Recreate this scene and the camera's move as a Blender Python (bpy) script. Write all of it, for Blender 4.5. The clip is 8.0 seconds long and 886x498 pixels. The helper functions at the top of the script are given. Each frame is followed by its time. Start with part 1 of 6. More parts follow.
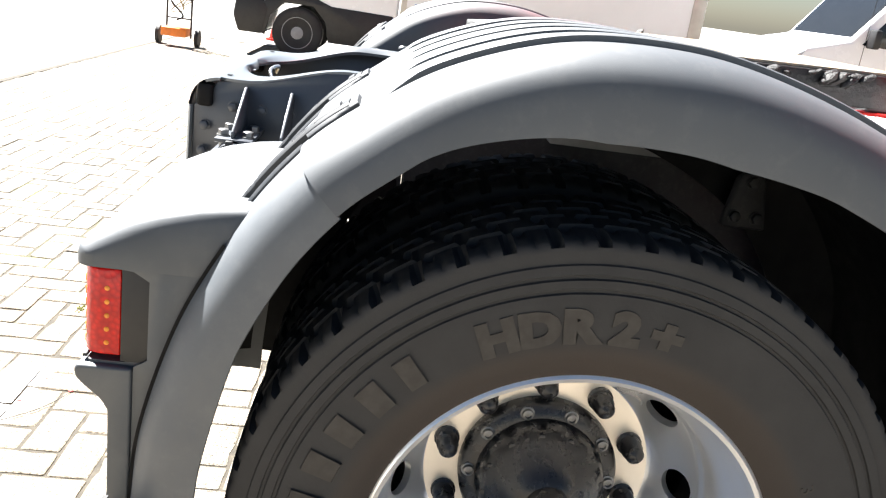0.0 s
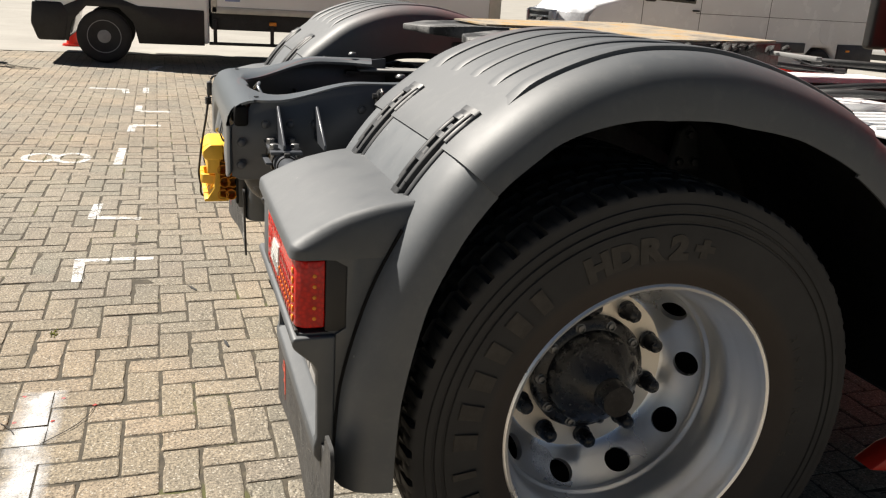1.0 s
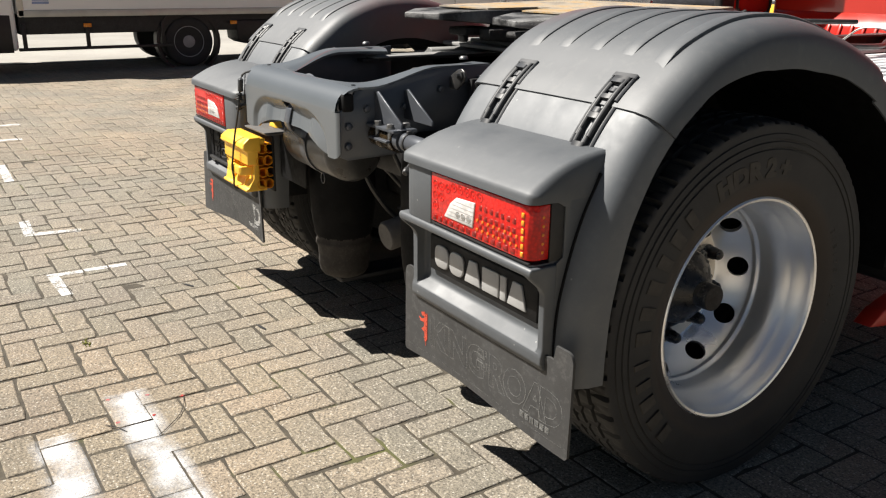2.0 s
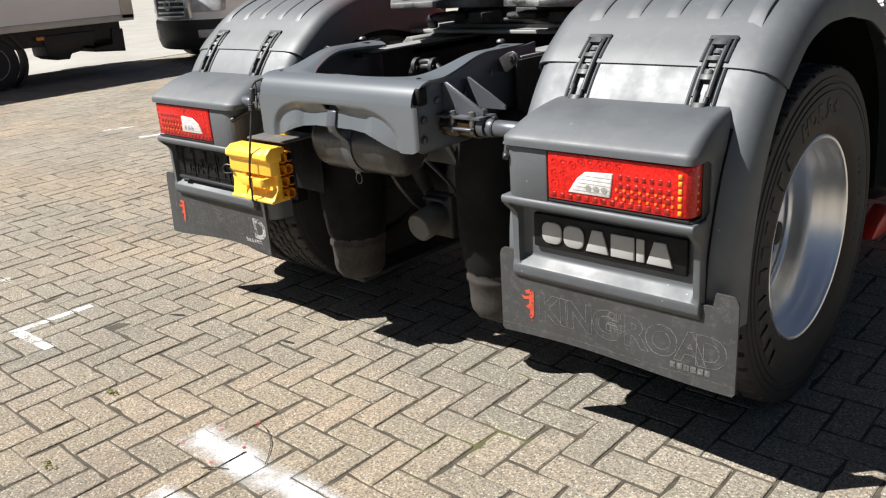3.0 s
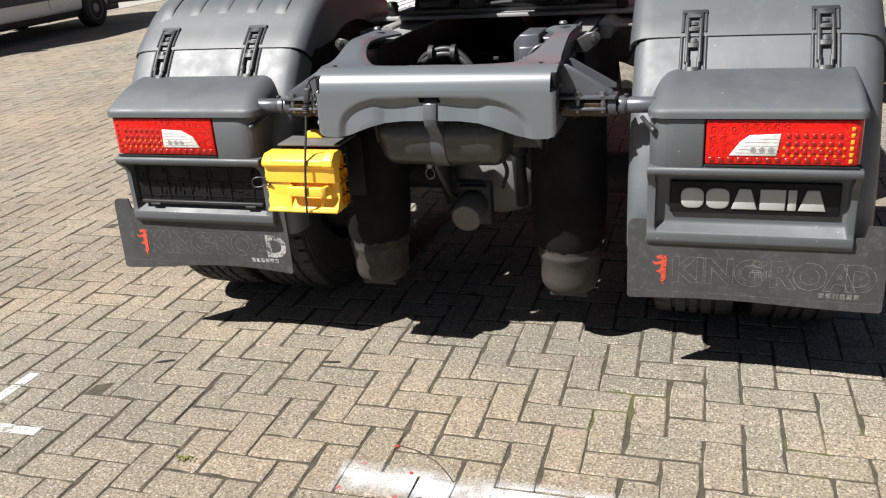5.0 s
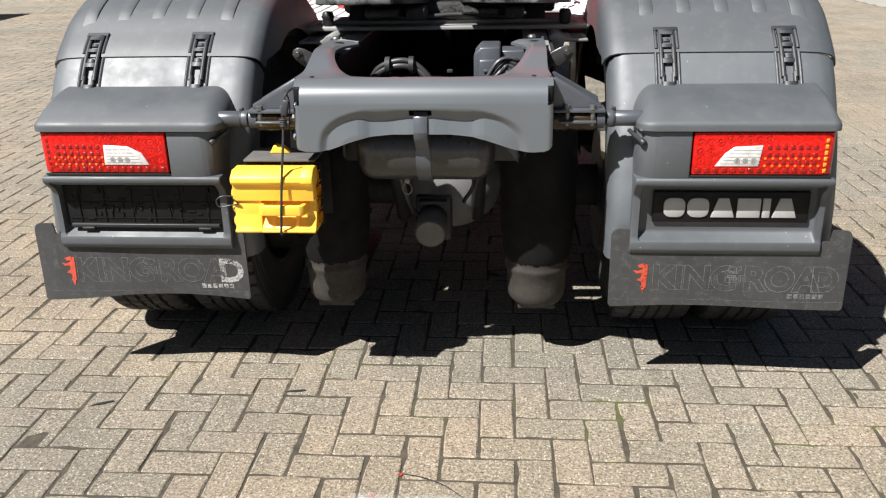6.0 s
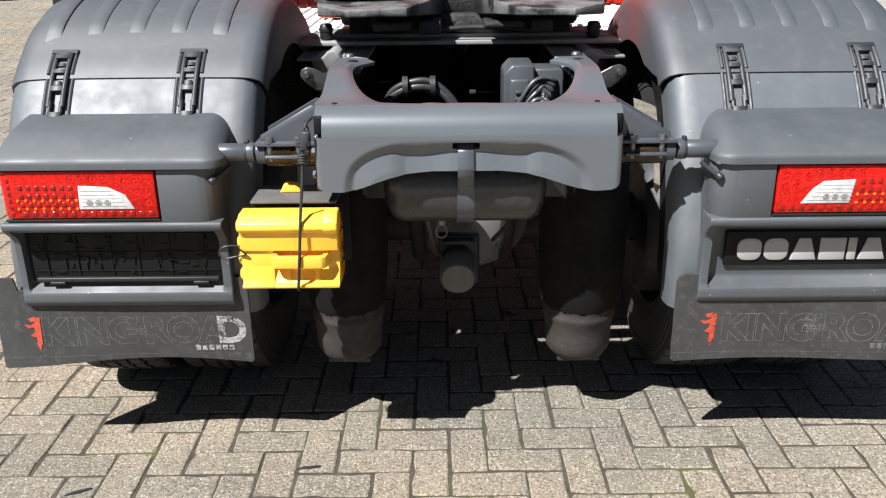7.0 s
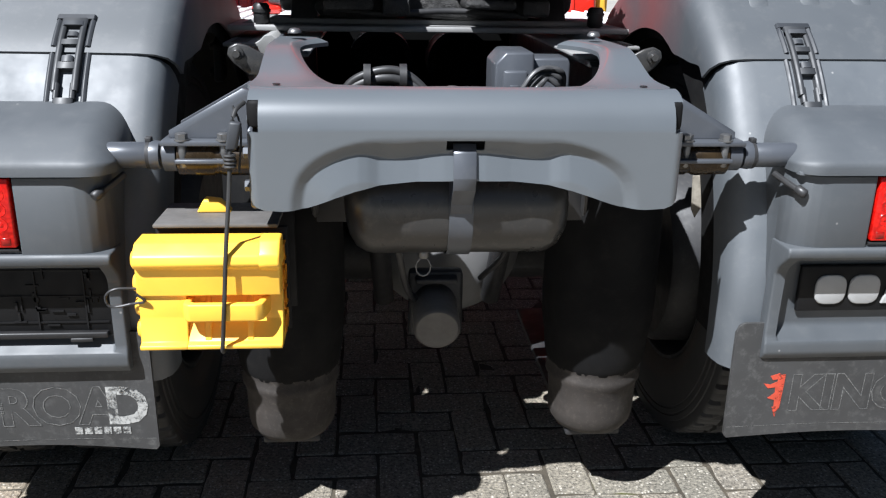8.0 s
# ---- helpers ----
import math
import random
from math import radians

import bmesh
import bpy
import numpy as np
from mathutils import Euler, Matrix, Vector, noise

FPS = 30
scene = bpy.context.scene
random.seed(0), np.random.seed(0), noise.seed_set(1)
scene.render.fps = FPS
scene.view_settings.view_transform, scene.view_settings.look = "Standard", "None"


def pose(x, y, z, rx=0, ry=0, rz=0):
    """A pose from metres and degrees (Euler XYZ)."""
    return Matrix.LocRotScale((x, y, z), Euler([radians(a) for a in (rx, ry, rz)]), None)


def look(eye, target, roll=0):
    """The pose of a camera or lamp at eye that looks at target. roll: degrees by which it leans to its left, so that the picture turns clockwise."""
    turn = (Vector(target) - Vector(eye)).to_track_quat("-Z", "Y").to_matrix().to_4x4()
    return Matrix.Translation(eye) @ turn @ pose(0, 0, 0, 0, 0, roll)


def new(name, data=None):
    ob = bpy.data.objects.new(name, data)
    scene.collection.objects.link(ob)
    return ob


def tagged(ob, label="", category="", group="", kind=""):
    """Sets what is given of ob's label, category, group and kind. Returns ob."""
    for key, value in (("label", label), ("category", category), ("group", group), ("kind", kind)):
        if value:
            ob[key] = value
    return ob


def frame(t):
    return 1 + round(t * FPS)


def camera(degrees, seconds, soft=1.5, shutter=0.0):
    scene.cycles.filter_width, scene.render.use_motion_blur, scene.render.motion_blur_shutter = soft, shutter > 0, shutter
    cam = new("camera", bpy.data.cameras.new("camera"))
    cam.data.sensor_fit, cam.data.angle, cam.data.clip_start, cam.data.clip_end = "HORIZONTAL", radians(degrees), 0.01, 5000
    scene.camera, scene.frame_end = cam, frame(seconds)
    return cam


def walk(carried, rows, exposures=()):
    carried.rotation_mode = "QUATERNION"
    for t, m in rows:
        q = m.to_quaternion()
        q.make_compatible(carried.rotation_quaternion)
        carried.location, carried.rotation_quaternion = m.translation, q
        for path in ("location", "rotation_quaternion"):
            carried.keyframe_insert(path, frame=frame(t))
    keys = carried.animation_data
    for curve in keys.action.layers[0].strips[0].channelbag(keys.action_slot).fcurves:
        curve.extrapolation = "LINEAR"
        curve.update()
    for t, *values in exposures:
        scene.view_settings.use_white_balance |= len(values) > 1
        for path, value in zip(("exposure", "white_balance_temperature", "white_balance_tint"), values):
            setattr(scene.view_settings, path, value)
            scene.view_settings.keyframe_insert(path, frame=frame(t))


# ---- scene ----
cam = camera(55.6, 8.0, 1.2)
PATH = [
    (0, (2.16, 0.352, 1.233), (0.257, 0.524, 0.641), 8.2),
    (0.2, (2.349, 0.275, 1.245), (0.447, 0.525, 0.678), 7.1),
    (0.5, (2.449, 0.138, 1.271), (0.567, 0.493, 0.694), 6.2),
    (1, (2.446, -0.193, 1.286), (0.638, 0.414, 0.684), 3.6),
    (1.5, (2.485, -0.63, 1.276), (0.78, 0.218, 0.663), 1.5),
    (1.7, (2.476, -0.81, 1.277), (0.81, 0.11, 0.662), 1.3),
    (3, (1.95, -1.667, 1.312), (0.65, -0.298, 0.649), -4.1),
    (3.5, (1.636, -1.892, 1.324), (0.465, -0.423, 0.637), -5.8),
    (4, (1.326, -2.078, 1.366), (0.403, -0.452, 0.656), -4.5),
    (4.5, (1.021, -2.27, 1.367), (0.33, -0.539, 0.643), -3.4),
    (4.7, (0.922, -2.278, 1.388), (0.256, -0.545, 0.642), -4.1),
    (5.8, (0.328, -2.334, 1.384), (0.092, -0.479, 0.673), -1.7),
    (6, (0.25, -2.316, 1.391), (0.09, -0.461, 0.663), -1.2),
    (6.5, (0.105, -2.155, 1.375), (0.04, -0.288, 0.662), -0.4),
    (7, (-0.043, -1.956, 1.376), (-0.056, -0.089, 0.66), -0.6),
    (7.5, (-0.199, -1.734, 1.345), (-0.104, 0.132, 0.63), -0.3),
    (8, (-0.145, -1.403, 1.178), (0.01, 0.487, 0.542), 1.0),
]
EXPOSURES = [(0.0, 2.76, 6250, 10), (0.1, 2.3, 6450, 10), (0.2, 1.78, 6600, 10), (0.4, 1.24, 6800, 10), (0.7, 1.0, 6850, 10), (1.5, 1.03, 6800, 10), (3.0, 1.09, 6330, 10), (4.5, 1.03, 6350, 10), (6.5, 1.04, 6250, 10), (8.0, 1.13, 5800, 10)]
walk(cam, [(t, look(eye, target, roll)) for t, eye, target, roll in PATH], EXPOSURES)

# ---- light ----
SUN_TO = Vector((0.155, 0.157, -0.285)).normalized()
world = bpy.data.worlds.new("world")
scene.world = world
world.use_nodes = True
wn = world.node_tree.nodes
sky = wn.new("ShaderNodeTexSky")
sky.sky_type = "NISHITA"
sky.sun_disc = False
sky.sun_elevation = radians(52.2)
sky.sun_rotation = radians(225)
world.node_tree.links.new(sky.outputs[0], wn["Background"].inputs[0])
wn["Background"].inputs[1].default_value = 0.017
sun_data = bpy.data.lights.new("sun", "SUN")
sun_data.energy, sun_data.angle, sun_data.color = 5.0, radians(0.53), (1.0, 0.96, 0.90)
sun = new("sun", sun_data)
sun.matrix_world = look(tuple(-20 * SUN_TO), (0, 0, 0))


# ---- materials ----
class Nodes:
    """A short way to write node materials."""

    def __init__(self, name):
        self.mat = bpy.data.materials.new(name)
        self.mat.use_nodes = True
        self.tree = self.mat.node_tree
        self.bsdf = self.tree.nodes["Principled BSDF"]

    def add(self, kind, **inputs):
        n = self.tree.nodes.new(kind)
        for k, v in inputs.items():
            self.put(n.inputs[k.replace("_", " ")], v)
        return n

    def put(self, socket, v):
        if isinstance(v, bpy.types.NodeSocket):
            self.tree.links.new(v, socket)
        else:
            socket.default_value = v

    def coords(self):
        return self.add("ShaderNodeNewGeometry").outputs["Position"]

    def noise(self, scale, detail=4.0, rough=0.55, vec=None):
        return self.add("ShaderNodeTexNoise", Vector=vec or self.coords(), Scale=scale, Detail=detail, Roughness=rough).outputs["Fac"]

    def ramp(self, fac, stops):
        n = self.add("ShaderNodeValToRGB", Fac=fac)
        els = n.color_ramp.elements
        while len(els) < len(stops):
            els.new(0.5)
        for el, (p, c) in zip(els, stops):
            el.position = p
            el.color = (*c, 1) if len(c) == 3 else c
        return n.outputs["Color"]

    def mix(self, fac, a, b, blend="MIX"):
        n = self.tree.nodes.new("ShaderNodeMix")
        n.data_type, n.blend_type = "RGBA", blend
        for sock, v in zip((n.inputs[0], n.inputs[6], n.inputs[7]), (fac, a, b)):
            if isinstance(v, tuple) and len(v) == 3:
                v = (*v, 1)
            self.put(sock, v)
        return n.outputs[2]

    def math(self, op, a, b=0.0):
        n = self.tree.nodes.new("ShaderNodeMath")
        n.operation = op
        self.put(n.inputs[0], a)
        self.put(n.inputs[1], b)
        return n.outputs[0]

    def bump(self, height, strength, distance=0.002):
        n = self.add("ShaderNodeBump", Height=height, Strength=strength, Distance=distance)
        self.put(self.bsdf.inputs["Normal"], n.outputs[0])

    def set(self, **inputs):
        for k, v in inputs.items():
            if isinstance(v, tuple) and len(v) == 3:
                v = (*v, 1)
            self.put(self.bsdf.inputs[k.replace("_", " ")], v)
        return self.mat


def tint(c, f):
    return tuple(min(1.0, v * f) for v in c)


def plain(name, c, rough=0.5, metal=0.0, vary=0.25, scale=6.0, grain=0.0, grain_scale=600.0, coat=0.0, wear=None, specks=0.0, gloss=0.5):
    """Colour with blotches, fine grain and a wandering gloss."""
    n = Nodes(name)
    big = n.noise(scale, 5)
    col = n.ramp(big, [(0.3, tint(c, 1 - vary)), (0.7, tint(c, 1 + vary))])
    if wear:
        amount, wear_c = wear
        dust = n.ramp(n.noise(scale * 9, 6, 0.7), [(0.52, (0, 0, 0)), (0.75, (amount, amount, amount))])
        col = n.mix(dust, col, wear_c)
    if specks:
        dots = n.add("ShaderNodeTexVoronoi", Vector=n.coords(), Scale=38.0)
        size = n.ramp(dots.outputs["Distance"], [(0.05, (1, 1, 1)), (0.11, (0, 0, 0))])
        few = n.ramp(n.add("ShaderNodeSeparateColor", Color=dots.outputs["Color"]).outputs[0], [(0.93, (0, 0, 0)), (0.94, (specks,) * 3)])
        col = n.mix(n.mix(1.0, size, few, "MULTIPLY"), col, (0.5, 0.49, 0.47))
    r = n.ramp(n.noise(scale * 3, 4), [(0.3, (rough * 0.85,) * 3), (0.7, (min(1, rough * 1.18),) * 3)])
    if grain:
        n.bump(n.noise(grain_scale, 2), grain, 0.001)
    return n.set(Base_Color=col, Roughness=r, Metallic=metal, Coat_Weight=coat, Specular_IOR_Level=gloss)


PLASTIC = plain("grey_moulded_plastic", (0.053, 0.060, 0.0672), 0.62, gloss=1.0, vary=0.06, scale=3, grain=0.12, grain_scale=900, wear=(0.06, (0.28, 0.27, 0.25)), specks=0.38)
PLASTIC_PALE = plain("pale_grey_plastic", (0.072, 0.0815, 0.0913), 0.58, gloss=1.0, vary=0.06, scale=4, grain=0.1, grain_scale=900, wear=(0.07, (0.34, 0.33, 0.31)), specks=0.35)
BLACK_PLASTIC = plain("black_plastic", (0.0144, 0.0144, 0.0152), 0.5, vary=0.2, scale=9, grain=0.1)
LATCH = plain("black_latch_plastic", (0.029, 0.031, 0.034), 0.5, vary=0.2, scale=15)
LATCH_SIDE = plain("dark_grey_latch_plastic", (0.034, 0.037, 0.042), 0.5, vary=0.15, scale=15)
# Oil-black chassis interior, with its deep shade put into the colour.
SHADE_BLACK = plain("matt_shade_black", (0.004, 0.004, 0.004), 0.95, vary=0.2, scale=9, gloss=0.0)
RUBBER = plain("flap_rubber", (0.04, 0.04, 0.04), 0.62, vary=0.25, scale=7, grain=0.2, wear=(0.5, (0.13, 0.13, 0.126)))
BAG = plain("air_bag_rubber", (0.0065, 0.0065, 0.0068), 0.75, gloss=0.15, vary=0.2, scale=5, wear=(0.35, (0.022, 0.02, 0.018)))
PISTON = plain("dusty_piston", (0.027, 0.0228, 0.0198), 0.75, vary=0.3, scale=12, wear=(0.5, (0.085, 0.073, 0.062)))
STEEL_GREY = plain("grey_painted_steel", (0.082, 0.089, 0.102), 0.35, metal=0.25, vary=0.08, scale=4, grain=0.05, wear=(0.08, (0.25, 0.25, 0.24)))
FRAME_GREY = plain("frame_paint", (0.2295, 0.2295, 0.2253), 0.55, vary=0.2, scale=6, wear=(0.3, (0.2, 0.19, 0.17)))
DARK_STEEL = plain("dark_dusty_steel", (0.0208, 0.0208, 0.0224), 0.6, vary=0.3, scale=8, wear=(0.35, (0.09, 0.085, 0.075)))
ALU = plain("brushed_aluminium", (0.55, 0.56, 0.57), 0.3, metal=0.9, vary=0.12, scale=5)
DECK = plain("pale_deck_metal", (0.74, 0.745, 0.75), 0.6, vary=0.12, scale=6)
SILVER = plain("silver_wheel_paint", (0.92, 0.94, 0.97), 0.3, metal=0.85, vary=0.02, scale=2)
HUB_PALE = plain("bare_wheel_face", (0.765, 0.711, 0.63), 0.34, metal=0.75, vary=0.08, scale=10)
HUB_BLACK = plain("black_hub_paint", (0.012, 0.012, 0.014), 0.28, vary=0.3, scale=20, wear=(0.4, (0.05, 0.05, 0.05)))
BOLT = plain("dull_bolt", (0.2, 0.2, 0.2), 0.4, metal=0.8, vary=0.2, scale=40)
TANK = plain("grey_air_tank_paint", (0.05, 0.0495, 0.049), 0.3, metal=0.35, vary=0.1, scale=7, wear=(0.25, (0.2, 0.18, 0.15)))
CAP_GREY = plain("dusty_grey_cap", (0.1, 0.095, 0.09), 0.6, vary=0.15, scale=30)
AXLE = plain("pale_axle_paint", (0.16, 0.16, 0.16), 0.5, vary=0.15, scale=9)
RED_PAINT = plain("red_cab_paint", (0.45, 0.018, 0.009), 0.22, vary=0.08, scale=2, coat=0.6)
WHITE_PAINT = plain("white_vehicle_paint", (0.86, 0.87, 0.89), 0.25, vary=0.03, scale=1.5, coat=0.4)
BOX_WHITE = plain("white_box_panel", (0.86, 0.87, 0.89), 0.4, vary=0.04, scale=1.2)
TRIM_BEIGE = plain("aluminium_edge_trim", (0.5, 0.49, 0.46), 0.45, metal=0.4, vary=0.1)
GLASS_DARK = plain("dark_window_glass", (0.012, 0.014, 0.016), 0.05, vary=0.1)
HEADLAMP = plain("headlight_glass", (0.42, 0.43, 0.45), 0.1, vary=0.45, scale=5)
LAMP_WHITE = plain("clear_lamp_plastic", (0.578, 0.561, 0.544), 0.18, vary=0.25, scale=60)
LAMP_ORANGE = plain("orange_reflector", (0.855, 0.27, 0.018), 0.2, vary=0.3, scale=80)
GLINT_AMBER = plain("amber_glint", (0.72, 0.14, 0.015), 0.15, vary=0.3, scale=80)
LAMP_DARK = plain("dark_red_cell", (0.24, 0.006, 0.003), 0.2, vary=0.4, scale=60)
YELLOW = plain("yellow_chock_plastic", (0.93, 0.53, 0.05), 0.4, vary=0.07, scale=9, wear=(0.1, (0.5, 0.35, 0.1)))
BUSHING = plain("dark_bronze_rubber", (0.03, 0.019, 0.008), 0.25, metal=0.3, vary=0.4, scale=30)
YELLOW_DEEP = plain("deep_yellow_plastic", (0.7744, 0.2904, 0.0044), 0.42, vary=0.1, scale=9)
PLATE_GREY = plain("grey_letter_plastic", (0.36, 0.36, 0.355), 0.4, vary=0.06, scale=20)
CORD = plain("black_cord", (0.02, 0.02, 0.02), 0.7)
HOLDER_BLACK = plain("deep_black_plastic", (0.006, 0.006, 0.0065), 0.6, vary=0.2, scale=12, gloss=0.25)
TYRE_INK = plain("tyre_raised_letters", (0.05, 0.045, 0.039), 0.8, vary=0.15, scale=20)
RED_PLASTIC = plain("red_plastic", (0.6, 0.03, 0.015), 0.35, vary=0.1)
RED_BLOT = plain("red_spray_blot", (0.34, 0.035, 0.025), 0.7, vary=0.4, scale=120)
MOSS = plain("moss", (0.16, 0.165, 0.03), 0.9, vary=0.3, scale=60)
# Near-black, also used to paint the shade in gaps, slots and arches.
NEAR_BLACK = plain("near_black", (0.0063, 0.0063, 0.0066), 0.7, gloss=0.2, vary=0.3, scale=9)
STEEL_RIM = plain("grey_steel_rim", (0.3, 0.31, 0.32), 0.45, metal=0.0, vary=0.12, scale=12)
ROPE = plain("tan_rope", (0.3, 0.24, 0.14), 0.85)
CABLE = plain("grey_black_cable", (0.06, 0.06, 0.062), 0.35, vary=0.2, scale=20)
HOSE = plain("black_hose", (0.03, 0.03, 0.031), 0.42, vary=0.2, scale=20)


def red_lens():
    n = Nodes("red_lamp_lens")
    cells = n.add("ShaderNodeTexVoronoi", Vector=n.coords(), Scale=130.0).outputs["Distance"]
    col = n.ramp(cells, [(0.1, (0.66, 0.010, 0.004)), (0.75, (0.40, 0.004, 0.002))])
    n.bump(cells, 0.35, 0.002)
    return n.set(Base_Color=col, Roughness=0.2, Coat_Weight=0.2, Coat_Roughness=0.03, Specular_IOR_Level=0.3)


def tyre_rubber():
    n = Nodes("tyre_rubber")
    dust = n.noise(7, 6, 0.65)
    col = n.ramp(dust, [(0.3, (0.018, 0.018, 0.0185)), (0.7, (0.032, 0.0315, 0.0315))])
    pos = n.add("ShaderNodeSeparateXYZ", Vector=n.coords())
    dy, dz = n.math("SUBTRACT", pos.outputs[1], 0.675), n.math("SUBTRACT", pos.outputs[2], 0.478)
    rad = n.math("SQRT", n.math("ADD", n.math("MULTIPLY", dy, dy), n.math("MULTIPLY", dz, dz)))
    band = n.ramp(rad, [(0.30, (0.75,) * 3), (0.335, (0.6,) * 3), (0.352, (0.0,) * 3)])
    col = n.mix(band, col, (0.046, 0.034, 0.026))
    n.bump(n.noise(260, 3), 0.2, 0.001)
    return n.set(Base_Color=col, Roughness=0.72)


def wood_grease():
    """The weathered, dried grease on the coupling plate."""
    n = Nodes("dried_grease")
    a = n.noise(9, 6, 0.7)
    col = n.ramp(a, [(0.3, (0.12, 0.11, 0.10)), (0.5, (0.36, 0.31, 0.24)), (0.62, (0.42, 0.27, 0.11)), (0.8, (0.2, 0.18, 0.16))])
    n.bump(n.noise(60, 6, 0.7), 0.8, 0.004)
    return n.set(Base_Color=col, Roughness=0.55)


def worn_print(name, c, lo, hi):
    """Print that has flaked off the rubber in spots."""
    n = Nodes(name)
    a = n.mix(0.5, n.noise(140, 5, 0.7), n.noise(22, 4, 0.6))
    clear = n.add("ShaderNodeBsdfTransparent")
    m = n.add("ShaderNodeMixShader", Fac=n.ramp(a, [(lo, (0.0,) * 3), (hi, (1.0,) * 3)]))
    n.tree.links.new(clear.outputs[0], m.inputs[1])
    n.tree.links.new(n.bsdf.outputs[0], m.inputs[2])
    n.tree.links.new(m.outputs[0], n.tree.nodes["Material Output"].inputs["Surface"])
    return n.set(Base_Color=n.ramp(n.noise(60, 4), [(0.3, tint(c, 0.8)), (0.7, tint(c, 1.2))]), Roughness=0.65)


FLAP_INK = worn_print("worn_flap_print", (0.15, 0.15, 0.145), 0.40, 0.56)
FLAP_WHITE = worn_print("worn_white_print", (0.38, 0.38, 0.365), 0.45, 0.56)
ORANGE_INK = worn_print("worn_orange_print", (0.5, 0.065, 0.032), 0.38, 0.45)


def guard_paint():
    """Grey moulded plastic, tinted red on the inboard shoulder of the mudguards."""
    n = Nodes("mudguard_plastic")
    c = (0.051, 0.0578, 0.065)
    base = n.ramp(n.noise(3, 5), [(0.3, tint(c, 0.92)), (0.7, tint(c, 1.08))])
    dust = n.ramp(n.noise(27, 6, 0.7), [(0.52, (0, 0, 0)), (0.75, (0.1, 0.1, 0.1))])
    base = n.mix(dust, base, (0.28, 0.27, 0.25))
    pos = n.add("ShaderNodeSeparateXYZ", Vector=n.coords())
    inner = n.ramp(n.math("ABSOLUTE", pos.outputs[0]), [(0.54, (1, 1, 1)), (0.72, (0, 0, 0))])
    front = n.ramp(pos.outputs[1], [(0.42, (0, 0, 0)), (0.68, (1, 1, 1))])
    amount = n.mix(1.0, n.mix(1.0, inner, front, "MULTIPLY"), n.ramp(n.noise(4, 3), [(0.3, (0.1,) * 3), (0.65, (0.6,) * 3)]), "MULTIPLY")
    col = n.mix(amount, base, (0.2, 0.025, 0.022))
    n.bump(n.noise(900, 2), 0.12, 0.001)
    return n.set(Base_Color=col, Roughness=n.ramp(n.noise(9, 4), [(0.3, (0.56,) * 3), (0.7, (0.64,) * 3)]), Specular_IOR_Level=1.0)


GUARD = guard_paint()


def grease_black():
    n = Nodes("black_grease")
    a = n.noise(26, 6, 0.75)
    col = n.ramp(a, [(0.35, (0.008, 0.008, 0.008)), (0.75, (0.035, 0.033, 0.031))])
    n.bump(a, 1.0, 0.012)
    return n.set(Base_Color=col, Roughness=0.55)


def coupling_steel():
    """Grey cast steel, smeared with black grease."""
    n = Nodes("greasy_cast_steel")
    a = n.noise(7, 6, 0.7)
    bare = n.ramp(a, [(0.42, (0.012, 0.012, 0.012)), (0.5, (0.1, 0.1, 0.1)), (0.7, (0.2, 0.2, 0.195))])
    pos = n.add("ShaderNodeSeparateXYZ", Vector=n.coords())
    col = n.mix(n.ramp(pos.outputs[1], [(0.74, (0, 0, 0)), (0.86, (1, 1, 1))]), bare, (0.012, 0.0115, 0.011))
    n.bump(n.noise(30, 6, 0.7), 0.8, 0.008)
    return n.set(Base_Color=col, Roughness=0.5)


def beam_paint():
    """Grey steel with red overspray toward the opening in the top plate."""
    n = Nodes("grey_beam_paint")
    base = n.ramp(n.noise(4, 5), [(0.3, (0.100, 0.112, 0.123)), (0.7, (0.114, 0.127, 0.139))])
    pos = n.add("ShaderNodeSeparateXYZ", Vector=n.coords())
    dx = n.math("DIVIDE", pos.outputs[0], 0.31)
    dy = n.math("DIVIDE", n.math("SUBTRACT", pos.outputs[1], 0.29), 0.30)
    rad = n.math("SQRT", n.math("ADD", n.math("MULTIPLY", dx, dx), n.math("MULTIPLY", dy, dy)))
    ring = n.ramp(rad, [(0.0, (0, 0, 0)), (0.985, (0, 0, 0)), (1.07, (1, 1, 1)), (1.25, (0, 0, 0))])
    top = n.ramp(pos.outputs[2], [(0.955, (0, 0, 0)), (0.985, (1, 1, 1))])
    amount = n.mix(1.0, n.mix(1.0, ring, top, "MULTIPLY"), n.ramp(n.noise(6, 4), [(0.35, (0.06,) * 3), (0.65, (0.62,) * 3)]), "MULTIPLY")
    col = n.mix(amount, base, (0.36, 0.055, 0.04))
    n.bump(n.noise(500, 2), 0.05, 0.001)
    return n.set(Base_Color=col, Roughness=0.33, Metallic=0.12, Specular_IOR_Level=0.9)


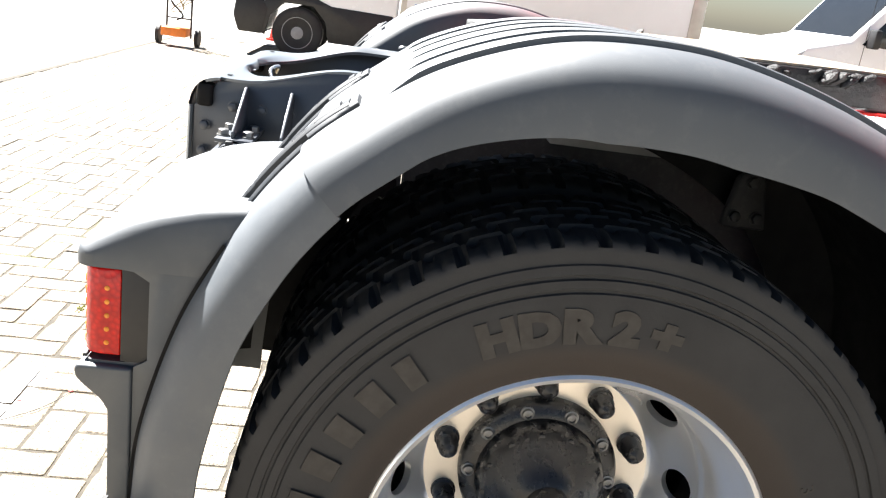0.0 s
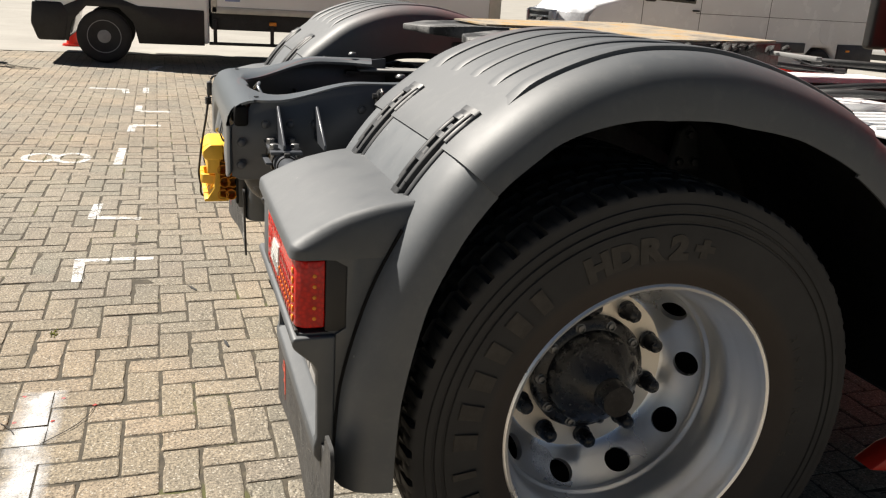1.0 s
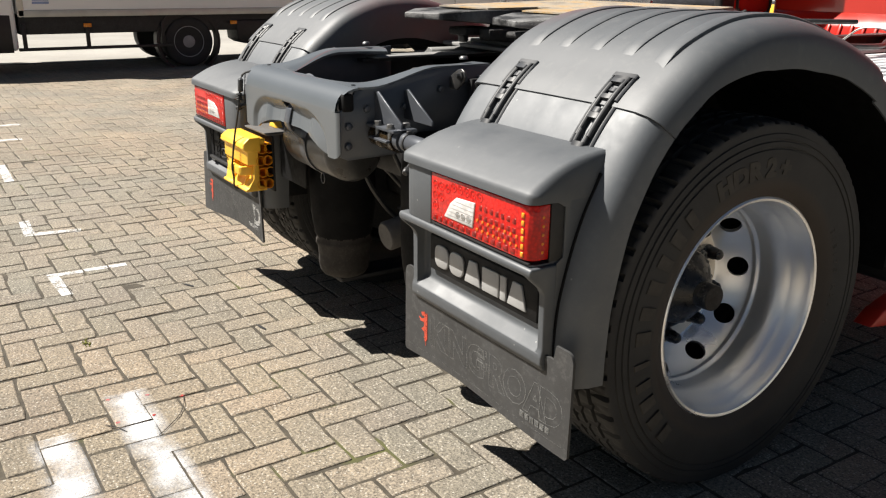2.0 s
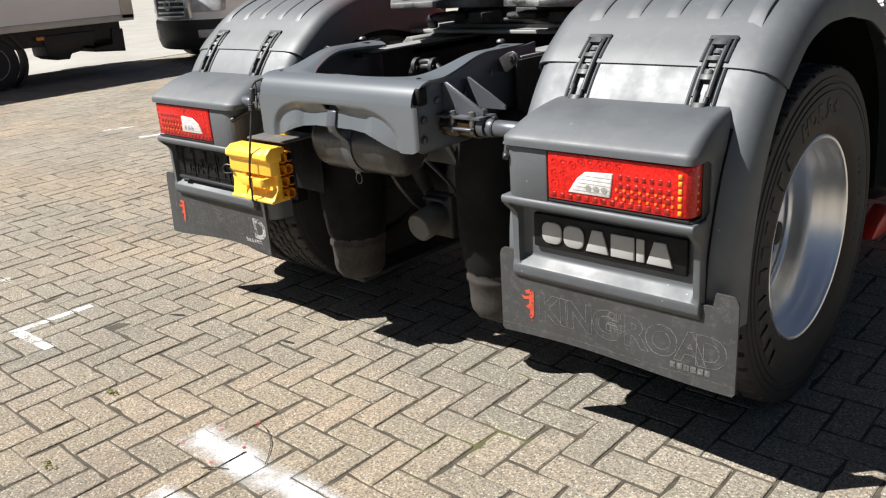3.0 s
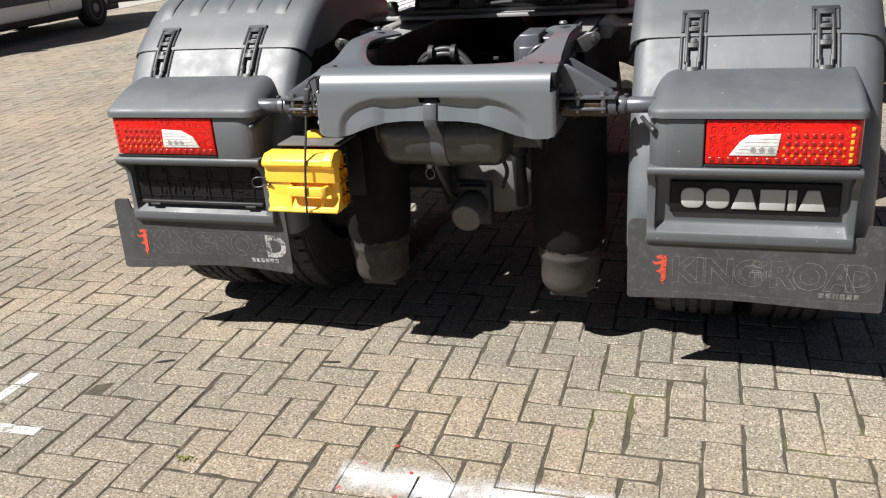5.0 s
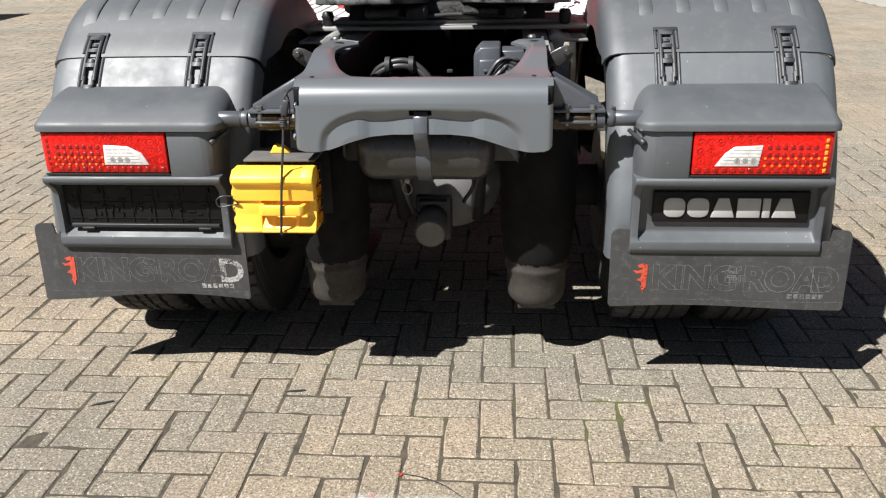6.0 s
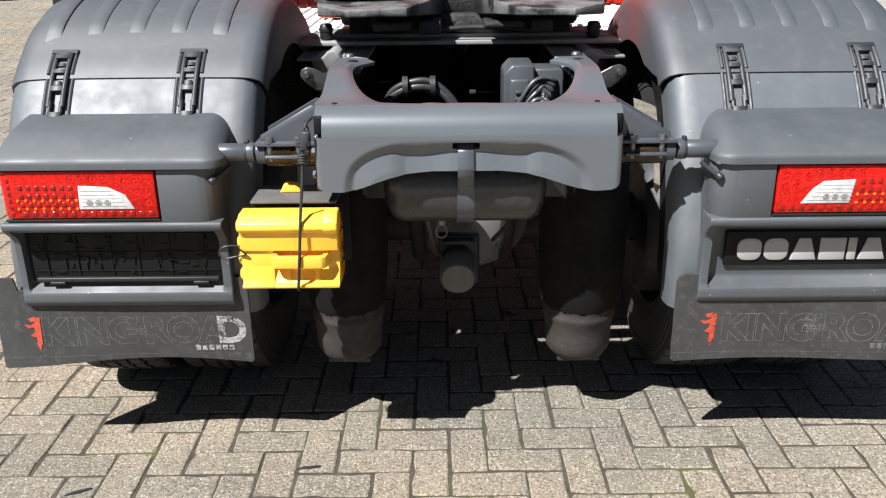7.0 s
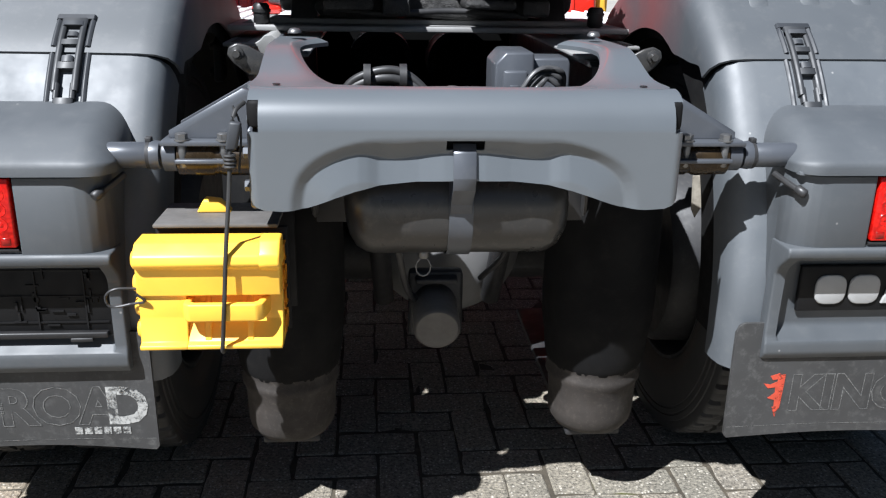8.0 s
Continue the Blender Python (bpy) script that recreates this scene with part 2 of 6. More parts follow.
def paver(name, per_island):
    n = Nodes(name)
    if per_island:
        rnd = n.add("ShaderNodeNewGeometry").outputs["Random Per Island"]
    else:
        rnd = n.add("ShaderNodeObjectInfo").outputs["Random"]
    hue = n.ramp(rnd, [(0.0, (0.214, 0.196, 0.156)), (0.3, (0.23, 0.206, 0.162)), (0.55, (0.256, 0.224, 0.175)), (0.8, (0.243, 0.212, 0.169)), (1.0, (0.222, 0.202, 0.161))])
    stain = n.ramp(n.noise(1.3, 5, 0.6), [(0.35, (0.78, 0.78, 0.79)), (0.65, (1.08, 1.06, 1.03))])
    col = n.mix(1.0, hue, stain, "MULTIPLY")
    warm = n.ramp(n.noise(0.55, 3, 0.5), [(0.4, (0.975, 1.0, 1.03)), (0.6, (1.075, 1.015, 0.965))])
    col = n.mix(1.0, col, warm, "MULTIPLY")
    mid = n.ramp(n.noise(30, 5, 0.7), [(0.3, (0.8, 0.8, 0.8)), (0.7, (1.14, 1.14, 1.14))])
    col = n.mix(1.0, col, mid, "MULTIPLY")
    grit = n.noise(125, 4, 0.75)
    col = n.mix(1.0, col, n.ramp(grit, [(0.36, (0.3, 0.29, 0.28)), (0.45, (0.85, 0.85, 0.85)), (0.54, (1.12, 1.11, 1.1)), (0.62, (1.6, 1.57, 1.52))]), "MULTIPLY")
    grains = n.add("ShaderNodeTexVoronoi", Vector=n.coords(), Scale=125.0)
    speck = n.ramp(grains.outputs["Distance"], [(0.24, (1, 1, 1)), (0.42, (0, 0, 0))])
    pick = n.ramp(n.add("ShaderNodeSeparateColor", Color=grains.outputs["Color"]).outputs[0], [(0.74, (0, 0, 0)), (0.8, (0.85, 0.85, 0.85))])
    col = n.mix(n.mix(1.0, speck, pick, "MULTIPLY"), col, (0.5, 0.465, 0.4))
    pits = n.ramp(n.noise(75, 4, 0.7), [(0.26, (1, 1, 1)), (0.33, (0, 0, 0))])
    col = n.mix(pits, col, (0.075, 0.068, 0.055))
    n.bump(n.mix(0.65, grit, n.noise(60, 5, 0.7)), 1.0, 0.009)
    return n.set(Base_Color=col, Roughness=0.85)


def ground_mat():
    """Joint sand under the pavers, pale concrete round them."""
    n = Nodes("sand_and_concrete")
    pos = n.add("ShaderNodeSeparateXYZ", Vector=n.coords())
    inside = n.math("MULTIPLY", n.math("GREATER_THAN", pos.outputs[1], PAVED[2]), n.math("GREATER_THAN", pos.outputs[0], PAVED[0]))
    inside = n.math("MULTIPLY", inside, n.math("LESS_THAN", pos.outputs[1], PAVED[3]))
    inside = n.math("MULTIPLY", inside, n.math("LESS_THAN", pos.outputs[0], PAVED[1]))
    sand = n.ramp(n.noise(25, 6, 0.7), [(0.3, (0.03, 0.026, 0.019)), (0.55, (0.062, 0.052, 0.037)), (0.75, (0.11, 0.093, 0.062))])
    sand = n.mix(n.ramp(n.noise(2.6, 4, 0.6), [(0.58, (0, 0, 0)), (0.66, (0.8, 0.8, 0.8))]), sand, (0.085, 0.09, 0.022))
    slab = n.ramp(n.noise(0.8, 7, 0.65), [(0.3, (0.25, 0.238, 0.215)), (0.7, (0.33, 0.315, 0.285))])
    n.bump(n.noise(150, 5, 0.7), 0.5, 0.004)
    return n.set(Base_Color=n.mix(inside, slab, sand), Roughness=0.9)


def road_paint():
    """Worn white spray paint with a speckled, thinning edge."""
    n = Nodes("worn_white_paint")
    a = n.noise(90, 6, 0.75)
    clear = n.add("ShaderNodeBsdfTransparent")
    m = n.add("ShaderNodeMixShader", Fac=n.ramp(n.mix(0.45, a, n.noise(14, 4, 0.6)), [(0.40, (0.0,) * 3), (0.54, (1.0,) * 3)]))
    n.tree.links.new(clear.outputs[0], m.inputs[1])
    n.tree.links.new(n.bsdf.outputs[0], m.inputs[2])
    n.tree.links.new(m.outputs[0], n.tree.nodes["Material Output"].inputs["Surface"])
    n.bump(n.noise(200, 4), 0.4, 0.002)
    return n.set(Base_Color=n.ramp(n.noise(50, 5), [(0.3, (0.55, 0.55, 0.54)), (0.7, (0.74, 0.74, 0.73))]), Roughness=0.6)


PAVED = (-11.2, 6.0, -2.85, 19.0)
RED_LENS = red_lens()
TYRE = tyre_rubber()
GREASE = wood_grease()
GREASE_BLACK = grease_black()
COUPLING = coupling_steel()
BEAM = beam_paint()
PAVER = paver("paver_concrete", False)
PAVER_FAR = paver("paver_concrete_field", True)
GROUND = ground_mat()
ROAD_PAINT = road_paint()


def spray_paint(name, y, half):
    """White sprayed along a line of constant y, thick in blotches and thin at the sides."""
    n = Nodes(name)
    pos = n.add("ShaderNodeSeparateXYZ", Vector=n.coords())
    off = n.math("DIVIDE", n.math("ABSOLUTE", n.math("SUBTRACT", pos.outputs[1], y)), half)
    core = n.ramp(off, [(0.25, (1, 1, 1)), (1.0, (0, 0, 0))])
    blot = n.ramp(n.noise(7, 3, 0.5), [(0.36, (0.12,) * 3), (0.6, (1, 1, 1))])
    grit = n.ramp(n.noise(170, 5, 0.75), [(0.35, (0.35,) * 3), (0.55, (1, 1, 1))])
    clear = n.add("ShaderNodeBsdfTransparent")
    m = n.add("ShaderNodeMixShader", Fac=n.mix(1.0, n.mix(1.0, core, blot, "MULTIPLY"), grit, "MULTIPLY"))
    n.tree.links.new(clear.outputs[0], m.inputs[1])
    n.tree.links.new(n.bsdf.outputs[0], m.inputs[2])
    n.tree.links.new(m.outputs[0], n.tree.nodes["Material Output"].inputs["Surface"])
    return n.set(Base_Color=(0.72, 0.73, 0.75), Roughness=0.6)


SPRAY = spray_paint("sprayed_white_line", -0.597, 0.075)
SPRAY_LOW = spray_paint("sprayed_white_patch", -0.835, 0.075)


# ---- building helpers ----
def link(name, bm, material, smooth=45):
    bmesh.ops.recalc_face_normals(bm, faces=bm.faces)
    me = bpy.data.meshes.new(name)
    bm.to_mesh(me)
    bm.free()
    me.materials.append(material)
    for p in me.polygons:
        p.use_smooth = smooth > 0
    if smooth > 0:
        me.set_sharp_from_angle(angle=radians(smooth))
    return new(name, me)


def part(name, bm, material, parent=None, label="", sx=1, smooth=45):
    """One mesh under a thing or a part. sx -1 mirrors it to the other side."""
    if sx < 0:
        bmesh.ops.scale(bm, vec=(-1, 1, 1), verts=bm.verts)
    ob = link(name, bm, material, smooth)
    if parent is not None:
        ob.parent = parent
        if parent.type == "EMPTY":
            ob.matrix_parent_inverse = parent.matrix_basis.inverted()
    if label:
        tagged(ob, label)
    return ob


def thing(name, at, label, category, group="", turn=0):
    e = new(name)
    e.empty_display_size = 0.1
    e.matrix_basis = pose(*at, 0, 0, turn)
    return tagged(e, label, category, group)


def B():
    return bmesh.new()


def box(bm, x0, x1, y0, y1, z0, z1, bevel=0.004, seg=2):
    ret = bmesh.ops.create_cube(bm, size=1.0)
    vs = ret["verts"]
    for v in vs:
        v.co = ((x0 + x1) / 2 + v.co.x * (x1 - x0), (y0 + y1) / 2 + v.co.y * (y1 - y0), (z0 + z1) / 2 + v.co.z * (z1 - z0))
    if bevel:
        es = list({e for v in vs for e in v.link_edges})
        bmesh.ops.bevel(bm, geom=es, offset=bevel, segments=seg, profile=0.5, affect="EDGES", clamp_overlap=True)
    return bm


def prism(bm, pts, axis, a, b, bevel=0.0, seg=2):
    """A polygon in the two other axes, drawn out along axis from a to b."""
    def at(p, t):
        return {"x": (t, p[0], p[1]), "y": (p[0], t, p[1]), "z": (p[0], p[1], t)}[axis]
    lo = [bm.verts.new(at(p, a)) for p in pts]
    hi = [bm.verts.new(at(p, b)) for p in pts]
    n = len(pts)
    fs = [bm.faces.new(lo), bm.faces.new(hi[::-1])]
    for i in range(n):
        fs.append(bm.faces.new((lo[i], lo[(i + 1) % n], hi[(i + 1) % n], hi[i])))
    bmesh.ops.recalc_face_normals(bm, faces=fs)
    if bevel:
        es = list({e for f in fs for e in f.edges})
        bmesh.ops.bevel(bm, geom=es, offset=bevel, segments=seg, profile=0.5, affect="EDGES", clamp_overlap=True)
    return bm


def lathe(bm, prof, centre, axis=(1, 0, 0), seg=48, cap=False, wobble=None):
    """prof: (distance along the axis, radius). wobble(i, k) changes a radius."""
    ax = Vector(axis).normalized()
    u = ax.orthogonal().normalized() if abs(ax.x) < 0.9 else Vector((0, 1, 0))
    v = ax.cross(u)
    c = Vector(centre)
    rings = []
    for k, (d, r) in enumerate(prof):
        ring = []
        for i in range(seg):
            a = 2 * math.pi * i / seg
            rr = r + (wobble(i, k) if wobble else 0)
            ring.append(bm.verts.new(c + ax * d + (u * math.cos(a) + v * math.sin(a)) * rr))
        rings.append(ring)
    for r0, r1 in zip(rings, rings[1:]):
        for i in range(seg):
            j = (i + 1) % seg
            bm.faces.new((r0[i], r0[j], r1[j], r1[i]))
    if cap:
        bm.faces.new(rings[0][::-1])
        bm.faces.new(rings[-1])
    return bm


def rod(bm, p0, p1, r, seg=16, bevel=0.15):
    p0, p1 = Vector(p0), Vector(p1)
    d = (p1 - p0).length
    b = min(r * bevel * 2, d / 4)
    return lathe(bm, [(0, r - b), (b, r), (d - b, r), (d, r - b)], p0, p1 - p0, seg, cap=True)


def hexbolt(bm, at, axis, r=0.012, h=0.01):
    a = Vector(axis).normalized()
    p = Vector(at)
    lathe(bm, [(0, r * 1.25), (h * 0.2, r * 1.25)], p, a, 12, cap=True)
    lathe(bm, [(h * 0.2, r), (h * 0.9, r), (h, r * 0.85)], p, a, 6, cap=True)
    return bm


def smooth_path(pts, n):
    """Catmull-Rom through the points."""
    pts = [Vector(p) for p in pts]
    ext = [2 * pts[0] - pts[1]] + pts + [2 * pts[-1] - pts[-2]]
    out = []
    for i in range(1, len(ext) - 2):
        for k in range(n):
            t = k / n
            a, b, c, d = ext[i - 1:i + 3]
            out.append(0.5 * ((2 * b) + (c - a) * t + (2 * a - 5 * b + 4 * c - d) * t * t + (3 * b - a - 3 * c + d) * t ** 3))
    out.append(pts[-1])
    return out


def tube(bm, pts, r, seg=8, n=6):
    path = smooth_path(pts, n) if n > 1 else [Vector(p) for p in pts]
    rings = []
    for i, p in enumerate(path):
        d = (path[min(i + 1, len(path) - 1)] - path[max(i - 1, 0)]).normalized()
        up = Vector((0, 0, 1)) if abs(d.z) < 0.95 else Vector((0, 1, 0))
        u = d.cross(up).normalized()
        v = u.cross(d)
        rings.append([bm.verts.new(p + (u * math.cos(2 * math.pi * k / seg) + v * math.sin(2 * math.pi * k / seg)) * r) for k in range(seg)])
    for r0, r1 in zip(rings, rings[1:]):
        for k in range(seg):
            j = (k + 1) % seg
            bm.faces.new((r0[k], r0[j], r1[j], r1[k]))
    bm.faces.new(rings[0][::-1])
    bm.faces.new(rings[-1])
    return bm


def grid(bm, rows, close=False):
    """Quads between rows of points of equal length."""
    vs = [[bm.verts.new(p) for p in row] for row in rows]
    for r0, r1 in zip(vs, vs[1:]):
        m = len(r0)
        for i in range(m if close else m - 1):
            j = (i + 1) % m
            bm.faces.new((r0[i], r0[j], r1[j], r1[i]))
    return vs


def shell(bm, thick):
    """Give an open sheet a thickness, to the inside."""
    bmesh.ops.recalc_face_normals(bm, faces=bm.faces)
    bmesh.ops.solidify(bm, geom=list(bm.faces), thickness=thick)
    return bm


def words(text, size, thick, spacing=1.0, bold=0.0, line=0.0):
    """A bmesh of the words in the x-z plane, facing -y, starting at x 0."""
    cu = bpy.data.curves.new("words", "FONT")
    cu.body, cu.size, cu.extrude, cu.resolution_u, cu.space_character = text, size, thick, 3, spacing
    cu.offset = bold
    if line:
        cu.fill_mode, cu.bevel_depth, cu.extrude, cu.bevel_resolution = "NONE", line, 0.0, 0
    tmp = new("words", cu)
    me = bpy.data.meshes.new_from_object(tmp.evaluated_get(bpy.context.evaluated_depsgraph_get()))
    bm = B()
    bm.from_mesh(me)
    bpy.data.objects.remove(tmp)
    bpy.data.curves.remove(cu)
    bpy.data.meshes.remove(me)
    bmesh.ops.rotate(bm, matrix=Euler((radians(90), 0, 0)).to_matrix(), verts=bm.verts)
    return bm


def carve(ob, cutter):
    """Take cutter (a bmesh) out of ob."""
    tool = link("cutter", cutter, PLASTIC, 0)
    mod = ob.modifiers.new("cut", "BOOLEAN")
    mod.operation, mod.object, mod.solver = "DIFFERENCE", tool, "EXACT"
    old = ob.data
    ob.data = bpy.data.meshes.new_from_object(ob.evaluated_get(bpy.context.evaluated_depsgraph_get()))
    ob.modifiers.clear()
    bpy.data.objects.remove(tool)
    bpy.data.meshes.remove(old)
    for p in ob.data.polygons:
        p.use_smooth = True
    ob.data.set_sharp_from_angle(angle=radians(40))
    return ob


# ---- ground ----
bm = B()
grid(bm, [[(-300, y, -0.0040), (300, y, -0.0040)] for y in (-300, 300)])
tagged(link("ground", bm, GROUND, 0), "pale concrete yard with sandy bedding under the pavers", "ground", kind="structure")
pavement = tagged(new("pavement"), "beige concrete pavers laid in herringbone with sandy joints", "pavement", kind="structure")

CELL, LAY = 0.1035, radians(0.5)
ORIGIN = Vector((0.0604, -0.046))
EX, EY = Vector((math.cos(LAY), math.sin(LAY))), Vector((-math.sin(LAY), math.cos(LAY)))


def paver_points(w, h):
    """Vertices and faces of one paver with chamfered edges, centred, its top at 0."""
    vs = []
    for inset, z in ((0.0, -0.03), (0.0, -0.0065), (0.003, -0.002), (0.009, 0.0)):
        a, b = w / 2 - inset, h / 2 - inset
        vs += [(-a, -b, z), (a, -b, z), (a, b, z), (-a, b, z)]
    fs = [(4 * k + i, 4 * k + (i + 1) % 4, 4 * k + 4 + (i + 1) % 4, 4 * k + 4 + i) for k in range(3) for i in range(4)]
    return vs, fs + [(12, 13, 14, 15)]


JOINT = 0.0025
PV, PF = paver_points(2 * CELL - JOINT, CELL - JOINT)
PV_NP = np.array(PV)


def rough_paver(seed):
    """A paver with rounded, crumbled edges: four rings of sixteen points."""
    jig = np.random.RandomState(seed)
    w, h = CELL - JOINT / 2, CELL / 2 - JOINT / 2
    ring = [(-0.95, -1), (-0.45, -1), (0.0, -1), (0.45, -1), (0.95, -1), (1, -0.91), (1, 0.0), (1, 0.91), (0.95, 1), (0.45, 1), (0.0, 1), (-0.45, 1), (-0.95, 1), (-1, 0.91), (-1, 0.0), (-1, -0.91)]
    bite = abs(jig.normal(0, 0.0016, 16)) + 0.006 * (jig.rand(16) > 0.92)
    vs = []
    for inset, z in ((0.0, -0.03), (0.0, -0.0065), (0.0018, -0.0020), (0.0055, 0.0)):
        for k, (u, v) in enumerate(ring):
            more = inset + bite[k] * (0.4 if z < -0.02 else 1.0) + (abs(jig.normal(0, 0.0010)) if z > -0.003 else 0)
            vs.append((u * (w - more), v * (h - more), z - (bite[k] * 0.3 if z == 0.0 else 0)))
    fs = [(16 * k + i, 16 * k + (i + 1) % 16, 16 * k + 16 + (i + 1) % 16, 16 * k + 16 + i) for k in range(3) for i in range(16)]
    return np.array(vs), fs + [tuple(range(48, 64))]


ROUGH = [rough_paver(40 + k) for k in range(9)]
near_me = []
for vs, fs in ROUGH:
    me = bpy.data.meshes.new("paver")
    me.from_pydata(vs.tolist(), [], fs)
    me.materials.append(PAVER)
    near_me.append(me)
rng = np.random.RandomState(7)
laid = []
for j in range(-40, 190):
    for i in range(-125, 75):
        k = (i - j) % 4
        if k not in (0, 3):
            continue
        ci, cj = (i + 1, j + 0.5) if k == 0 else (i + 0.5, j + 1)
        c = ORIGIN + EX * (ci * CELL) + EY * (cj * CELL)
        if not (PAVED[0] < c.x < PAVED[1] and PAVED[2] < c.y < PAVED[3]):
            continue
        rot = LAY + (0 if k == 0 else math.pi / 2) + rng.normal(0, 0.009)
        laid.append((c.x + rng.normal(0, 0.0016), c.y + rng.normal(0, 0.0016), rng.normal(0, 0.0009), rot, rng.normal(0, 0.004), rng.normal(0, 0.005)))
field_v, field_f, near, count = [], [], [], 0
for x, y, z, rot, tx, ty in laid:
    if -1.25 < x < 1.35 and -1.55 < y < 0.85:
        near.append((x, y, z, rot, tx, ty))
        continue
    R = np.array(Euler((tx, ty, rot)).to_matrix())
    close = -4.2 < x < 4.0 and y < 3.2
    shape, faces = ROUGH[len(field_v) * 7 % 9] if close else (PV_NP, PF)
    field_v.append(shape @ R.T + (x, y, z))
    field_f += [tuple(count + q for q in f) for f in faces]
    count += len(shape)
me = bpy.data.meshes.new("paver_field")
me.from_pydata(np.concatenate(field_v).tolist(), [], field_f)
me.materials.append(PAVER_FAR)
field = new("paver_field", me)
field.parent = pavement
tagged(field, kind="stuff")

bm = B()
box(bm, PAVED[0] - 0.10, PAVED[0] + 0.06, PAVED[2] - 0.1, PAVED[3] + 0.1, -0.05, 0.003, 0.003)
box(bm, PAVED[0] + 0.065, PAVED[1], PAVED[2] - 0.10, PAVED[2] + 0.06, -0.05, 0.003, 0.003)
tagged(link("kerb", bm, GROUND, 0), "flush pale concrete edging along the pavers", "kerb", kind="structure")

# white spray marks, laid on each paver that they touch
def clipped(poly, rect):
    """The part of a convex polygon inside a turned rectangle (x, y, half length, half width, angle)."""
    cx, cy, a, b, ang = rect
    ca, sa = math.cos(ang), math.sin(ang)
    out = [((x - cx) * ca + (y - cy) * sa, -(x - cx) * sa + (y - cy) * ca) for x, y in poly]
    for ax, lim, sgn in ((0, a, 1), (0, a, -1), (1, b, 1), (1, b, -1)):
        src, out = out, []
        for p, q in zip(src, src[1:] + src[:1]):
            dp, dq = lim - sgn * p[ax], lim - sgn * q[ax]
            if dp >= 0:
                out.append(p)
            if dp * dq < 0:
                t = dp / (dp - dq)
                out.append((p[0] + (q[0] - p[0]) * t, p[1] + (q[1] - p[1]) * t))
        if not out:
            return []
    return [(cx + u * ca - v * sa, cy + u * sa + v * ca) for u, v in out]


def bar(x0, y0, x1, y1, w):
    return ((x0 + x1) / 2, (y0 + y1) / 2, math.hypot(x1 - x0, y1 - y0) / 2, w / 2, math.atan2(y1 - y0, x1 - x0))


def paint(label, bars, name="painted_marking", mat=None, lift=0.0012):
    bm = B()
    for rect in bars:
        reach = rect[2] + rect[3] + 0.15
        for x, y, z, rot, tx, ty in laid:
            if abs(x - rect[0]) > reach or abs(y - rect[1]) > reach:
                continue
            R = Euler((tx, ty, rot)).to_matrix()
            quad = [R @ Vector((p[0] * 0.992, p[1] * 0.985, 0)) + Vector((x, y, z)) for p in PV[4:8]]
            poly = clipped([(q.x, q.y) for q in quad], rect)
            if len(poly) < 3:
                continue
            nrm = R @ Vector((0, 0, 1))
            pts = [bm.verts.new((px, py, z + lift - (nrm.x * (px - x) + nrm.y * (py - y)) / nrm.z)) for px, py in poly]
            try:
                bm.faces.new(pts)
            except ValueError:
                pass
    return tagged(link(name, bm, mat or ROAD_PAINT, 0), label, "road marking")


paint("worn white corner mark sprayed on the pavers", [bar(-1.47, -0.605, -1.16, -0.59, 0.045), bar(-1.447, -0.60, -1.44, -0.29, 0.04)])
paint("worn white corner mark sprayed on the pavers", [bar(-2.44, -0.59, -2.15, -0.60, 0.05), bar(-2.16, -0.62, -2.12, -0.36, 0.05)])
paint("long white stripe sprayed on the pavers", [bar(-0.16, -0.595, 0.62, -0.60, 0.15)], mat=SPRAY)
paint("white patch sprayed on the pavers", [bar(0.02, -0.83, 0.40, -0.84, 0.15)], mat=SPRAY_LOW)
paint("white dash sprayed on the pavers", [bar(-4.02, -0.53, -3.46, -0.54, 0.055)])
ring = [(-3.68 + 0.15 * math.cos(a), -0.84 + 0.1 * math.sin(a)) for a in np.linspace(0, 2 * math.pi, 15)]
ring2 = [(-3.70 + 0.13 * math.cos(a), -1.04 + 0.1 * math.sin(a)) for a in np.linspace(0, 2 * math.pi, 15)]
paint("white figure sprayed on the pavers as two rings", [bar(*p, *q, 0.045) for rr in (ring, ring2) for p, q in zip(rr, rr[1:])])
paint("white corner mark sprayed on the pavers", [bar(-7.3, -1.0, -7.24, -0.62, 0.09), bar(-7.24, -0.64, -6.95, -0.62, 0.07)])
paint("white corner mark sprayed on the pavers", [bar(-6.1, -0.47, -5.75, -0.47, 0.06), bar(-5.74, -0.45, -5.74, -0.19, 0.08)])
paint("white corner mark sprayed on the pavers", [bar(-5.0, -0.49, -5.0, -0.27, 0.08), bar(-5.0, -0.49, -4.7, -0.5, 0.06)])
paint("white dash sprayed on the pavers", [bar(-7.4, -0.43, -7.0, -0.43, 0.06)])
paint("white corner mark sprayed on the pavers", [bar(-9.6, -0.3, -9.1, -0.42, 0.09), bar(-9.06, -0.42, -8.95, -0.1, 0.09)])
paint("white dash sprayed on the shaded pavers", [bar(1.60, 1.55, 1.60, 1.75, 0.10)])
for x0, y0, x1, y1 in ((-5.487, 1.807, -5.41, 2.06), (-4.83, 1.793, -4.747, 2.012), (-4.425, 1.994, -4.381, 2.07), (-8.659, 4.853, -8.511, 4.993), (-7.912, 4.741, -7.854, 4.994), (-8.54, 5.53, -8.5, 5.65), (-8.66, 2.09, -8.60, 2.25)):
    paint("short white dash sprayed on the pavers", [bar(x0, y0, x1, y1, 0.07)])
rnd = random.Random(3)
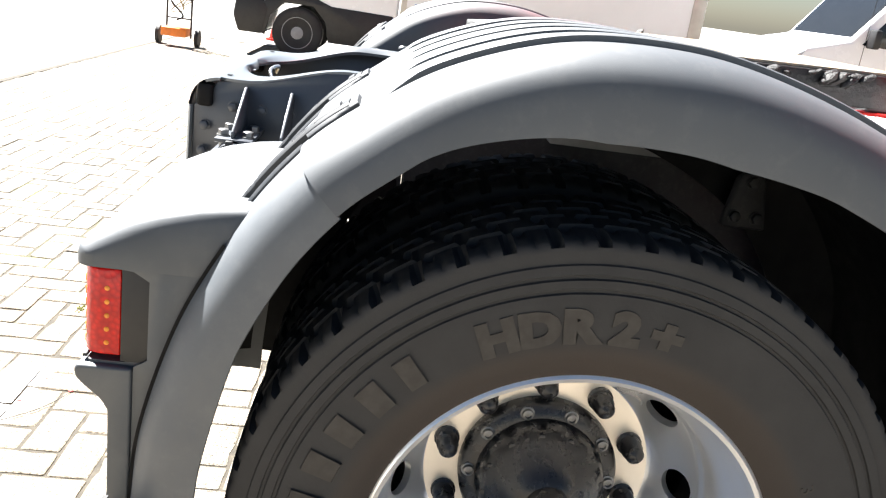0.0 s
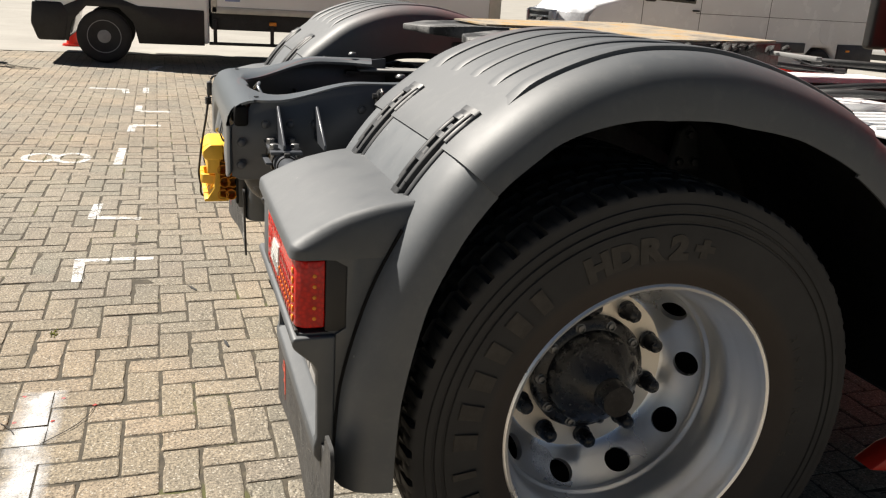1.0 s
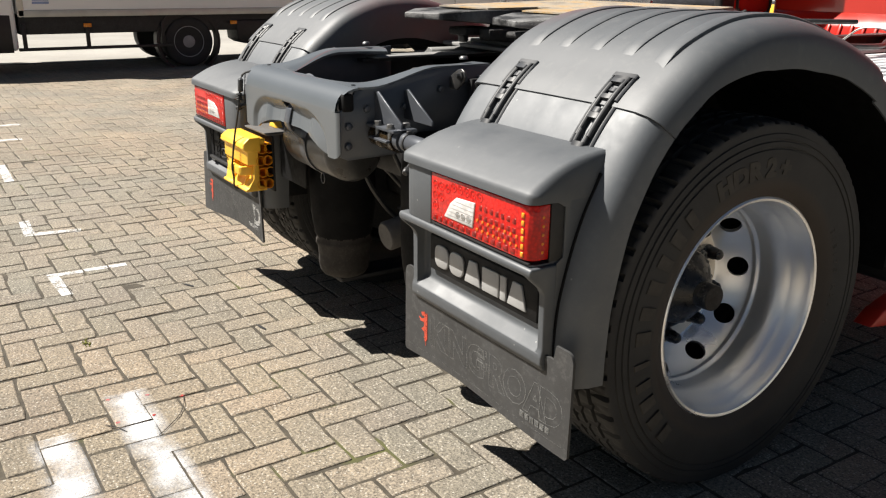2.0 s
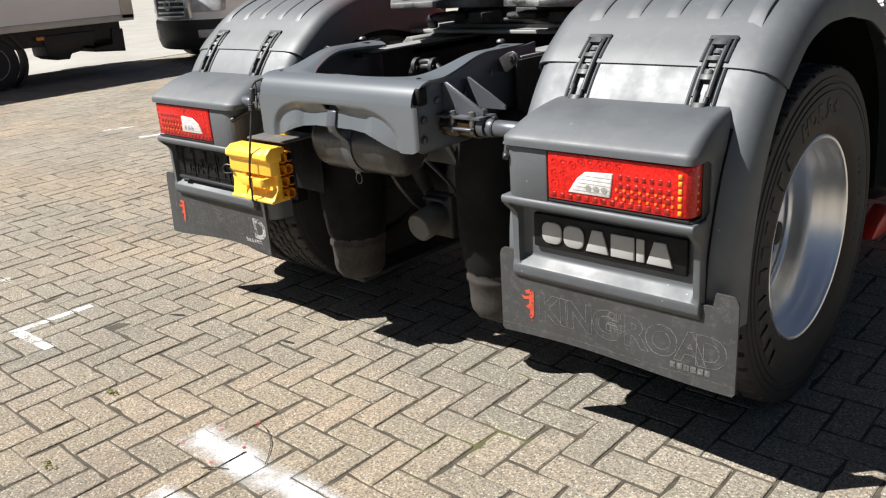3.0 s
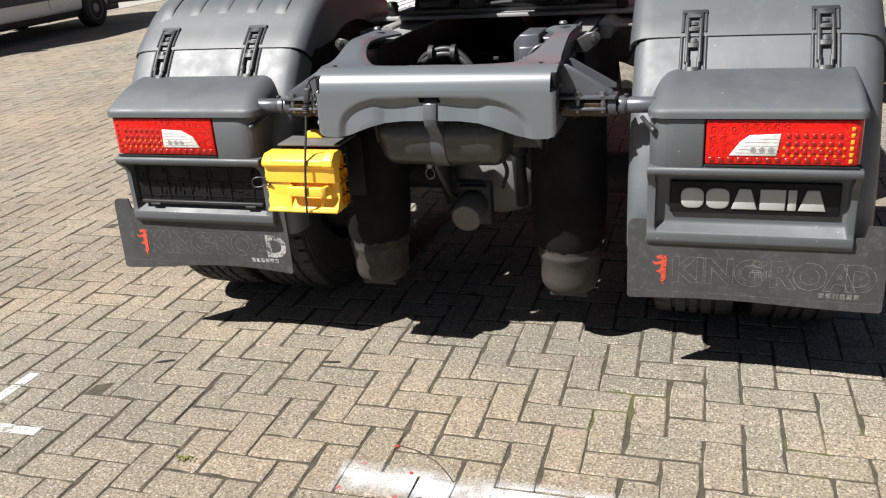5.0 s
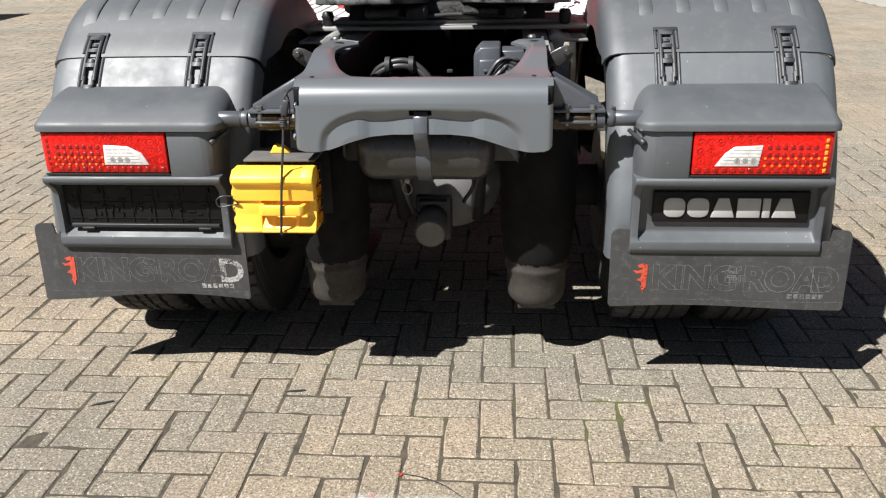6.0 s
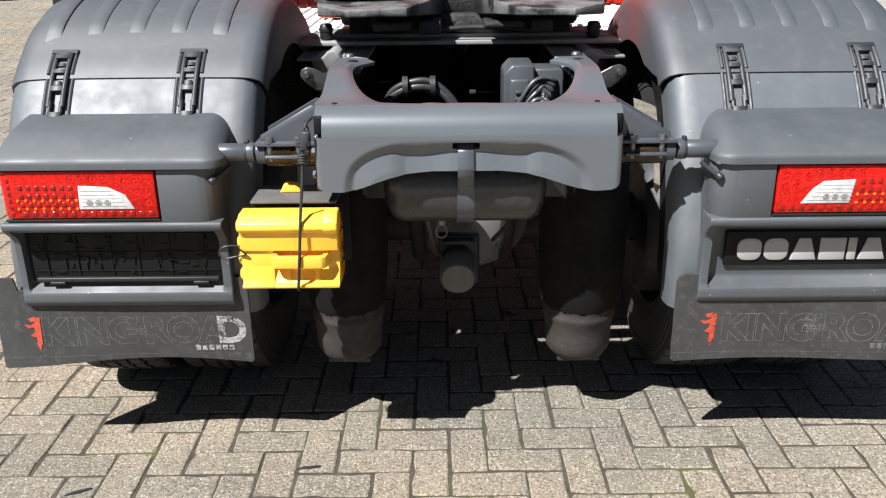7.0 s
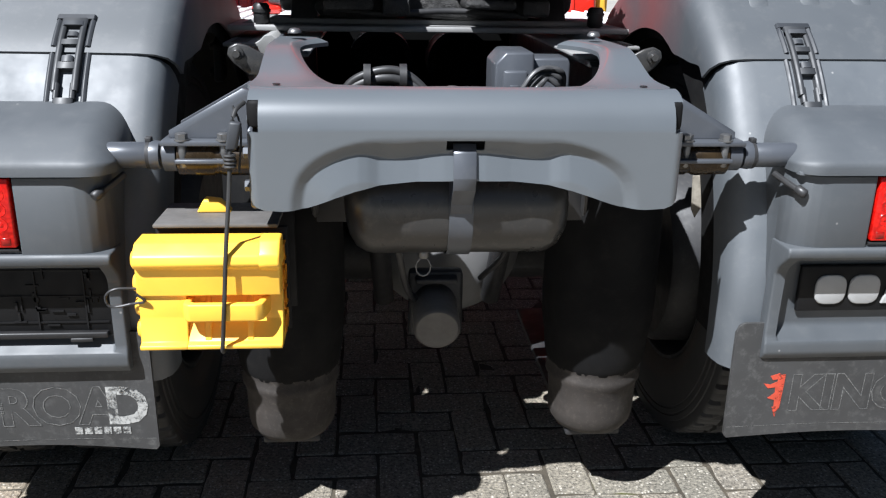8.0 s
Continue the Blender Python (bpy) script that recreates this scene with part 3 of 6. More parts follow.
for x, y in ((-0.038, -0.442), (0.04, -0.553), (0.032, -0.656), (-0.13, -0.648), (-0.1, -0.537)):
    bm = B()
    blot = [(x + rnd.uniform(0.002, 0.0095) * math.cos(a), y + rnd.uniform(0.002, 0.0085) * math.sin(a)) for a in np.linspace(0, 2 * math.pi, 12)[:-1]]
    prism(bm, blot, "z", -0.001, 0.0022)
    tagged(link("red_paint_dot", bm, RED_BLOT, 0), "small red paint blot on the pavers", "road marking", "red paint blots")

bm = B()
tube(bm, [(-0.035, -0.44, 0.002), (0.02, -0.455, 0.004), (0.08, -0.485, 0.004), (0.13, -0.53, 0.003), (0.165, -0.57, 0.001)], 0.0011, 6, 5)
tube(bm, [(0.03, -0.69, 0.003), (0.06, -0.665, 0.004), (0.10, -0.645, 0.003)], 0.0013, 6, 4)
tagged(link("wire", bm, CORD), "thin black wire lying on the pavers", "wire")
for x, y, a in ((-1.02, -0.13, 0.5), (-0.43, -0.03, 0.2)):
    bm = B()
    prism(bm, [(x + math.cos(a) * u - math.sin(a) * v, y + math.sin(a) * u + math.cos(a) * v) for u, v in ((-0.035, 0), (-0.01, 0.007), (0.03, 0.004), (0.036, -0.004), (0, -0.006))], "z", 0.001, 0.003)
    tagged(link("dead_leaf", bm, DARK_STEEL, 0), "small dark dry leaf on the pavers", "leaf", "leaves on the pavers")

rnd = random.Random(21)
for x, y in ((-0.62, -0.62), (0.93, -0.72), (0.55, -0.88), (1.5, -0.55), (-0.35, -0.95), (1.15, -1.05), (1.72, -0.62)):
    bm = B()
    for k in range(26):
        a, d = rnd.uniform(0, 6.28), rnd.random() ** 0.7 * 0.028
        bmesh.ops.create_icosphere(bm, subdivisions=1, radius=rnd.uniform(0.0018, 0.0036), matrix=Matrix.Translation((x + d * 1.5 * math.cos(a), y + d * 0.5 * math.sin(a), rnd.uniform(0, 0.002))))
    tagged(link("moss_tuft", bm, MOSS, 0), "low green moss tuft in a paver joint", "moss", "moss tufts in the joints")

# ---- the truck ----
truck = thing("tractor_truck", (0, 2.0, 0), "red tractor truck with grey plastic rear mudguards, parked on pavers", "truck")

# mudguards: one outline in y and z, swept with a rounded section
ARC = [(0.062, 0.425), (0.065, 0.515), (0.077, 0.63), (0.122, 0.785), (0.19, 0.917), (0.258, 1.008), (0.325, 1.067), (0.42, 1.133), (0.55, 1.18), (0.68, 1.191), (0.80, 1.178), (0.95, 1.134), (1.105, 1.06), (1.24, 0.95), (1.345, 0.79), (1.39, 0.60), (1.40, 0.45)]
ARC_PATH = [Vector((0, p.x, p.y)) for p in smooth_path([(y, z, 0) for y, z in ARC], 8)]


def arc_frames(i0, i1):
    out = []
    for i in range(i0, i1 + 1):
        p = ARC_PATH[i]
        d = (ARC_PATH[min(i + 1, len(ARC_PATH) - 1)] - ARC_PATH[max(i - 1, 0)]).normalized()
        out.append((p, Vector((0, -d.z, d.y))))
    return out


def guard_section(lift, deep_in, deep_out):
    """x and offset along the outer skin, from the inboard edge to the outboard edge."""
    return [(0.527, -deep_in), (0.527, -0.055), (0.531, -0.03), (0.543, -0.012), (0.562, -0.003), (0.59, 0.0), (0.7, 0.002), (0.85, 0.003), (1.0, 0.002), (1.098, 0.0), (1.138, -0.004), (1.168, -0.014), (1.187, -0.032), (1.197, -0.058), (1.201, -deep_out)], lift


def guard_piece(i0, i1, lift=0.0, deep_in=0.13, shift=0.0):
    bm = B()
    rows = []
    for k, (p, nrm) in enumerate(arc_frames(i0, i1)):
        skirt = float(np.interp(p.y, (0.062, 0.095, 0.13, 0.19, 0.25, 0.36, 0.465, 0.6, 0.79, 0.92, 1.4), (0.095, 0.089, 0.081, 0.076, 0.075, 0.073, 0.087, 0.106, 0.111, 0.1, 0.1)))
        inner = deep_in
        if i0 == SEAM:
            t = min(1, k / 17)
            inner = 0.05 + (deep_in - 0.05) * t * t * (3 - 2 * t)
        sec, up = guard_section(lift, max(inner, 0.058), skirt)
        rows.append([p + nrm * (o + up) + Vector((x + (shift if x < 0.6 else 0) + (0.006 * min(1, (x - 1.09) / 0.06) if i0 == SEAM and x > 1.09 else 0), 0, 0)) for x, o in sec])
    grid(bm, rows)
    shell(bm, -0.006)
    return bm


SEAM, SEAM2, LAST = 40, 95, len(ARC_PATH) - 1


def mudguard(sx):
    guard = part("mudguard", guard_piece(SEAM, SEAM2, 0.004, 0.15), GUARD, truck, "ribbed grey plastic rear mudguard in three sections", sx)
    part("rear_section", guard_piece(0, SEAM, -0.001, 0.09, 0.016), PLASTIC_PALE, guard, "smooth pale grey lower rear section", sx)
    part("front_section", guard_piece(SEAM2, LAST, -0.001), GUARD, guard, sx=sx)
    for x in (0.655, 0.768, 0.881, 0.993, 1.104):
        bm = B()
        frames = arc_frames(50, 96)
        rows = []
        for k, (p, nrm) in enumerate(frames):
            h = 0.0105 * min(1, k / 4.2, (len(frames) - 1 - k) / 2)
            rows.append([p + nrm * (0.006 + o) + Vector((x + dx, 0, 0)) for dx, o in ((-0.0245, -0.006), (-0.021, h * 0.8), (-0.0175, h), (0.0165, h), (0.0195, h * 0.85), (0.0215, -0.006))])
        ends = grid(bm, rows)
        bm.faces.new(ends[0])
        part("rib", bm, GUARD, guard, sx=sx)
    for x in ((0.705, 1.05) if sx > 0 else (0.715, 1.055)):
        latch(guard, x, sx)
    bm = B()
    prism(bm, [(1.03, 0.86), (1.12, 0.86), (1.10, 0.96), (1.075, 0.985), (1.045, 0.96)], "x", 0.575, 0.60, 0.006)
    part("arch_bracket", bm, DARK_STEEL, guard, "dark bolted bracket inside the arch", sx)
    for y, z in ((1.05, 0.885), (1.095, 0.885), (1.072, 0.955)):
        part("bracket_bolt", hexbolt(B(), (0.60, y, z), (1, 0, 0), 0.011, 0.012), DARK_STEEL, guard, sx=sx)
    # Ribbon laid on the guard, painted as the shade of a gap.
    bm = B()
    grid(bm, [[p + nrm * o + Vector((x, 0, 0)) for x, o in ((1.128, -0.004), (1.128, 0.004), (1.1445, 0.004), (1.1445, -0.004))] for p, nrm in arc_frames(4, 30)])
    part("seam", bm, NEAR_BLACK, guard, "near-black strip painted as the shaded gap beside the lamp unit", sx)
    # near-black sheet added inside the wheel arch, its colour standing in for shade
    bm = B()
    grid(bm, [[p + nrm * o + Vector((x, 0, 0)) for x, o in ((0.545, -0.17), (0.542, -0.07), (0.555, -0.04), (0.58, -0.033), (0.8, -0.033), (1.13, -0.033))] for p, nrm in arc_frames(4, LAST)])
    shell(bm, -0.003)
    part("liner", bm, NEAR_BLACK, guard, "near-black sheet added to line the arch", sx)
    return guard


def latch(guard, x, sx):
    """A rubber strap latch in a moulded channel, lying along the arch across the seam."""
    frames = arc_frames(32, 48)
    n = len(frames) - 1

    def strip(bm, x0, x1, k0, k1, o0, o1, soft=0.003):
        rows = []
        for p, nrm in frames[k0:k1 + 1]:
            rows.append([p + nrm * o + Vector((xx, 0, 0)) for xx, o in ((x0, o0), (x0, o1 - soft), (x0 + soft, o1), (x1 - soft, o1), (x1, o1 - soft), (x1, o0))])
        vs = grid(bm, rows)
        bm.faces.new(vs[0])
        bm.faces.new(vs[-1][::-1])

    for a, b, w in ((0, 8, 0.038), (9, n, 0.036)):
        top = b if b < n else n - 1
        for side in (-1, 1):
            bm = B()
            strip(bm, *sorted((x + side * w, x + side * (w - 0.010))), a, top, 0.0, 0.012 if a == 0 else 0.017, 0.004)
            part("latch_channel", bm, LATCH_SIDE, guard, "dark moulded latch channel", sx)
            bm = B()
            strip(bm, *sorted((x + side * (w - 0.0105), x + side * 0.020)), a, top, -0.002, 0.0045 if a == 0 else 0.0095, 0.0005)
            part("channel_floor", bm, LATCH, guard, "", sx)
        if b == n:
            bm = B()
            strip(bm, x - w, x + w, n - 1, n, 0.0, 0.018)
            part("channel_end", bm, LATCH_SIDE, guard, "", sx)
    bm = B()
    for side in (-1, 1):
        strip(bm, *sorted((x + side * 0.0125, x + side * 0.0235)), 2, n - 2, 0.003, 0.0205)
        strip(bm, *sorted((x + side * 0.010, x + side * 0.0195)), 1, 3, 0.003, 0.0195)
    for k0, k1, half in ((0, 1, 0.018), (5, 6, 0.021), (9, 10, 0.021), (n - 3, n - 1, 0.0235)):
        strip(bm, x - half, x + half, k0, k1, 0.003, 0.0203)
    part("latch_strap", bm, LATCH, guard, "black rubber latch strap", sx)
    for half, k0, o0, o1 in ((0.0105, 6, 0.004, 0.0215), (0.010, 11, 0.004, 0.017), (0.019, n - 3, 0.015, 0.0235)):
        bm = B()
        strip(bm, x - half, x + half, k0, k0 + 1, o0, o1)
        part("latch_tab", bm, LATCH_SIDE, guard, sx=sx)


for sx in (1, -1):
    mudguard(sx)


# lamp units
def lamp_unit(sx):
    bm = B()
    # side profile of the body, behind the lamp and above the plate recess
    prism(bm, [(0.0, 0.845), (0.0, 0.690), (0.004, 0.676), (0.066, 0.655), (0.066, 0.47), (0.08, 0.47), (0.098, 0.66), (0.135, 0.80), (0.158, 0.856), (0.12, 0.856)], "x", 0.603, 1.134, 0.006)
    name = "lamp_housing"
    housing = part(name, bm, PLASTIC, truck, "grey plastic rear lamp housing above a mud flap", sx)
    # pockets for the lamp and the plate
    cut = B()
    box(cut, 0.748, 1.2, -0.05, 0.05, 0.708, 0.838, 0)
    box(cut, 0.59, 0.70, -0.05, 0.055, 0.702, 0.838, 0)
    if sx < 0:
        bmesh.ops.scale(cut, vec=(-1, 1, 1), verts=cut.verts)
    carve(housing, cut)
    # lid: swept cap with rounded shoulders
    bm = B()
    heights = [(-0.012, 0.8575), (-0.0105, 0.860), (-0.008, 0.8625), (-0.004, 0.8655), (0.01, 0.874), (0.034, 0.887), (0.055, 0.8975), (0.085, 0.9095), (0.13, 0.922), (0.175, 0.929), (0.212, 0.932)]
    xl, xr = (0.600 if sx > 0 else 0.588), 1.141
    steps = [0, 0.0015, 0.004, 0.008, 0.013, 0.019, 0.026, 0.034, 0.044, 0.056, 0.07]
    cols = [xl + d for d in steps] + [xl + (xr - xl) * k / 10 for k in range(2, 9)] + [xr - d for d in steps[::-1]]

    def lid_row(y_nominal, low):
        row = []
        for i, x in enumerate(cols):
            d = min(x - xl, xr - x)
            wide, corner = (0.066, 0.046) if x < 0.85 else (0.022, 0.022)
            front = corner - math.sqrt(max(0, corner ** 2 - max(0, corner - d) ** 2))
            v = (y_nominal + 0.012) / 0.224
            y = -0.012 + front + v * (0.224 - front)
            turn = min(1, d / wide)
            top = 0.855 + (float(np.interp(y_nominal, *zip(*heights))) - 0.855) * math.sqrt(1 - (1 - turn) ** 2)
            row.append((x + (0.010 * v * v * (1 - turn) if x < 0.85 else -0.006 * v * v * (1 - turn)), y, low if low else top))
        return [(row[0][0], row[0][1], 0.8405)] + row + [(row[-1][0], row[-1][1], 0.8405)]

    rows = [lid_row(-0.012, 0.8405), lid_row(-0.012, 0.8535)] + [lid_row(y, 0) for y in (-0.0105, -0.008, -0.004, 0.001, 0.006, 0.012, 0.018, 0.026, 0.034, 0.044, 0.055, 0.07, 0.085, 0.11, 0.135, 0.16, 0.185, 0.205, 0.212)]
    grid(bm, rows)
    shell(bm, -0.003)
    lid = part("housing_lid", bm, PLASTIC, housing, "smooth grey lid with rounded shoulders", sx)
    for x0 in (0.70, 1.045):
        bm = B()
        rod(bm, (x0, 0.196, 0.9285), (x0 + 0.016, 0.196, 0.9285), 0.005, 10)
        part("hinge_pin", bm, BOLT, housing, sx=sx)
    # plain panel inboard of the lamp
    bm = B()
    prism(bm, [(0.747, -0.006), (0.665, -0.006), (0.648, -0.0045), (0.632, 0.0005), (0.619, 0.009), (0.609, 0.021), (0.6035, 0.036), (0.602, 0.058), (0.747, 0.058)], "z", 0.7005, 0.838, 0.003)
    part("blank_panel", bm, PLASTIC, housing, "plain grey panel beside the lamp", sx)
    # lamp
    bm = B()
    prism(bm, [(0.752, -0.008), (1.106, -0.008), (1.122, -0.004), (1.131, 0.004), (1.135, 0.016), (1.135, 0.044), (0.752, 0.044)], "z", 0.7165, 0.8365, 0.003)
    lamp = part("tail_lamp", bm, RED_LENS, housing, "red tail lamp with a clear reversing section", sx)
    bm = B()
    if sx > 0:
        poly = [(0.812, 0.740), (0.930, 0.740), (0.938, 0.800), (0.862, 0.796), (0.838, 0.778)]
    else:
        poly = [(0.806, 0.740), (0.942, 0.740), (0.938, 0.80), (0.866, 0.796), (0.826, 0.776)]
    prism(bm, poly, "y", -0.0105, -0.004, 0.002)
    part("reversing_lens", bm, LAMP_WHITE, housing, "clear white lens", sx)
    for k, (x0, x1, z0, z1) in enumerate([(0.826 + 0.008 * q, 0.932 + 0.001 * q, 0.7485 + 0.0095 * q, 0.7497 + 0.0095 * q) for q in range(5)]):
        part("lens_line", box(B(), x0, x1, -0.0112, -0.010, z0, z1, 0), PLATE_GREY, housing, "", sx)
    for k in range(3):
        part("bulb_reflector", lathe(B(), [(0.0, 0.008), (0.001, 0.008), (0.0004, 0.004), (0.0015, 0.002), (0.0016, 0)], (0.871 + 0.022 * k, -0.0104, 0.757), (0, -1, 0), 16), ALU, housing, "", sx)
    for r in range(3):
        for c in range(7):
            cx, cz = 0.957 + c * 0.0205, 0.752 + r * 0.021
            part("lamp_cell", box(B(), cx - 0.0065, cx + 0.0065, -0.0095, -0.006, cz - 0.0065, cz + 0.0065, 0.002, 1), LAMP_DARK, housing, "", sx)
    for c in range(14):
        cx = 0.768 + c * 0.0238
        part("lamp_cell", box(B(), cx - 0.0085, cx + 0.0085, -0.0095, -0.006, 0.721, 0.735, 0.002, 1), LAMP_DARK, housing, "", sx)
    for k, (cx, cz) in enumerate([(0.772 + 0.026 * a, 0.757 + 0.026 * b) for b in range(3) for a in range(3 if b > 1 else 2 if b else 1)] + [(0.85 + 0.026 * a, 0.817) for a in range(5)]):
        bm = B()
        lathe(bm, [(0.0, 0.0115), (0.0007, 0.011), (0.0007, 0.0095), (0.0003, 0.009), (0.0003, 0.004), (0.0008, 0.0035), (0.0009, 0)], (cx, -0.008, cz), (0, -1, 0), 20)
        part("lens_ring", bm, RED_LENS, housing, "", sx)
    # Amber dots that paint the glints in the lamp cells.
    bm = B()
    for c in range(8):
        for q in range(2):
            cx, cz = 0.947 + c * 0.0205, 0.7415 + q * 0.021
            lathe(bm, [(0, 0.0042), (0.002, 0.003), (0.0024, 0)], (cx, -0.0085, cz), (0, -1, 0), 8)
    part("lamp_glint", bm, GLINT_AMBER, housing, "small amber dots painted as glints in the lamp", sx)
    marker = LAMP_ORANGE if sx > 0 else LAMP_DARK
    for k in range(6):
        z = 0.728 + k * 0.017
        part("marker_light", box(B(), 1.103, 1.113, -0.0087, -0.006, z - 0.006, z + 0.006, 0.002, 1), marker, housing, "", sx)
    for k in range(5):
        bm = B()
        lathe(bm, [(0, 0.0035), (0.002, 0.0035), (0.003, 0.002)], (1.1335, 0.026, 0.734 + k * 0.019), (1, 0, 0), 8, cap=True)
        part("side_lens_dot", bm, marker, housing, "", sx)
    bm = B()
    box(bm, 1.05, 1.137, 0.0445, 0.090, 0.71, 0.838, 0.001)
    box(bm, 0.750, 1.130, -0.006, 0.0, 0.7085, 0.7135, 0.001)
    part("lamp_gasket", bm, BLACK_PLASTIC, housing, sx=sx)
    # lower frame round the plate
    bm = B()
    prism(bm, [(-0.009, 0.704), (-0.013, 0.696), (-0.010, 0.684), (0.0, 0.674), (0.022, 0.655), (0.031, 0.640), (0.032, 0.512), (0.027, 0.496), (0.027, 0.476), (0.036, 0.461), (0.062, 0.460), (0.062, 0.704)], "x", 0.600, 1.145, 0.005, 3)
    surround = part("plate_frame", bm, PLASTIC, housing, "grey moulded surround with a deep recess", sx)
    cut = B()
    prism(cut, [(-0.05, 0.694), (0.058, 0.672), (0.058, 0.524), (0.030, 0.502), (-0.05, 0.440)], "x", 0.619, 1.130, 0.008, 3)
    for v in cut.verts:
        v.co.x += (1 if v.co.x < 0.9 else -1) * 0.12 * max(0, v.co.y - 0.01)
    if sx < 0:
        bmesh.ops.scale(cut, vec=(-1, 1, 1), verts=cut.verts)
    carve(surround, cut)
    if sx > 0:
        badge(housing)
    else:
        holder(housing)
    # outer cheek between lamp and mudguard
    bm = B()
    prism(bm, [(0.062, 0.7045), (0.080, 0.716), (0.080, 0.826), (0.060, 0.838), (0.004, 0.8425), (0.10, 0.846), (0.160, 0.85), (0.142, 0.80), (0.104, 0.665), (0.086, 0.48), (0.07, 0.462), (0.0625, 0.466), (0.0625, 0.7045)], "x", 1.116, 1.1405, 0.004)
    part("side_cheek", bm, PLASTIC, housing, sx=sx)


def badge(parent):
    bm = B()
    box(bm, 0.662, 1.104, 0.046, 0.0575, 0.556, 0.650, 0.004)
    plate = part("badge_plate", bm, HOLDER_BLACK, parent, "black badge plate with pale grey raised shapes")
    z0, z1 = 0.572, 0.632
    widths = [("r", 0.062), ("r", 0.062), ("a", 0.068), ("n", 0.066), ("n", 0.022), ("a", 0.07)]
    x = 0.692
    for kind, w in widths:
        bm = B()
        if kind == "a":
            pts = [(x, z0), (x + w, z0), (x + w * 0.72, z1), (x + w * 0.28, z1)]
        elif kind == "r":
            c = 0.02
            pts = [(x + px + c * math.cos(a), pz + c * math.sin(a)) for px, pz, a0 in ((c, z0 + c, 180), (w - c, z0 + c, 270), (w - c, z1 - c, 0), (c, z1 - c, 90)) for a in np.radians([a0, a0 + 30, a0 + 60, a0 + 90])]
        else:
            pts = [(x, z0), (x + w, z0), (x + w, z1), (x, z1)]
        prism(bm, pts, "y", 0.0405, 0.047, 0.0028, 2)
        part("badge_shape", bm, PLATE_GREY, parent)
        x += w + 0.0055


def holder(parent):
    """Empty number plate holder of black ribbed plastic, on the left."""
    bm = B()
    box(bm, 0.619, 1.119, 0.046, 0.0575, 0.530, 0.666, 0.003)
    part("plate_holder", bm, HOLDER_BLACK, parent, "empty black number plate holder", -1)
    rnd = random.Random(17)
    bm = B()
    for z in (0.556, 0.606, 0.655):
        box(bm, 0.632, 1.108, 0.0435, 0.0465, z, z + 0.003, 0)
    for k in range(6):
        x = 0.668 + k * 0.08 + rnd.uniform(-0.008, 0.008)
        box(bm, x, x + 0.003, 0.0425, 0.0465, 0.545, 0.658, 0)
    for k in range(64):
        x, z = rnd.uniform(0.635, 1.09), rnd.uniform(0.55, 0.645)
        w, h = rnd.choice(((0.004, 0.016), (0.016, 0.004), (0.009, 0.009), (0.022, 0.003), (0.003, 0.026)))
        box(bm, x, x + w, 0.0422, 0.0465, z, z + h, 0)
    part("holder_relief", bm, HOLDER_BLACK, parent, sx=-1)
    bm = B()
    box(bm, 0.634, 1.104, 0.033, 0.048, 0.529, 0.541, 0.003)
    box(bm, 0.66, 0.70, 0.030, 0.048, 0.523, 0.531, 0.002)
    box(bm, 1.03, 1.07, 0.030, 0.048, 0.523, 0.531, 0.002)
    part("holder_clip_rail", bm, BLACK_PLASTIC, parent, sx=-1)


for sx in (1, -1):
    lamp_unit(sx)


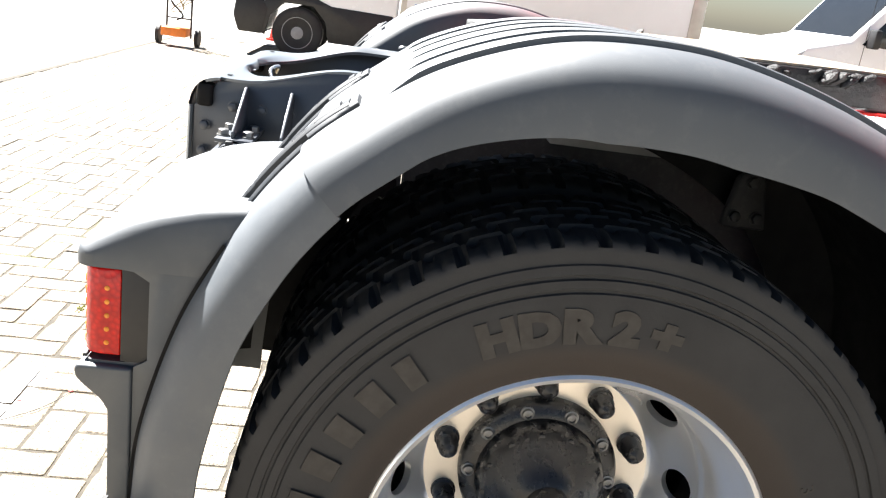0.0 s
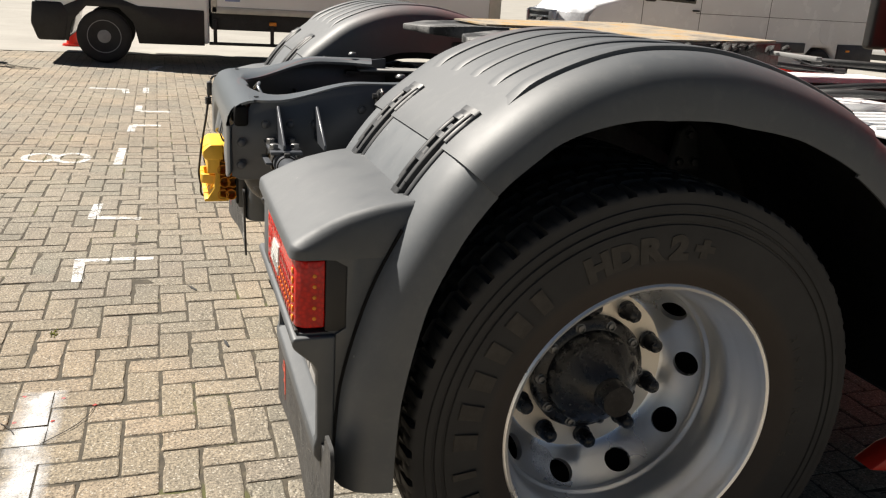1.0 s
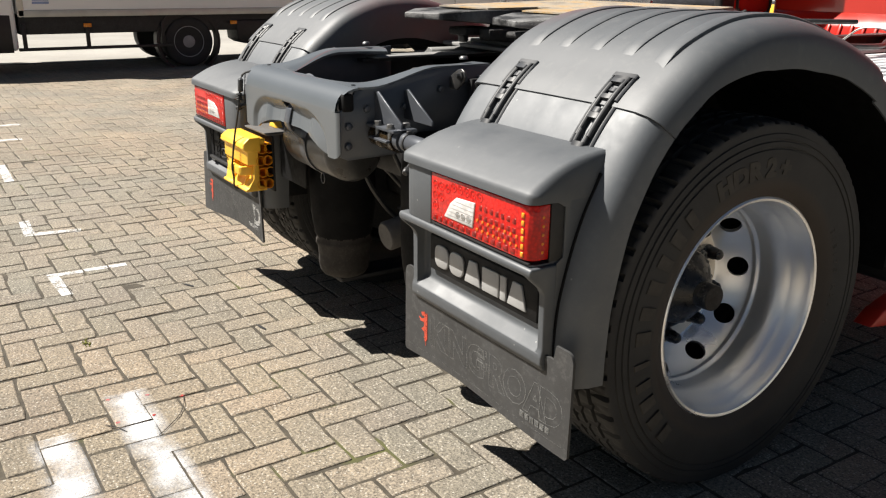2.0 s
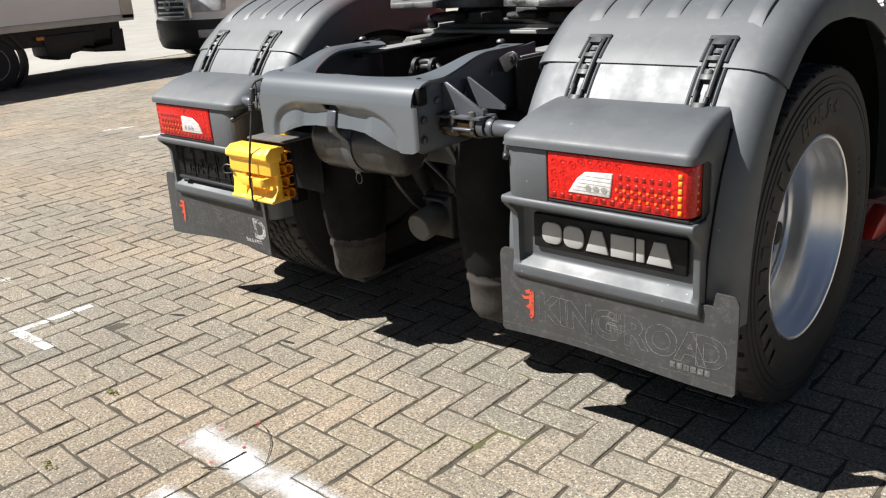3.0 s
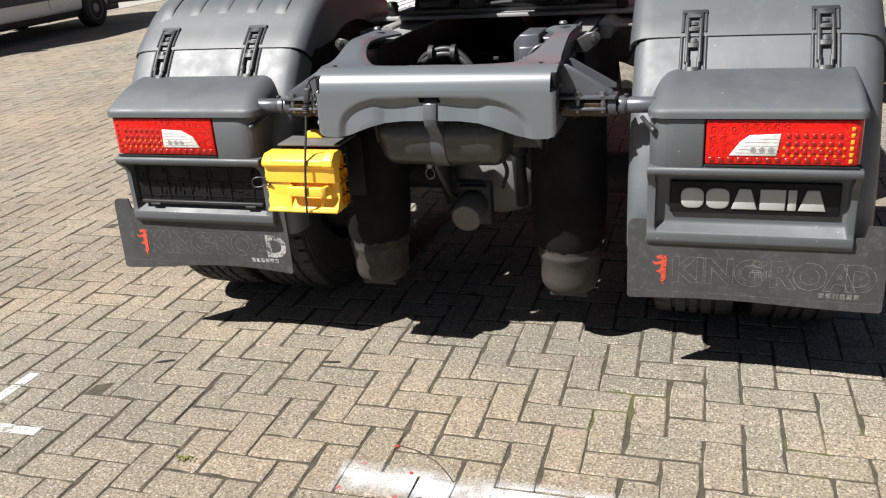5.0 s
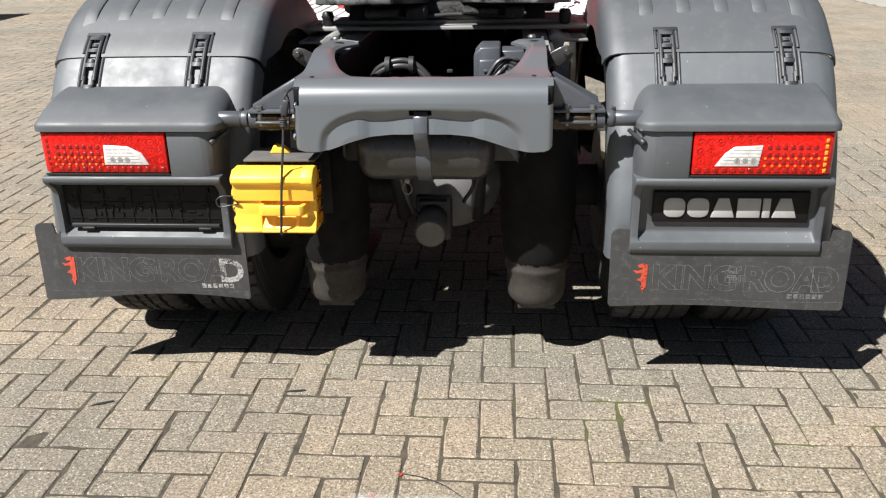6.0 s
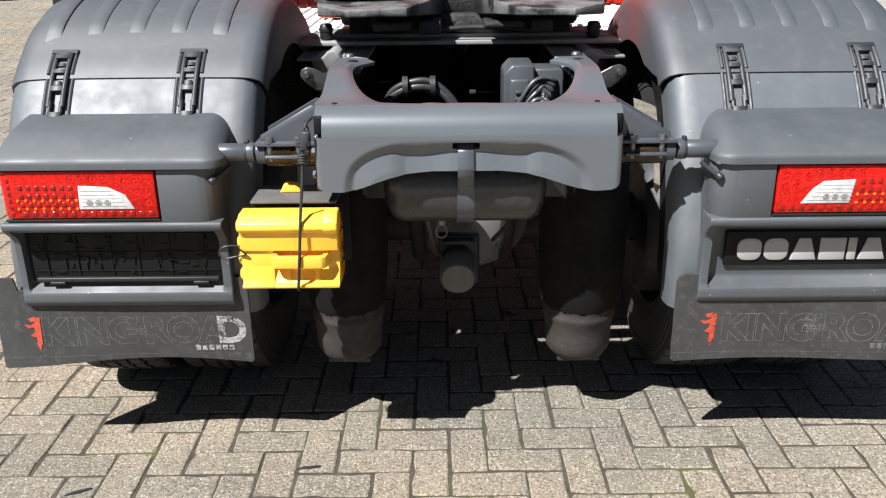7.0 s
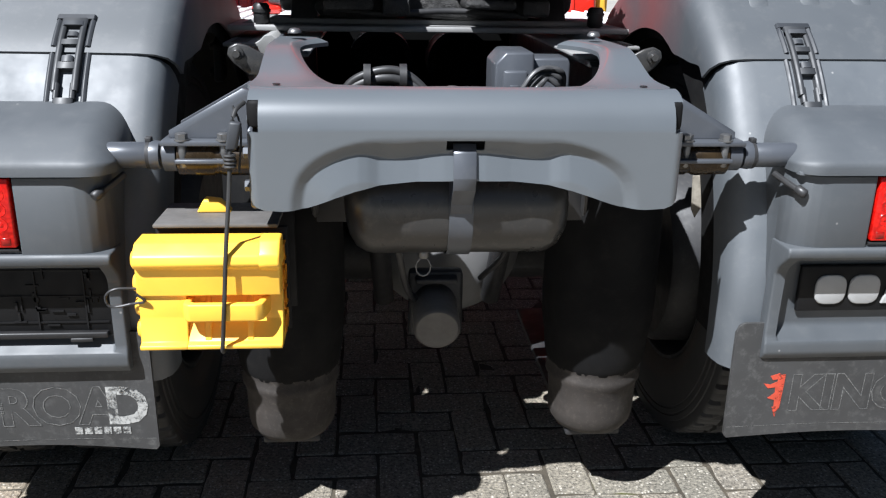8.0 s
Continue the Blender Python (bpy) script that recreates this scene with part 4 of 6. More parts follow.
# mud flaps
def flap(sx):
    lo, hi = (0.547, 1.236) if sx > 0 else (0.568, 1.236)
    out = [(lo + 0.01, 0.287), (hi - 0.012, 0.287), (hi, 0.299), (hi, 0.515), (hi - 0.02, 0.535), (hi - 0.05, 0.535), (hi - 0.062, 0.52), (hi - 0.062, 0.46), (lo + 0.07, 0.46), (lo + 0.062, 0.535), (lo + 0.02, 0.535), (lo, 0.515), (lo, 0.297)]
    bm = B()
    n = 110
    # sheet in columns, with a slight wave along the lower edge
    rows = []
    for k in range(n + 1):
        x = lo + (hi - lo) * k / n
        edge = min(x - lo, hi - x)
        top = 0.50
        if edge < 0.062:
            top = 0.515 + math.sqrt(max(0, 0.02 ** 2 - max(0, 0.02 - edge) ** 2))
        col = []
        for m in range(7):
            z = 0.287 + (top - 0.287) * m / 6
            wave = 0.006 * math.sin(x * 9 + 1.0) * (1 - m / 6) ** 1.5
            if sx < 0:
                wave += -0.012 * max(0, (x - 0.95) / 0.28) * (1 - m / 6) + 0.006 * (1 - m / 6)
            low = (0.010 if sx < 0 else 0.004) * math.sin(x * 7 + 2) * (1 - m / 6)
            zz = z + low + (0.008 if (edge < 0.004 and m == 0) else 0)
            col.append((x, 0.047 + wave, zz))
        rows.append(col)
    grid(bm, rows)
    shell(bm, 0.007)
    face = min(v.co.y for v in bm.verts) + 0.006
    face = 0.047 if face > 0.043 else 0.040

    def drape(bm, top=0.0378):
        """Lay a flat print on the wavy outer face of the flap."""
        for v in bm.verts:
            u, f = abs(v.co.x), 1 - min(1, max(0, (v.co.z - 0.287) / 0.215))
            wave = 0.006 * math.sin(u * 9 + 1.0) * f ** 1.5
            if sx < 0:
                wave += -0.012 * max(0, (u - 0.95) / 0.28) * f + 0.006 * f
            v.co.y = face + wave - 0.0006 + (v.co.y - top) * 0.5
        return bm

    fl = part("mud_flap", bm, RUBBER, truck, "scuffed grey rubber mud flap with worn lettering", sx)

    def put_words(text, x, z, size, mat, name, label="", solid=False):
        bm = words(text, size, 0.0008, 0.94, size * 0.035, 0 if solid else 0.0009)
        bmesh.ops.scale(bm, vec=(1, 0.35, 1), verts=bm.verts)
        bmesh.ops.translate(bm, verts=bm.verts, vec=(x, 0.0378, z))
        part(name, drape(bm), mat, fl, label, 1, 0)
    base = lo if sx > 0 else -hi
    x = base + (0.125 if sx > 0 else 0.113)
    bm = B()
    for shape in ([(0.098, 0.352), (0.110, 0.346), (0.113, 0.424), (0.101, 0.424), (0.095, 0.395)], [(0.082, 0.421), (0.101, 0.427), (0.099, 0.414), (0.088, 0.412)], [(0.070, 0.405), (0.084, 0.402), (0.097, 0.408), (0.096, 0.396), (0.08, 0.394)], [(0.082, 0.372), (0.099, 0.386), (0.1, 0.366)], [(0.094, 0.352), (0.103, 0.328), (0.108, 0.35)]):
        prism(bm, [(base + u, v) for u, v in shape], "y", 0.0362, 0.0375)
    line = B()
    grid(line, [[(base + 0.004 + (hi - lo - 0.008) * k / 60, 0.0378, z) for k in range(61)] for z in (0.309, 0.3102)])
    part("mould_line", drape(line), FLAP_INK, fl)
    part("emblem", drape(bm, 0.0372), ORANGE_INK, fl, "worn orange emblem", 1, 0)
    put_words("KING", x, 0.345, 0.108, FLAP_INK, "lettering", "worn slogan lettering")
    put_words("OF\nTHE", x + 0.222, 0.40, 0.03, FLAP_INK, "lettering")
    put_words("ROA", x + 0.267, 0.345, 0.108, FLAP_INK, "lettering")
    put_words("D", x + 0.462, 0.345, 0.108, FLAP_INK if sx > 0 else FLAP_WHITE, "lettering", "", sx < 0)
    bm = B()
    for k in range(6):
        box(bm, x + 0.40 + k * 0.018, x + 0.414 + k * 0.018, 0.036, 0.038, 0.32, 0.335, 0)
    part("small_print", drape(bm, 0.0372), FLAP_INK if sx > 0 else FLAP_WHITE, fl, "", 1, 0)


for sx in (1, -1):
    flap(sx)

# ---- wheels ----
WY, WZ, WR = 0.675, 0.478, 0.487


def tyre_mesh():
    """Tyre with its axle along x, outer side toward +x, centred on the wheel plane."""
    w = 0.135
    prof = [(0.112, 0.292), (0.122, 0.300), (0.128, 0.318), (0.131, 0.322), (0.1345, 0.345), (0.1355, 0.375), (0.1355, 0.405), (0.1345, 0.416), (0.131, 0.4175), (0.131, 0.4215), (0.134, 0.423), (0.1335, 0.434), (0.1295, 0.4355), (0.1295, 0.4395), (0.1325, 0.441), (0.131, 0.453), (0.1275, 0.4545), (0.1272, 0.458), (0.1275, 0.470), (0.126, 0.4755), (0.1235, 0.480), (0.118, 0.483), (0.098, 0.4845), (0.072, 0.4855), (0.070, 0.474), (0.060, 0.474), (0.058, 0.4865), (0.026, 0.487), (0.024, 0.475), (0.014, 0.475), (0.012, 0.487)]
    prof = prof + [(-d, r) for d, r in prof[::-1]]
    seg = 500

    def wob(i, k):
        d, r = prof[k]
        ph = i % 10
        if r > 0.478 and abs(d) > 0.11:
            return -0.011 if ph in (0, 1) else (-0.003 if ph == 5 else 0)
        if abs(d) > 0.09 and r > 0.48:
            return -0.010 if ph in (0, 1) else (-0.003 if ph == 5 else 0)
        if r > 0.48:
            return -0.008 if (i + (5 if d > 0 else 0) + int(abs(d) * 120)) % 10 < 2 else 0
        return 0
    bm = B()
    lathe(bm, prof, (0, 0, 0), (1, 0, 0), seg, wobble=wob)
    return bm


def rim_mesh():
    """Deep-dished outer rim, flange at +x 0.118."""
    prof = [(0.104, 0.297), (0.117, 0.297), (0.121, 0.292), (0.119, 0.286), (0.108, 0.281), (0.088, 0.280), (0.082, 0.275), (0.06, 0.273), (0.052, 0.268), (0.03, 0.261), (0.02, 0.2575), (0.0, 0.2575), (-0.028, 0.257), (-0.036, 0.2555), (-0.040, 0.2515), (-0.045, 0.2505), (-0.050, 0.2515), (-0.056, 0.2495), (-0.075, 0.240), (-0.095, 0.226), (-0.115, 0.211), (-0.131, 0.199), (-0.138, 0.189), (-0.140, 0.10), (-0.149, 0.10), (-0.149, 0.190), (-0.142, 0.203), (-0.122, 0.222), (-0.10, 0.238), (-0.08, 0.252), (-0.06, 0.266), (0.0, 0.268), (0.05, 0.283), (0.095, 0.29)]
    bm = B()
    prof.append(prof[0])
    lathe(bm, prof, (0, 0, 0), (1, 0, 0), 96)
    bmesh.ops.remove_doubles(bm, verts=bm.verts, dist=1e-5)
    return bm


def moved(bm, x, y, z, flip=False):
    if flip:
        bmesh.ops.scale(bm, vec=(-1, 1, 1), verts=bm.verts)
    bmesh.ops.translate(bm, verts=bm.verts, vec=(x, y, z))
    return bm


def curved_words(text, r, start, step, size, x, thick, bold=0.0):
    """Letters round the tyre, read from outside; start and step in degrees from the top, forward."""
    out = B()
    for k, ch in enumerate(text):
        a = radians(start + k * step)
        if ch == " ":
            continue
        bm = words(ch, size, thick, 1.0, bold)
        xs = [v.co.x for v in bm.verts]
        mid = (min(xs) + max(xs)) / 2
        for v in bm.verts:
            u, w = (v.co.x - mid) * 1.18, v.co.z + r
            v.co = (x - v.co.y, u * math.cos(a) + w * math.sin(a), w * math.cos(a) - u * math.sin(a))
        me = bpy.data.meshes.new("letter")
        bm.to_mesh(me)
        bm.free()
        out.from_mesh(me)
        bpy.data.meshes.remove(me)
    return out


def wheel(sx):
    bm = tyre_mesh()
    moved(bm, 1.048, WY, WZ)
    for v in bm.verts:
        if v.co.z < 0.004:
            v.co.z = 0.004
    outer = part("wheel", bm, TYRE, truck, "black truck tyre on a deep silver wheel", sx, 35)
    bm = moved(tyre_mesh(), 0.735, WY, WZ)
    for v in bm.verts:
        if v.co.z < 0.004:
            v.co.z = 0.004
    part("inner_tyre", bm, TYRE, outer, "", sx, 35)
    rim = part("rim", moved(rim_mesh(), 1.048, WY, WZ), SILVER, outer, "deep-dished silver steel rim with round holes", sx, 40)
    cut = B()
    for k in range(10):
        a = radians(36 * k + 4)
        rod(cut, (0.937, WY + 0.258 * math.cos(a), WZ + 0.258 * math.sin(a)), (0.990, WY + 0.196 * math.cos(a), WZ + 0.196 * math.sin(a)), 0.0295, 28, 0)
    if sx < 0:
        bmesh.ops.scale(cut, vec=(-1, 1, 1), verts=cut.verts)
    carve(rim, cut)
    bm = moved(rim_mesh(), 0, 0, 0, True)
    part("inner_rim", moved(bm, 0.735, WY, WZ), DARK_STEEL, outer, "", sx)
    bm = B()
    lathe(bm, [(0.0, 0.08), (0.0, 0.23), (0.02, 0.245), (0.16, 0.25), (0.16, 0.08)], (0.56, WY, WZ), (1, 0, 0), 40)
    part("brake_drum", bm, DARK_STEEL, outer, "", sx)
    bm = B()
    lathe(bm, [(0, 0.12), (0.0025, 0.12), (0.0025, 0.197), (0, 0.199)], (0.9095, WY, WZ), (1, 0, 0), 64)
    part("wheel_face", bm, HUB_PALE, outer, "pale bare metal ring under the nuts", sx)
    # hub
    bm = B()
    lathe(bm, [(0.0, 0.134), (0.022, 0.134), (0.029, 0.129), (0.033, 0.108), (0.060, 0.104), (0.068, 0.099), (0.078, 0.088), (0.098, 0.066), (0.118, 0.046), (0.122, 0.037), (0.158, 0.0355), (0.161, 0.033), (0.161, 0.0)], (0.910, WY, WZ), (1, 0, 0), 64)
    part("hub", bm, HUB_BLACK, outer, "black painted hub with a ring of bolts", sx)
    bm = B()
    lathe(bm, [(0.0, 0.0345), (0.002, 0.0345), (0.003, 0.033), (0.003, 0.0)], (1.0705, WY, WZ), (1, 0, 0), 32)
    part("hub_cap", bm, PISTON, outer, "dusty round hub cap", sx)
    for k in range(10):
        a = radians(36 * k)
        y, z = WY + 0.119 * math.cos(a), WZ + 0.119 * math.sin(a)
        bm = B()
        lathe(bm, [(0, 0.012), (0.005, 0.012), (0.006, 0.0095), (0.012, 0.009), (0.013, 0.0055), (0.009, 0.005), (0.009, 0)], (0.937, y, z), (1, 0, 0), 14)
        part("hub_bolt", bm, BOLT, outer, sx=sx)
    for k in range(12):
        a = radians(30 * k + 10)
        bm = hexbolt(B(), (0.976, WY + 0.0945 * math.cos(a), WZ + 0.0945 * math.sin(a)), (1, 0, 0), 0.006, 0.006)
        part("cover_bolt", bm, HUB_BLACK, outer, sx=sx)
    for k in range(10):
        a = radians(36 * k + 22)
        y, z = WY + 0.1635 * math.cos(a), WZ + 0.1635 * math.sin(a)
        bm = B()
        lathe(bm, [(0, 0.0215), (0.006, 0.0215), (0.008, 0.0185), (0.026, 0.0185), (0.028, 0.0165), (0.043, 0.0155), (0.049, 0.011), (0.051, 0.0)], (0.911, y, z), (1, 0, 0), 18)
        part("nut_cap", bm, HUB_BLACK, outer, "black plastic nut cap", sx)
    if sx > 0:
        for text, r, start, step, size, x, bold in (("HDR2+", 0.353, -23.6, 8.5, 0.060, 0.1362, 0.0042), ("315/70 R22.5", 0.345, 62, 4.0, 0.026, 0.1345, 0.0)):
            for k, ch in enumerate(text):
                if ch != " ":
                    part("tyre_letter", moved(curved_words(ch, r, start + k * step, 0, size, x, 0.0012, bold), 1.048, WY, WZ), TYRE_INK, outer, "", 1, 0)
        for k, w in enumerate((8, 8, 8, 5.5, 3.5, 8, 7.5, 8, 7.5, 8, 6.5)):
            a0 = -136 + k * 9.2
            angles = [radians(a0 + j * w * 0.6 / 4) for j in range(5)]
            bm = B()
            grid(bm, [[(1.1884 - drop, WY + rad * math.sin(a), WZ + rad * math.cos(a)) for a in angles] for rad, drop in ((0.355, 0.006), (0.357, 0.0), (0.401, 0.0015), (0.403, 0.0075))])
            part("raised_bar", bm, TYRE_INK, outer, "", 1, 0)


for sx in (1, -1):
    wheel(sx)


# ---- rear end beam ----
def top_z(y):
    t = min(1, max(0, (y - 0.05) / 0.22))
    return 0.989 + 0.045 * t * t * (3 - 2 * t)


INNER = [(-0.245, 0.43), (-0.262, 0.405), (-0.285, 0.36), (-0.292, 0.29), (-0.28, 0.20), (-0.25, 0.125), (-0.20, 0.065), (-0.14, 0.028), (-0.07, 0.012), (-0.03, 0.02), (0.03, 0.02), (0.07, 0.012), (0.14, 0.028), (0.20, 0.065), (0.25, 0.125), (0.28, 0.20), (0.292, 0.29), (0.285, 0.36), (0.262, 0.405), (0.245, 0.43)]
OUTER = [(-0.345, 0.45), (-0.348, 0.41), (-0.35, 0.36), (-0.35, 0.29), (-0.35, 0.20), (-0.35, 0.11), (-0.35, 0.002), (-0.24, 0.0), (-0.12, 0.0), (-0.04, 0.0), (0.04, 0.0), (0.12, 0.0), (0.24, 0.0), (0.35, 0.002), (0.35, 0.11), (0.35, 0.20), (0.35, 0.29), (0.35, 0.36), (0.348, 0.41), (0.345, 0.45)]


def crease_z(x):
    """Height at which the rear face begins to turn in, over the pressed arch."""
    return float(np.interp(abs(x), (0, 0.07, 0.13, 0.155, 0.18, 0.205, 0.225, 0.245, 0.26, 0.272, 0.281, 0.287, 0.2905, 0.292), (0.9185, 0.9185, 0.9175, 0.9155, 0.9105, 0.9035, 0.896, 0.8855, 0.8745, 0.862, 0.848, 0.83, 0.81, 0.785)))


def groove(x):
    """Height of the hollow between the crease and the lower band."""
    return float(np.interp(abs(x), (0, 0.035, 0.07, 0.1, 0.115, 0.13, 0.145, 0.16, 0.175, 0.2, 0.24, 0.29), (0.029, 0.029, 0.033, 0.0375, 0.0385, 0.0375, 0.033, 0.0265, 0.0225, 0.021, 0.022, 0.024)))


def low_z(x):
    """Height of the lower edge of the rear face."""
    return float(np.interp(abs(x), (0, 0.08, 0.14, 0.18, 0.215, 0.245, 0.26, 0.275, 0.30, 0.33, 0.345, 0.35), (0.843, 0.8415, 0.8355, 0.8265, 0.815, 0.803, 0.798, 0.7955, 0.794, 0.796, 0.803, 0.812)))


CREASE = [(x, crease_z(x)) for x in [k * 0.004 for k in range(70)] + [0.279 + 0.013 * (1 - (1 - k / 60) ** 2) for k in range(61)]]


def beam():
    bm = B()
    inn = smooth_path([(x, y, 0) for x, y in INNER], 5)
    out = smooth_path([(x, y, 0) for x, y in OUTER], 5)
    rows = []
    for k in range(-1, 9):
        row = []
        for a, b in zip(inn, out):
            t = max(0, k) / 8
            p = a.lerp(b, t)
            z = top_z(p.y) - 0.010 * max(0, 1 - t * 3.2) ** 1.5 - (0.008 if k < 0 else 0)
            row.append((p.x, p.y, z))
        rows.append(row)
    grid(bm, rows)
    shell(bm, 0.006)
    main = part("end_beam", bm, BEAM, truck, "grey pressed steel end beam with a wide rounded opening", smooth=50)
    # rear face, rounded over from the top, with the pressed arch below
    bm = B()
    xs = [-0.35 + 0.7 * k / 200 for k in range(201)]
    rows = []
    for y, z in ((0.0015, 0.9888), (-0.004, 0.9884), (-0.015, 0.9866), (-0.030, 0.9815), (-0.043, 0.973), (-0.053, 0.9615), (-0.060, 0.947), (-0.0635, 0.931)):
        rows.append([(x, y, z) for x in xs])
    for m in range(1, 41):
        row = []
        for x in xs:
            z = 0.931 + (low_z(x) - 0.931) * m / 40
            wide = groove(x)
            inside = min(math.hypot(abs(x) - cx, z - cz) for cx, cz in CREASE) if abs(x) < 0.292 and z < crease_z(x) else 0
            t = min(1, inside / wide)
            t = t * t / 0.7 if t < 0.35 else (t - 0.175) / 0.825
            press = min(0.62 * wide, 0.021) * t * float(np.interp(abs(x), (0.2, 0.27), (1, 0.72)))
            press -= 0.010 * min(1, max(0, (inside - wide) / 0.045))
            press += 0.007 * max(0, (abs(x) - 0.338) / 0.012) ** 2
            row.append((x, -0.0642 + press, z))
        rows.append(row)
    rows = [[(x + 0.011 * max(0, (x - 0.2) / 0.15), y, z) for x, y, z in row] for row in rows]
    grid(bm, rows)
    shell(bm, 0.006)
    gone = [f for f in bm.faces if not -0.334 < f.calc_center_median().x < 0.345 and 0.925 < f.calc_center_median().z < 0.975]
    gone += [f for f in bm.faces if -0.031 < f.calc_center_median().x < 0.03 and 0.893 < f.calc_center_median().z < 0.912]
    bmesh.ops.delete(bm, geom=gone, context="FACES")
    face = part("beam_face", bm, BEAM, main, "rear face with a pressed arch", smooth=50)
    for sx in (1, -1):
        bm = B()
        pts = [(-0.052, 0.925), (-0.052, 0.80), (-0.03, 0.79), (0.50, 0.80), (0.50, 1.035)] + [(y, top_z(y) - 0.004) for y in (0.45, 0.36, 0.28, 0.22, 0.16, 0.1, 0.04)] + [(-0.005, 0.980), (-0.018, 0.95)]
        prism(bm, pts, "x", 0.343, 0.352, 0.0015, 1)
        cheek = part("beam_cheek", bm, STEEL_GREY, main, "grey steel side plate with bolts", sx)
        bm = B()
        lathe(bm, [(0, 0.012), (0.003, 0.011), (0.004, 0.004)], (0.315, 0.012, 0.978), (0, 0, 1), 14)
        for y, z in ((-0.028, 0.885), (-0.03, 0.83), (0.03, 0.93), (0.09, 0.93), (0.15, 0.93), (0.27, 0.97), (0.36, 0.99)):
            part("cheek_bolt", hexbolt(B(), (0.352, y, z), (1, 0, 0), 0.010, 0.011), STEEL_GREY, main, sx=sx)
        part("washer", bm, BOLT, main, sx=sx)
        bm = B()
        lathe(bm, [(0, 0.014), (0.004, 0.0135), (0.009, 0.009), (0.010, 0)], (0.31, 0.38, 1.046), (0, 0, 1), 14)
        part("dome_bolt", bm, BOLT, main, sx=sx)
        # near-black block in the notch, painting the shade under the rounded corner
        bm = B()
        box(bm, 0.325, 0.3525 + 0.011 * (sx > 0), -0.046, -0.012, 0.925, 0.974, 0.008)
        part("notch_shade", bm, NEAR_BLACK, main, sx=sx)
        bm = B()
        lathe(bm, [(0, 0.0065), (0.0015, 0.0065), (0.0015, 0)], (0.309, 0.012, 0.9905), (0, 0, 1), 12)
        part("drain_hole", bm, BLACK_PLASTIC, main, sx=sx)
    # Near-black block behind the strap slot, painted as its shade.
    bm = B()
    box(bm, -0.04, 0.04, -0.030, -0.01, 0.885, 0.92, 0.002)
    part("slot_shade", bm, NEAR_BLACK, main)
    return main


beam()


def mounting(sx):
    """Mudguard tube with its clamp and gussets, bolted to the side plate."""
    bm = B()
    rod(bm, (0.30, 0.06, 0.862), (0.52, 0.06, 0.862), 0.0185, 24)
    tube_ob = part("mudguard_tube", bm, DARK_STEEL, truck, "grey steel mudguard tube in a bolted clamp", sx)
    bm = B()
    rod(bm, (0.515, 0.06, 0.862), (0.66, 0.06, 0.862), 0.0225, 28)
    lathe(bm, [(0, 0.024), (0.012, 0.026), (0.02, 0.024)], (0.517, 0.06, 0.862), (1, 0, 0), 28, cap=True)
    part("sleeve", bm, STEEL_GREY, tube_ob, "", sx)
    bm = B()
    box(bm, 0.354, 0.51, 0.025, 0.098, 0.884, 0.892, 0.0015)
    box(bm, 0.385, 0.485, 0.016, 0.04, 0.855, 0.862, 0.0015)
    lathe(bm, [(0, 0.028), (0.022, 0.028)], (0.488, 0.06, 0.862), (1, 0, 0), 24, cap=True)
    part("clamp", bm, STEEL_GREY, tube_ob, "", sx)
    bm = B()
    lathe(bm, [(0, 0.02), (0, 0.031), (0.05, 0.032), (0.054, 0.029), (0.062, 0.029), (0.066, 0.032), (0.125, 0.031), (0.125, 0.02)], (0.36, 0.06, 0.858), (1, 0, 0), 28)
    part("bushing", bm, BUSHING, tube_ob, "dark bronze rubber bushing", sx)
    bm = B()
    lathe(bm, [(0, 0.0225), (0, 0.025), (0.007, 0.025), (0.007, 0.0225)], (0.532, 0.06, 0.862), (1, 0, 0), 28)
    box(bm, 0.53, 0.541, 0.052, 0.066, 0.884, 0.894, 0.002)
    part("hose_band", bm, DARK_STEEL, tube_ob, "", sx)
    for x, y in ((0.405, 0.036), (0.475, 0.036), (0.405, 0.085), (0.475, 0.085)):
        bm = B()
        rod(bm, (x, y, 0.845), (x, y, 0.9), 0.008, 10)
        hexbolt(bm, (x, y, 0.892), (0, 0, 1), 0.0105, 0.013)
        part("clamp_bolt", bm, BOLT, tube_ob, sx=sx)
    for y in (0.055, 0.150):
        bm = B()
        prism(bm, [(0.353, 0.892), (0.353, 0.972), (0.372, 0.978), (0.50, 0.905), (0.50, 0.892)], "y", y, y + 0.006, 0.001, 1)
        part("gusset", bm, STEEL_GREY, tube_ob, sx=sx)
    bm = B()
    prism(bm, [(0.354, 0.968), (0.354, 1.005), (0.395, 1.027), (0.416, 1.032), (0.432, 1.024), (0.436, 1.008), (0.424, 0.992), (0.395, 0.968)], "y", 0.30, 0.308, 0.004, 2)
    lathe(bm, [(0, 0.013), (0.006, 0.013), (0.008, 0.008), (0.018, 0.007)], (0.415, 0.30, 1.012), (0, -1, 0), 12, cap=True)
    part("upper_bracket", bm, TANK, tube_ob, sx=sx)
    bm = B()
    tube(bm, [(0.58, 0.05, 0.83), (0.60, 0.02, 0.815), (0.615, 0.0, 0.805)], 0.006, 8, 4)
    rod(bm, (0.607, 0.012, 0.812), (0.618, -0.004, 0.803), 0.009, 12)
    part("number_lamp_plug", bm, HOSE, tube_ob, sx=sx)


for sx in (1, -1):
    mounting(sx)

